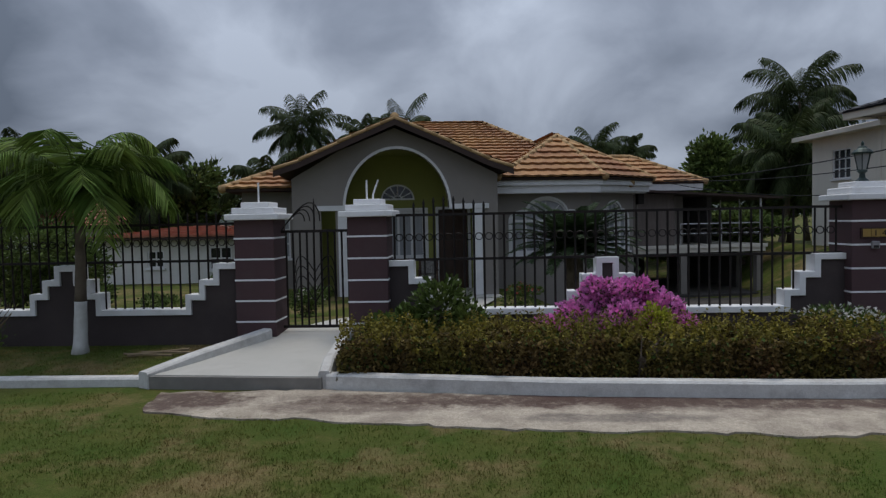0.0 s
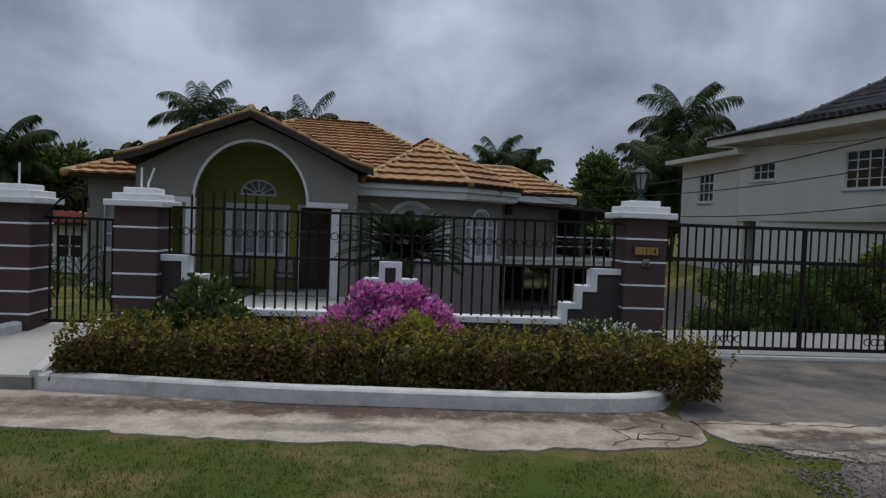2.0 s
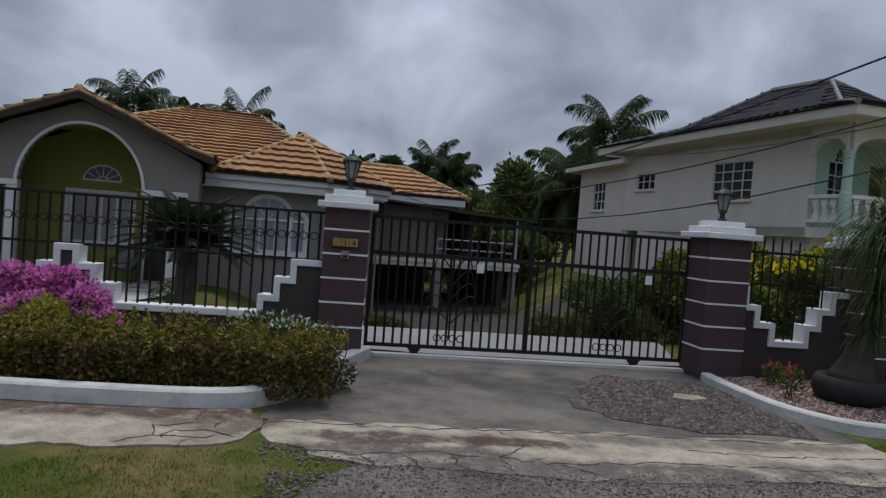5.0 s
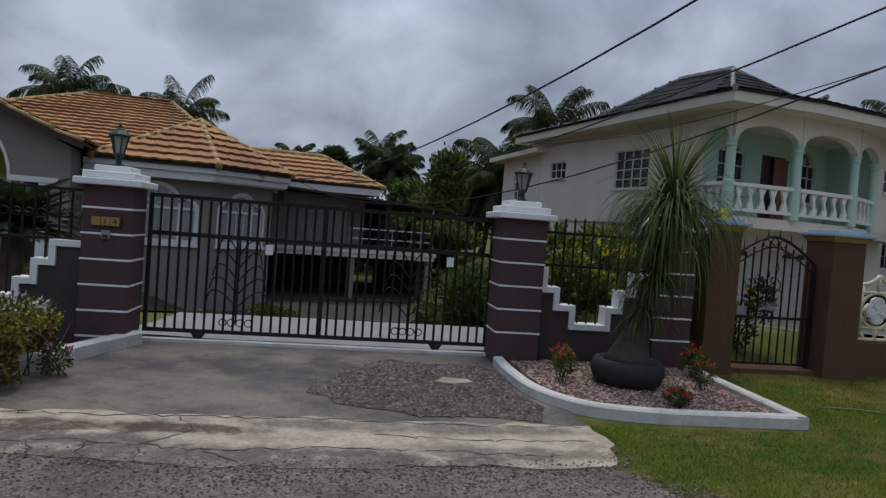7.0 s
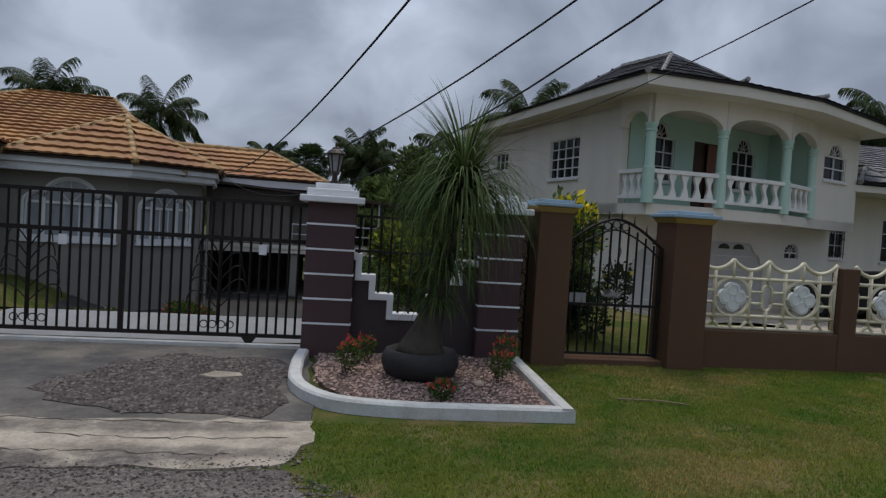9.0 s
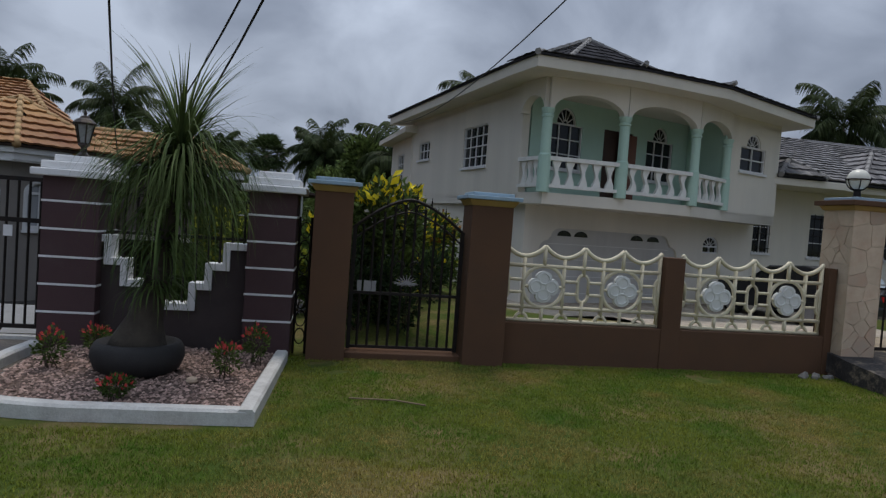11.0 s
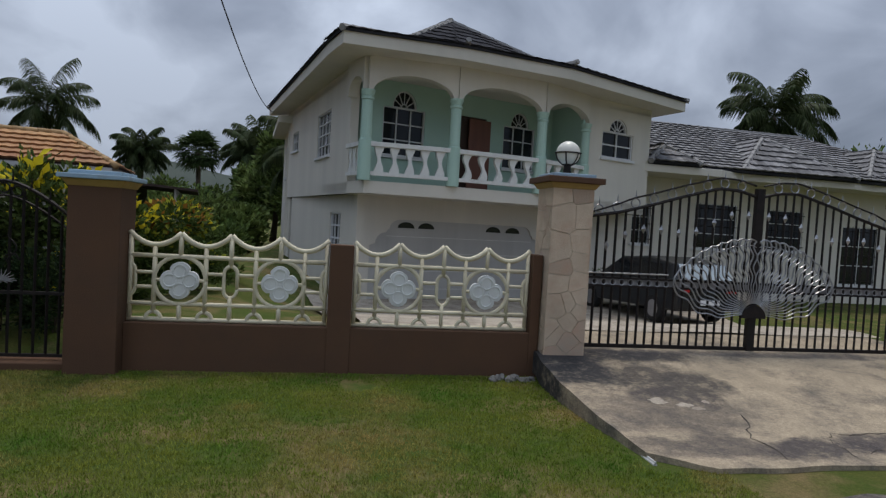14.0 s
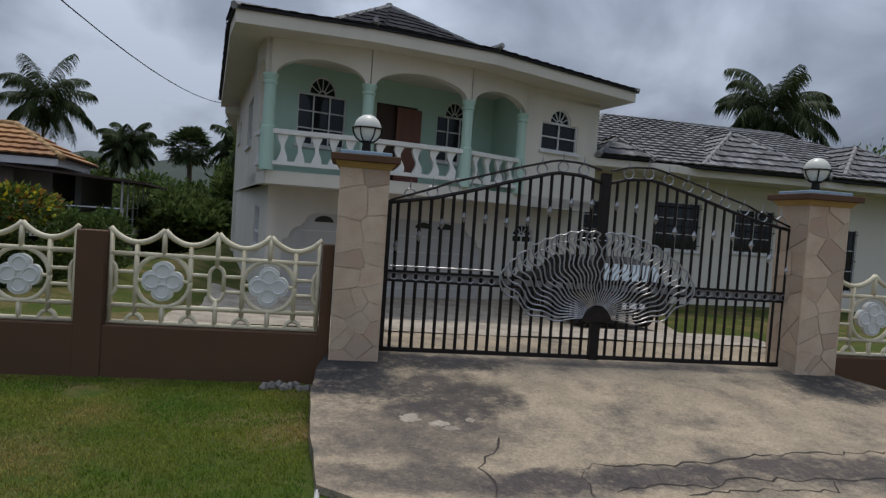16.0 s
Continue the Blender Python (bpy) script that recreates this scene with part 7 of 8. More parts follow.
# gravel patch on the driveway
patch = [(7.05, 6.45), (7.25, 6.3), (7.3, 6.1), (7.75, 5.98), (8.0, 5.78), (8.6, 5.84), (9.05, 5.72), (9.2, 6.2), (9.08, 6.7), (9.15, 7.4), (8.95, 7.95), (8.3, 7.88), (7.85, 8.05), (7.55, 7.6), (7.35, 7.45), (7.3, 7.05), (7.08, 6.8)]
sheet("gravel_patch", patch, 0.02, M_GBASE, "dark broken gravel patch in the driveway", "gravel", 0.012)
gr = Shape()
rng = np.random.default_rng(31)


def inside(x, y, poly):
    c = False
    for i in range(len(poly)):
        (x0, y0), (x1, y1) = poly[i], poly[i - 1]
        if (y0 > y) != (y1 > y) and x < (x1 - x0) * (y - y0) / (y1 - y0) + x0:
            c = not c
    return c


def pebble(sh, x, y, z, s, flat=0.6):
    a = rng.uniform(0, 6.28)
    v = [(x + s * rng.uniform(0.7, 1.2) * math.cos(a + k * 1.2566), y + s * rng.uniform(0.7, 1.2) * math.sin(a + k * 1.2566), z) for k in range(5)]
    sh.add(v + [(x, y, z + s * flat)], [(0, 1, 5), (1, 2, 5), (2, 3, 5), (3, 4, 5), (4, 0, 5)])


for i in range(5200):
    x, y = rng.uniform(7.0, 9.3), rng.uniform(5.7, 8.1)
    if inside(x, y, patch) and not (abs(x - 8.5) < 0.22 and abs(y - 7.1) < 0.16):
        pebble(gr, x, y, 0.02, rng.uniform(0.007, 0.026))
solid("gravel", gr, M_GRAVEL, "loose grey gravel on the driveway patch", "gravel", "stuff")
gr = Shape()
for i in range(11000):
    x = rng.uniform(4.4, 10.5)
    y = 4.62 - abs(rng.normal()) * 0.55 if rng.random() < 0.6 else rng.uniform(2.6, 4.6)
    if x > 9.4:
        y -= (x - 9.4) * 0.9
    pebble(gr, x, y, 0.008, rng.uniform(0.005, 0.016))
for i in range(1500):
    x = rng.uniform(4.3, 9.5)
    pebble(gr, x, np.interp(x, (4.3, 5.0, 6.5, 9.2, 9.5), (5.0, 4.8, 4.64, 4.72, 5.0)) + rng.normal() * 0.09, 0.012, rng.uniform(0.005, 0.016))
solid("road_grit", gr, M_GRAVEL, "loose grit along the road edge", "grit", "stuff")
sheet("patch_island", [(8.3, 7.02), (8.5, 6.96), (8.72, 7.05), (8.65, 7.2), (8.4, 7.22)], 0.03, M_PATH, "pale concrete island in the gravel patch", "pavement", 0.012, step=0.1)


# cracks and damp stains
def crack(name, lines, z, label, w=0.011, zf=None):
    sh = Shape()
    r = random.Random(len(lines) * 7 + int(lines[0][0][0] * 10))
    for ln in lines:
        pts = []
        for (x0, y0), (x1, y1) in zip(ln, ln[1:]):
            k = max(2, int(math.hypot(x1 - x0, y1 - y0) / 0.07))
            for i in range(k):
                f = i / k
                pts.append((x0 + (x1 - x0) * f + r.uniform(-0.035, 0.035), y0 + (y1 - y0) * f + r.uniform(-0.035, 0.035)))
        pts.append(ln[-1])
        v, f = [], []
        for i, (x, y) in enumerate(pts):
            x1, y1 = pts[min(i + 1, len(pts) - 1)]
            x0, y0 = pts[max(i - 1, 0)]
            d = math.hypot(x1 - x0, y1 - y0) + 1e-6
            ww = w * r.uniform(0.15, 1.0) * (0.3 if i in (0, len(pts) - 1) else 1)
            nx, ny = -(y1 - y0) / d * ww, (x1 - x0) / d * ww
            zz_ = (zf(x, y) if zf else z) + 0.003
            v += [(x - nx, y - ny, zz_), (x + nx, y + ny, zz_)]
        sh.add(v, [(2 * i, 2 * i + 1, 2 * i + 3, 2 * i + 2) for i in range(len(pts) - 1)])
    return solid(name, sh, M_CRACK, label, "crack", "structure")


crack("cracks_1", [[(3.3, 4.98), (3.5, 5.2), (3.45, 5.4), (3.75, 5.55), (3.7, 5.9)], [(3.5, 5.2), (3.8, 5.15), (4.1, 5.3)], [(3.8, 5.15), (3.75, 4.98)], [(3.6, 5.1), (3.62, 5.3), (3.9, 5.35), (4.1, 5.2)], [(3.9, 5.35), (3.95, 5.6)]]  , 0.016, "dirt-filled cracks in the footpath")
crack("cracks_2", [[(4.1, 5.66), (5.5, 5.6), (7.0, 5.66), (8.3, 5.6), (9.4, 5.64)], [(4.2, 5.05), (5.0, 4.95), (5.6, 5.05), (6.4, 4.9), (7.4, 5.0), (9.0, 4.92)], [(5.0, 4.95), (5.1, 4.7)], [(5.3, 5.0), (5.45, 4.72)], [(5.6, 5.05), (5.75, 4.72)], [(6.0, 4.98), (6.05, 4.7)], [(6.4, 4.9), (6.7, 4.68)], [(6.1, 5.62), (6.3, 5.3), (6.0, 5.0)], [(7.6, 5.3), (8.4, 5.22), (9.3, 5.28)], [(4.6, 5.0), (4.7, 4.95)]], 0.014, "dirt-filled cracks in the driveway apron", 0.010)
crack("cracks_3", [[(19.78, 6.5), (19.66, 6.25), (19.55, 6.03), (19.6, 5.85), (19.56, 5.6)], [(20.2, 6.0), (20.35, 6.07), (20.81, 6.07), (21.34, 6.16), (21.63, 6.26), (22.22, 6.31), (22.9, 6.37), (24.0, 6.45)], [(20.23, 5.99), (20.19, 5.62)], [(20.38, 5.71), (20.66, 5.77), (21.11, 5.78), (21.29, 5.9), (22.06, 5.88), (22.5, 5.93), (23.4, 5.98)], [(20.75, 5.98), (20.74, 5.78)], [(20.8, 5.65), (21.35, 5.73), (21.94, 5.73), (22.04, 5.88)], [(21.14, 5.95), (21.11, 5.78)], [(21.98, 6.0), (22.08, 5.88)]], 0.05, "dirt-filled cracks across the ramp", 0.012, ramp_z)


def stain(name, spots, z, m, label, zf=None):
    sh = Shape()
    r = random.Random(int(spots[0][0] * 100))
    for cx, cy, rx, ry in spots:
        n = 18
        v = [(cx + rx * math.cos(2 * math.pi * i / n) * r.uniform(0.6, 1.15), cy + ry * math.sin(2 * math.pi * i / n) * r.uniform(0.6, 1.15)) for i in range(n)]
        v = [(x, y, (zf(x, y) if zf else z) + 0.002) for x, y in v] + [(cx, cy, (zf(cx, cy) if zf else z) + 0.002)]
        sh.add(v, [(i, (i + 1) % n, n) for i in range(n)])
    return solid(name, sh, m, label, "stain", "structure")


stain("pale_scar", [(19.15, 6.79, 0.09, 0.10), (19.36, 6.7, 0.09, 0.06), (19.45, 6.62, 0.08, 0.04), (19.62, 6.78, 0.04, 0.05)], 0.05, M_PATH, "pale worn spots on the ramp", ramp_z)
solid("dry_stick", Shape().tube([(12.35, 6.55, 0.02), (12.75, 6.5, 0.025), (13.0, 6.35, 0.03)], 0.008, 5), M_STICK, "thin dry stick lying on the lawn", "stick")
t = thing("rubble", (18.3, 8.0, 0), "small broken stones at the wall's foot", "stones")
for i in range(9):
    part("rock", Shape().lathe([(0.03, -0.02), (0.05, 0.02), (0.02, 0.07)], 5, pose(17.9 + 0.06 * i, 8.02 + 0.05 * (i % 3), 0, 10 * i, 15, 40 * i)), M_SLABSIDE, t)

# mown grass
rng = np.random.default_rng(41)


def lawn(n, x0, x1, y0, y1, ok):
    x, y = rng.uniform(x0, x1, n), rng.uniform(y0, y1, n)
    keep = np.array([ok(a, b) for a, b in zip(x, y)])
    return np.stack([x[keep], y[keep]], 1)


def on_lawn_left(x, y):
    if x < 4.3 and y < 5.5:
        return y > 2.75 + 0.05 * x and (y < 5.0 + (0.19 * max(0, 0.3 - x)) if x > -3.0 else y < 6.3) and not (x > 3.9 and y > 5.0) 
    if x < -3.5:
        return y < 8.2 and not 6.25 < y < 6.6
    return 4.2 < x < 4.9 and 3.9 < y < 4.75


def on_lawn_right(x, y):
    edge = np.interp(x, (9.4, 9.6, 11.0, 16.0, 17.8, 19.0), (4.7, 4.1, 3.25, 3.6, 4.4, 5.0))
    if x < 11.7 and y > 5.68:
        return False
    return y > edge and x > 9.45 and y < 8.24 and (x < 18.40 or (x < 18.95 and y < 5.5))


def turf(P2, material, label):
    n = len(P2)
    zz0 = np.array([ground_z(a, b) for a, b in P2])
    blades = []
    faces = []
    for k in range(4):
        yaw = rng.uniform(0, 6.283, n)
        L = rng.uniform(0.016, 0.036, n)
        tilt = rng.uniform(0.3, 1.1, n)
        off = rng.normal(size=(n, 2)) * 0.02
        bx, by = P2[:, 0] + off[:, 0], P2[:, 1] + off[:, 1]
        w = 0.0042
        sx, sy = -np.sin(yaw) * w, np.cos(yaw) * w
        tx, ty = bx + np.cos(yaw) * L * np.sin(tilt), by + np.sin(yaw) * L * np.sin(tilt)
        blades.append(np.stack([np.stack([bx - sx, by - sy, zz0 - 0.004], 1), np.stack([bx + sx, by + sy, zz0 - 0.004], 1), np.stack([tx, ty, zz0 + L * np.cos(tilt)], 1)], 1))
    Vg = np.concatenate(blades).reshape(-1, 3)
    me = bpy.data.meshes.new("grass")
    me.from_pydata(Vg.tolist(), [], np.arange(len(Vg)).reshape(-1, 3).tolist())
    ob = new("grass", me)
    ob.data.materials.append(material)
    tagged(ob, label, "grass", kind="stuff")


LP = lawn(62000, -9, 4.9, 2.7, 8.2, on_lawn_left)
bare = np.array([noise.noise((a * 0.9, b * 1.3, 2.0)) + 0.5 * noise.noise((a * 3, b * 3, 5.0)) for a, b in LP])
near = LP[:, 1] > 4.55 + 0.1 * np.clip(-LP[:, 0], 0, 3) + 0.25 * np.sin(LP[:, 0] * 2.3)
thin = rng.random(len(LP)) < np.where(near, 0.45, 0.92)
turf(LP[(bare < 0.62) & thin], M_BLADE2, "short dry grass with bare patches on the verge")
RP = lawn(80000, 9.4, 19.0, 3.3, 8.25, on_lawn_right)
bare = np.array([noise.noise((a * 0.7, b * 0.9, 7.0)) + 0.4 * noise.noise((a * 3, b * 3, 5.0)) for a, b in RP])
turf(RP[bare < 0.62], M_BLADE, "short mown bright green grass")

# gardens behind the walls
t = thing("cycad", (1.75, 12.5, -0.35), "dark sago cycad with a stout trunk and stiff fronds", "cycad")
part("trunk", Shape().tube([(1.75, 12.5, -0.4), (1.75, 12.5, 0.3), (1.75, 12.5, 0.95)], [0.2, 0.18, 0.16], 10), M_TRUNK, t, smooth=True)
ribs, V, F = Shape(), [], []
rr = random.Random(9)
for i in range(64):
    frond(ribs, (1.75, 12.5, 0.98), 2.399 * i, 1.25 - 1.15 * i / 64, rr.uniform(1.2, 1.45), 1.05, 48, 0.18, V, F, rr, 0.03, 0.2)
part("frond_ribs", ribs, M_CYCAD, t, kind="stuff")
me = bpy.data.meshes.new("fronds")
me.from_pydata(V, [], F)
attach("fronds", me, M_CYCAD, t, kind="stuff")
r_ = np.random.default_rng(51)
yard = [
    ("golden_shrub", 12.5, 11.0, 0.2, 1.0, 1.7, M_LEAF2, ((520, 0.13, M_YFLOW, "blossom", 0.75),), "tall green shrub with yellow flowers behind the gate"),
    ("golden_shrub", 13.0, 12.6, 0.3, 1.1, 1.3, M_LEAF2, ((760, 0.11, M_YLEAF, "golden_leaves", 0.4), (300, 0.11, M_ORLEAF, "orange_leaves", 0.6), (110, 0.11, M_YFLOW, "blossom", 0.7)), "croton shrub with gold and orange leaves"),
    ("golden_shrub", 10.9, 10.9, 0.0, 0.9, 1.55, M_LEAF2, ((1700, 0.10, M_YLEAF, "golden_leaves", 0.2),), "yellow-leaved shrub behind the stepped wall"),
    ("garden_shrub", 10.2, 13.2, -0.7, 1.0, 1.35, M_LEAF2, (), "dense green shrub beside the drive"),
    ("garden_shrub", 11.4, 15.2, -0.7, 1.4, 1.6, M_LEAF2, (), "dense green shrub on the bank"),
    ("garden_shrub", 11.9, 18.0, -1.0, 1.2, 1.9, M_LEAF, (), "dense dark shrub beside the carport"),
    ("garden_shrub", 12.4, 19.0, -0.8, 1.3, 1.5, M_LEAF, (), "dense dark shrub below the tall house"),
    ("garden_shrub", 14.0, 12.9, 0.25, 0.6, 0.8, M_LEAF2, ((40, 0.1, M_YLEAF, "golden_leaves", 0.6),), "leafy shrub behind the pierced panel"),
    ("garden_shrub", 13.6, 15.2, 0.1, 1.0, 1.2, M_LEAF2, (), "green shrub beside the cream house"),
    ("flower_bed", 3.7, 16.6, -1.35, 0.8, 0.5, M_LEAF2, ((160, 0.08, M_ORLEAF, "orange_leaves", 0.4), (60, 0.07, M_WFLOW, "blossom", 0.5)), "low planting with orange and white blooms"),
    ("flower_bed", 5.9, 18.4, -1.45, 0.8, 0.5, M_LEAF2, ((160, 0.08, M_RFLOW, "blossom", 0.4),), "low planting with red blooms by the bay"),
    ("flower_bed", 0.9, 15.0, -0.4, 0.5, 0.5, M_LEAF2, ((50, 0.07, M_RFLOW, "blossom", 0.5),), "small garden bed with red blooms"),
    ("garden_shrub", -3.6, 13.0, -0.3, 0.5, 0.6, M_LEAF2, ((60, 0.07, M_WFLOW, "blossom", 0.5),), "small white-flowering shrub by the path"),
    ("garden_shrub", -5.6, 11.0, -0.2, 0.45, 0.6, M_LEAF, (), "dark garden shrub behind the railing"),
    ("garden_shrub", -9.5, 12.5, -0.2, 1.6, 2.2, M_LEAF, (), "dark garden shrub behind the railing"),
    ("garden_shrub", -5.3, 13.2, -0.2, 0.5, 0.9, M_LEAF2, (), "leafy shrub near the porch"),
    ("garden_shrub", 12.6, 10.0, 0.1, 0.66, 1.7, M_LEAF, ((240, 0.15, M_YFLOW, "blossom", 0.8), (60, 0.07, M_WFLOW, "pale_blossom", 0.2)), "dense dark shrub just inside the arched gate"),
    # these two bushes borrow the dark cycad leaf to stand for shade
    ("garden_shrub", 12.5, 9.3, 0.1, 0.42, 1.1, M_CYCAD, (), "low bush inside the arched gate, shade put into its dark leaves"),
    ("garden_shrub", 13.08, 9.3, 0.1, 0.42, 1.15, M_CYCAD, ((12, 0.08, M_YFLOW, "blossom", 0.4),), "low bush inside the arched gate, shade put into its dark leaves"),
    ("garden_shrub", 9.9, 16.4, -1.3, 0.9, 1.2, M_LEAF, (), "dark shrub beside the sunken drive"),
    ("garden_shrub", -10.4, 15.5, -0.3, 1.0, 1.2, M_LEAF, (), "dark shrub before the neighbouring house"),
    ("potted_shrub", 23.6, 18.3, -0.3, 0.45, 0.8, M_LEAF, (), "dark potted shrub beside the garage"),
]
for i, (nm, x, y, z, r, h, m, ex, lb) in enumerate(yard):
    shrub(nm, (x, y, z), lobes(r_, x, y, z + h * 0.52, r, r, h * 0.55, 6), int(4600 * r * h ** 0.7), 0.11 if r > 0.6 else 0.07, lb, "shrub", m, 7, ex, 60 + i)

# background trees and palms
BG = [
    (10.5, 33.0, 2.6, 3.0, 3.0), (15.2, 37.0, 3.0, 3.2, 5.7), (17.0, 37.0, 3.4, 3.2, 6.4), (20.0, 40.0, 3.6, 3.4, 6.0), (8.5, 40.0, 3.2, 3.2, 3.6),
    (-10.5, 34.0, 2.6, 2.6, 3.6), (-13.5, 32.0, 2.6, 2.6, 4.6), (-17.5, 34.0, 3.2, 3, 4.4), (-22.0, 34.0, 3.6, 3.2, 5.0), (-27, 36, 3.6, 3.2, 5.2),
    (4.0, 48.0, 3.6, 3.4, 4.6), (-1.0, 50.0, 3.6, 3.4, 4.4), (12.0, 31.0, 2.0, 2.0, 2.5),
    (43.0, 33.0, 3.4, 3.2, 6.8), (49.0, 34.0, 4.0, 3.6, 7.6), (56.0, 36.0, 4.4, 3.6, 8.0), (37.5, 36.0, 3.0, 3, 6.0), (31, 40, 3.4, 3, 6.4), (26, 42, 3.4, 3, 6.0),
    (-36, 40, 4.4, 3.6, 6.0), (64, 40, 5, 4, 8.0), (8.3, 45.0, 3.0, 3.0, 4.6), (3.6, 44.0, 3.2, 3.0, 4.4), (13.2, 40.0, 2.3, 2.4, 6.0), (11.9, 44.0, 1.8, 2.0, 5.2),
]
for i, (x, y, rx, ry, h) in enumerate(BG):
    z0 = ground_z(x, y)
    tree((x, y, z0), h, lobes(r_, x, y, z0 + h * 0.60, rx, ry, h * 0.42, 8), 5200, 0.34, "dense dark green tree behind the houses", 100 + i, M_LEAF)
PALMS = [(-16.5, 63.5, 10.8, 3.9, 3), (-8.2, 46, 7.4, 1.9, 4), (23.6, 48, 9.6, 3.6, 5), (10.3, 60, 7.2, 3.0, 6), (44.0, 37.6, 9.4, 3.2, 7), (-7.5, 62, 9.5, 3.7, 8), (11.8, 50, 5.8, 2.2, 9), (15.5, 34, 4.4, 2.6, 10), (-9.0, 30, 3.3, 2.0, 11), (-15.5, 29, 3.6, 2.2, 12), (4.5, 49, 5.2, 1.9, 13), (20.5, 44, 6.2, 3.0, 14), (-20.5, 30, 4.2, 2.4, 15)]
for x, y, h, fl, sd_ in PALMS:
    z0 = ground_z(x, y)
    palm("coconut_palm", (x - 0.4, y, z0), h - z0, "tall coconut palm with drooping windblown fronds", 24, fl * 1.25, 1.5, fl * 0.31, 66, 0.17, (0.5 * (-1) ** sd_, 0.2), M_FPALM, sd_, 0, 0.062, (-0.65, 1.5), fold=1.25)

# fan palm with a round head
def fan_palm(at, height, rad, seed, label):
    r = random.Random(seed)
    t = thing("fan_palm", at, label, "palm tree")
    top = Vector(at) + Vector((0, 0, height))
    part("trunk", Shape().tube([at, Vector(at).lerp(top, 0.5) + Vector((0.1, 0, 0)), top], [0.26, 0.2, 0.17], 10), M_TRUNK, t, smooth=True)
    stalks, V2, F2 = Shape(), [], []
    for i in range(64):
        z = 1 - 1.75 * (i + 0.5) / 64
        yaw = 2.399 * i
        h = math.sqrt(max(0.0, 1 - z * z))
        d = Vector((h * math.cos(yaw), h * math.sin(yaw), z))
        hub = top + d * rad * r.uniform(0.5, 0.62)
        stalks.tube([top, hub], 0.018, 4)
        side = d.cross(Vector((0, 0, 1))).normalized() if abs(z) < 0.98 else Vector((1, 0, 0))
        up_ = side.cross(d)
        for k in range(17):
            a = radians(-105 + 210 * k / 16)
            dd = (d * math.cos(a) + side * math.sin(a) + up_ * 0.12 * r.uniform(-1, 1)).normalized()
            ln = rad * 0.46 * r.uniform(0.8, 1.1)
            w = dd.cross(d.cross(dd) if abs(a) > 0.05 else up_).normalized() * rad * 0.035
            tip = hub + dd * ln + Vector((0, 0, -ln * 0.25))
            o = len(V2)
            V2 += [tuple(hub), tuple(hub + dd * ln * 0.55 + w), tuple(tip), tuple(hub + dd * ln * 0.55 - w)]
            F2.append((o, o + 1, o + 2, o + 3))
    part("stalks", stalks, M_FANPALM, t, kind="stuff")
    me_ = bpy.data.meshes.new("fan_foliage")
    me_.from_pydata(V2, [], F2)
    attach("fan_foliage", me_, M_FANPALM, t, "round head of stiff fan leaves", "stuff")


fan_palm((6.2, 55.0, ground_z(6.2, 55.0)), 5.9 - ground_z(6.2, 55.0), 2.1, 5, "fan palm with a dense round head of leaves")


# porch furniture
def porch_chair(x, y, z, deg):
    o = pose(x, y, z, 0, 0, deg)
    t = thing("porch_chair", (x, y, z), "dark wooden porch chair with a patterned cushion", "chair", "chairs on the porch")
    for a in (-0.26, 0.26):
        for b in (-0.24, 0.24):
            part("leg", Shape().box(a - 0.025, a + 0.025, b - 0.025, b + 0.025, 0.0, 0.62 if b < 0 else 0.95, o), M_DOOR, t)
        part("armrest", Shape().box(a - 0.035, a + 0.035, -0.28, 0.24, 0.62, 0.66, o), M_DOOR, t, bevel=0.008)
    part("seat", Shape().box(-0.25, 0.25, -0.25, 0.24, 0.36, 0.42, o), M_DOOR, t, bevel=0.008)
    part("cushion", Shape().box(-0.23, 0.23, -0.24, 0.18, 0.42, 0.50, o), M_CUSH, t, "patterned seat cushion", bevel=0.025)
    part("backrest", Shape().box(-0.28, 0.28, 0.22, 0.26, 0.50, 0.97, o), M_DOOR, t, bevel=0.01)
    part("back_cushion", Shape().box(-0.21, 0.21, 0.14, 0.22, 0.52, 0.90, o), M_CUSH, t, "patterned back cushion", bevel=0.025)
    return t


for u_, dg in ((-0.35, 14), (0.85, 4)):
    p_ = w1(u_, 1.1, ZF)
    porch_chair(p_.x, p_.y, p_.z, dg)

# neighbour beyond the left fence
nb = thing("neighbour_house", (-11, 24, -1.0), "low white neighbouring house with red tiled roof", "house")
part("wall", Shape().plate([(-13.2, -1.2), (-7.9, -1.2), (-7.9, 1.25), (-13.2, 1.25)], [hole(-9.4, -8.6, 0.1, 0.9), hole(-11.6, -11.0, 0.2, 0.8)], 22.0, 22.2), M_FARH, nb)
for q_ in ((-13.2, -13.0, 22.2, 29), (-8.1, -7.9, 22.2, 29), (-13.2, -7.9, 29, 29.2)):
    part("wall", Shape().box(*q_, -1.2, 1.25), M_FARH, nb)
window_on(nb, pose(0, 22.0, 0), -9.4, -8.6, 0.1, 0.9, 0, 2, 2)
window_on(nb, pose(0, 22.0, 0), -11.6, -11.0, 0.2, 0.8, 0, 2, 2)
tiles, deck = Shape(), Shape()
q1, q2, q3, q4 = (-13.6, 21.6, 1.24), (-7.5, 21.6, 1.24), (-7.5, 29.6, 1.24), (-13.6, 29.6, 1.24)
k1, k2 = (-12.0, 25.6, 1.55), (-10.4, 25.6, 1.55)
for p in ([q1, q2, k2, k1], [q2, q3, k2], [q3, q4, k1, k2], [q4, q1, k1]):
    roof_plane(tiles, deck, p, 0.36, 0.42)
rf = part("roof", deck, M_DECK, nb)
part("roof_tiles", tiles, M_RTILE, rf, "red roof tiles", kind="stuff")

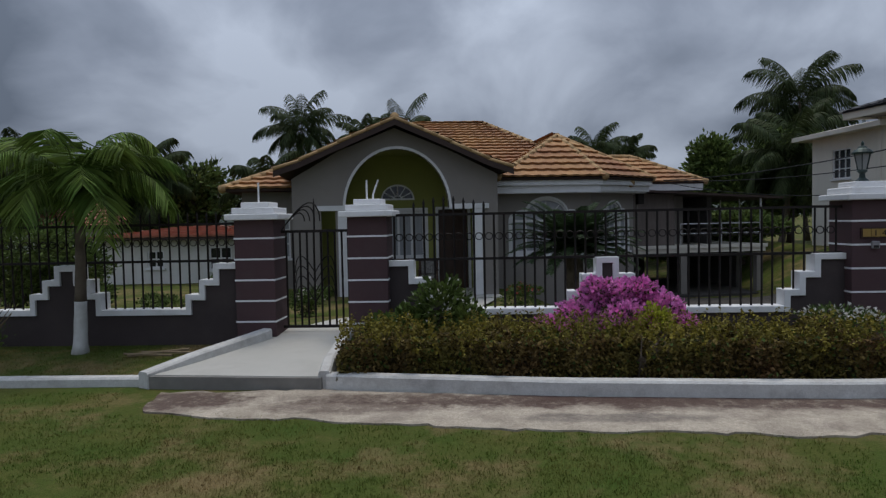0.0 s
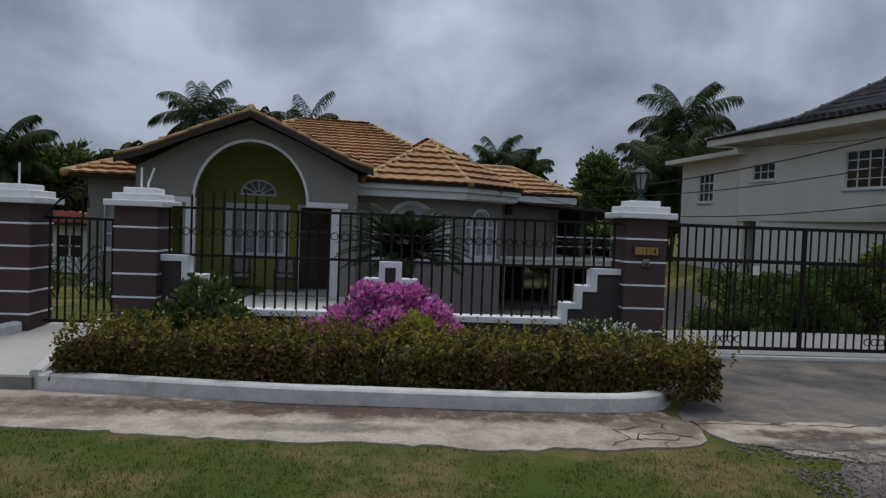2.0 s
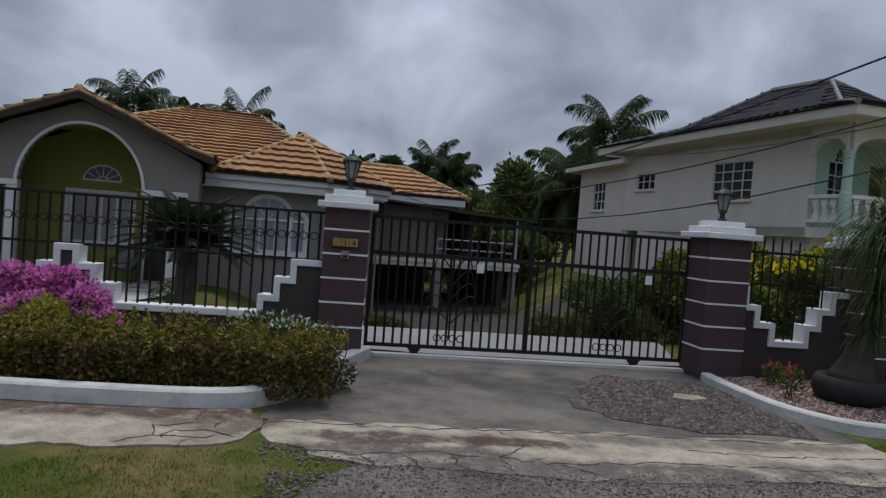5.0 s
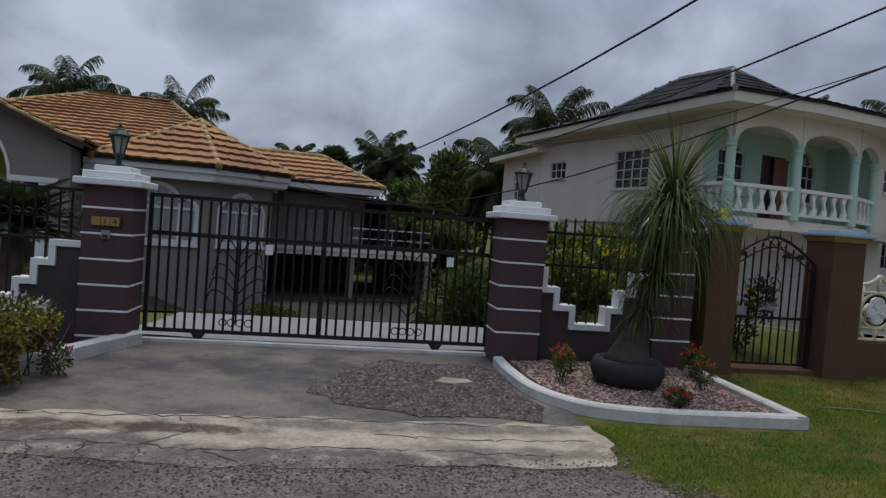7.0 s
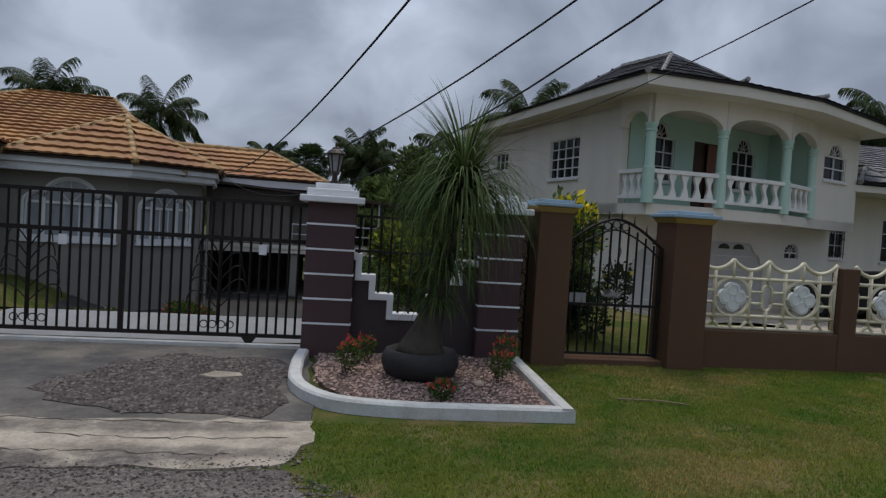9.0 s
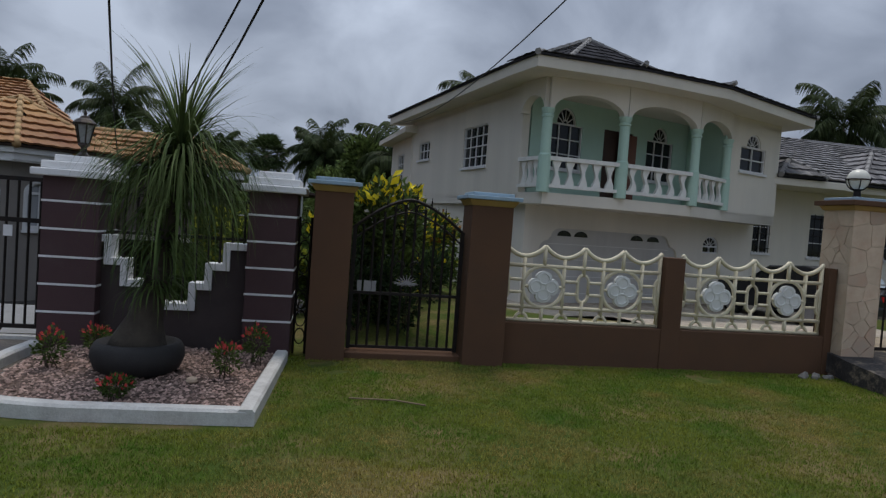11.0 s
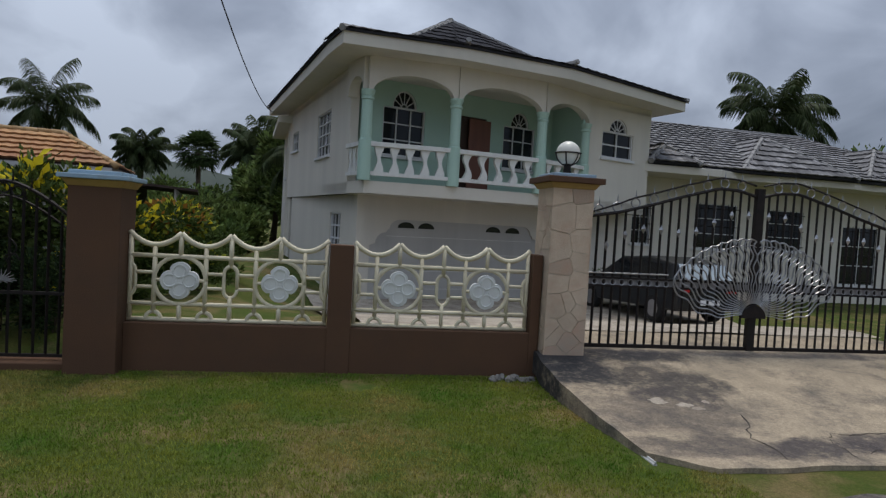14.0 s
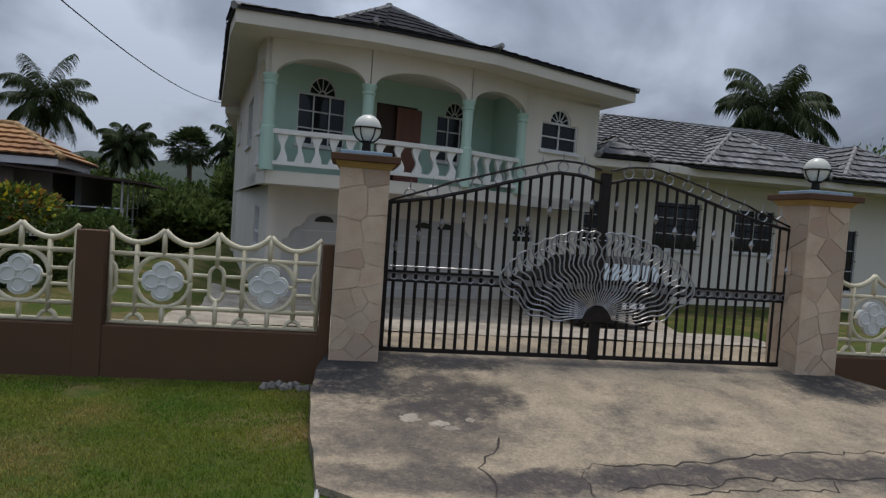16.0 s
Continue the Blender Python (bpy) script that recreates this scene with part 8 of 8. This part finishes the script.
nb2 = thing("neighbour_house", (-20.0, 33, -1.0), "distant white house under a striped red tile roof", "house")
for q_ in ((-23.0, -17.2, 30.2, 30.4), (-23.0, -22.8, 30.4, 36), (-17.4, -17.2, 30.4, 36), (-23.0, -17.2, 36, 36.2)):
    part("wall", Shape().box(*q_, -1.2, 1.6), M_FARH, nb2)
tiles, deck = Shape(), Shape()
q1, q2, q3, q4 = (-23.6, 29.6, 1.62), (-16.6, 29.6, 1.62), (-16.6, 36.8, 1.62), (-23.6, 36.8, 1.62)
k1, k2 = (-21.0, 33.0, 2.95), (-19.0, 33.0, 2.95)
for p in ([q1, q2, k2, k1], [q2, q3, k2], [q3, q4, k1, k2], [q4, q1, k1]):
    roof_plane(tiles, deck, p, 0.42, 0.5)
rf = part("roof", deck, M_DECK, nb2)
part("roof_tiles", tiles, M_RTILE, rf, "red roof tiles", kind="stuff")

# far hills
for i, (cx, cy, w, h) in enumerate(((-160, 620, 420, 40), (200, 760, 600, 26), (-20, 900, 500, 32))):
    sh = Shape()
    xs = [cx - w / 2 + w * k / 40 for k in range(41)]
    top = [max(1.0, h * math.sin(math.pi * k / 40) ** 0.8 * (1 + 0.25 * noise.noise((k * 0.23, i * 3.1, 0)))) for k in range(41)]
    v = [(x, cy - 60, -6) for x in xs] + [(x, cy, z) for x, z in zip(xs, top)] + [(x, cy + 120, -6) for x in xs]
    f = [(r * 41 + k, r * 41 + k + 1, (r + 1) * 41 + k + 1, (r + 1) * 41 + k) for r in range(2) for k in range(40)]
    solid("hill_%d" % (i + 1), sh.add(v, f), M_HILL, "distant wooded hill under the clouds", "hill", "structure", True)

# extension behind the tall house
ext = thing("rear_extension", (14.0, 27, 0.2), "cream rear extension with a lower roof", "house")
X0, X1 = (14.3, 29.2), (14.85, 24.75)
m, ln = along(X0, X1)
part("wall", Shape().plate([(0, 0.0), (ln, 0.0), (ln, 4.75), (0, 4.75)], [hole(1.3, 2.4, 3.0, 4.2)], 0, 0.2, m), M_H2, ext)
window_on(ext, m, 1.3, 2.4, 3.0, 4.2, 0, 3, 3)
part("wall", box_between(X1, (16.4, 25.2), 0, 0.2, 0.0, 4.75), M_H2, ext)
part("wall", box_between((18, 30.6), X0, 0, 0.2, 0.0, 4.75), M_H2, ext)
part("roof", Shape().add([(13.75, 29.9, 4.75), (14.35, 24.5, 4.75), (17.5, 25.4, 4.75), (17.5, 31, 4.75), (13.75, 29.9, 4.93), (14.35, 24.5, 4.93), (17.5, 25.4, 5.6), (17.5, 31, 5.6)], [(3, 2, 1, 0), (4, 5, 6, 7), (0, 1, 5, 4), (1, 2, 6, 5), (2, 3, 7, 6), (3, 0, 4, 7)]), M_H2, ext, "cream eaves and roof edge")


# parked car
def car(x, y, z, deg):
    o = pose(x, y, z, 0, -1.5, deg)
    t = thing("car", (x, y, z), "dark parked hatchback with a silvery rear window", "car")

    def section(yy, pts):
        return [(px, yy, pz) for px, pz in pts]

    prof = [(-2.0, 0.30), (-2.05, 0.62), (-1.95, 0.90), (-0.9, 0.98), (-0.2, 1.40), (0.9, 1.46), (1.75, 1.32), (2.0, 0.95), (2.08, 0.75), (2.05, 0.32)]
    sh = Shape()
    ys = ((-0.84, 0.94), (-0.78, 1.0), (0.78, 1.0), (0.84, 0.94))
    v = []
    for yy, k in ys:
        v += [(px * (k if abs(px) > 1.5 else 1), yy * (1.0 if pz < 1.0 else 0.84), pz if pz < 0.5 else 0.5 + (pz - 0.5) * (1 if k == 1 else 0.96)) for px, pz in prof]
    n = len(prof)
    f = [tuple(range(n)), tuple(range(3 * n, 4 * n))] + [(r * n + i, r * n + (i + 1) % n, (r + 1) * n + (i + 1) % n, (r + 1) * n + i) for r in range(3) for i in range(n)]
    part("body", sh.add(v, f, o), M_CAR, t, "glossy dark body", bevel=0.03)
    part("rear_window", Shape().add([(1.80, -0.62, 1.30), (1.80, 0.62, 1.30), (2.02, 0.68, 0.98), (2.02, -0.68, 0.98)], [(0, 1, 2, 3)], o @ Matrix.Translation((0.02, 0, 0.02))), M_CARGLASS, t, "silvery rear window")
    part("windscreen", Shape().add([(-0.86, -0.68, 1.02), (-0.86, 0.68, 1.02), (-0.25, 0.6, 1.39), (-0.25, -0.6, 1.39)], [(0, 1, 2, 3)], o @ Matrix.Translation((-0.02, 0, 0.02))), M_CARGLASS, t)
    for s in (1, -1):
        part("side_window", Shape().add([(-0.65, s * 0.80, 1.03), (1.6, s * 0.80, 1.03), (1.45, s * 0.73, 1.30), (-0.15, s * 0.73, 1.36)], [(0, 1, 2, 3)], o @ Matrix.Translation((0, s * 0.02, 0))), M_GLASS, t)
        part("tail_lamp", Shape().box(2.0, 2.09, s * 0.58 - 0.15, s * 0.58 + 0.15, 0.72, 0.90, o), M_TAIL, t, "red tail lamp", bevel=0.02)
        for xx in (-1.3, 1.3):
            w = part("wheel", Shape().lathe([(0.2, -0.09), (0.29, -0.09), (0.31, -0.06), (0.31, 0.06), (0.29, 0.09), (0.2, 0.09)], 20, o @ pose(xx, s * 0.76, 0.31, 90)), M_TYRE, t)
            part("rim", Shape().lathe([(0.02, -0.1), (0.19, -0.1), (0.19, 0.1), (0.02, 0.1)], 12, o @ pose(xx, s * 0.76, 0.31, 90)), M_BOX, w)
    part("bumper", Shape().box(2.0, 2.12, -0.78, 0.78, 0.36, 0.60, o), M_CAR, t, bevel=0.04)
    part("number_plate", Shape().box(2.121, 2.13, -0.25, 0.25, 0.46, 0.57, o), M_WHITE, t)
    return t


car(23.95, 16.05, -0.30, -82)


# overhead cables
def cable(a, b, sag, r, label):
    a, b = Vector(a), Vector(b)
    pts = [a.lerp(b, i / 24) - Vector((0, 0, sag * 4 * (i / 24) * (1 - i / 24))) for i in range(25)]
    return solid("overhead_cable", Shape().tube(pts, r, 5), M_CABLE, label, "cable", group="overhead cables")


cable((5.8, 21.2, 2.78), (14.56, -8, 8.23), 1.71, 0.013, "black service cable to the bungalow's corner")
cable((5.8, 21.2, 2.78), (16.9, -8, 8.88), 2.26, 0.011, "black service cable above the driveway")
cable((5.8, 21.2, 2.72), (16.71, -8, 9.67), 3.24, 0.010, "black service cable above the driveway")
cable((14.1, 25.8, 5.25), (15.25, -8, 6.68), 1.61, 0.010, "thin service cable to the cream house")
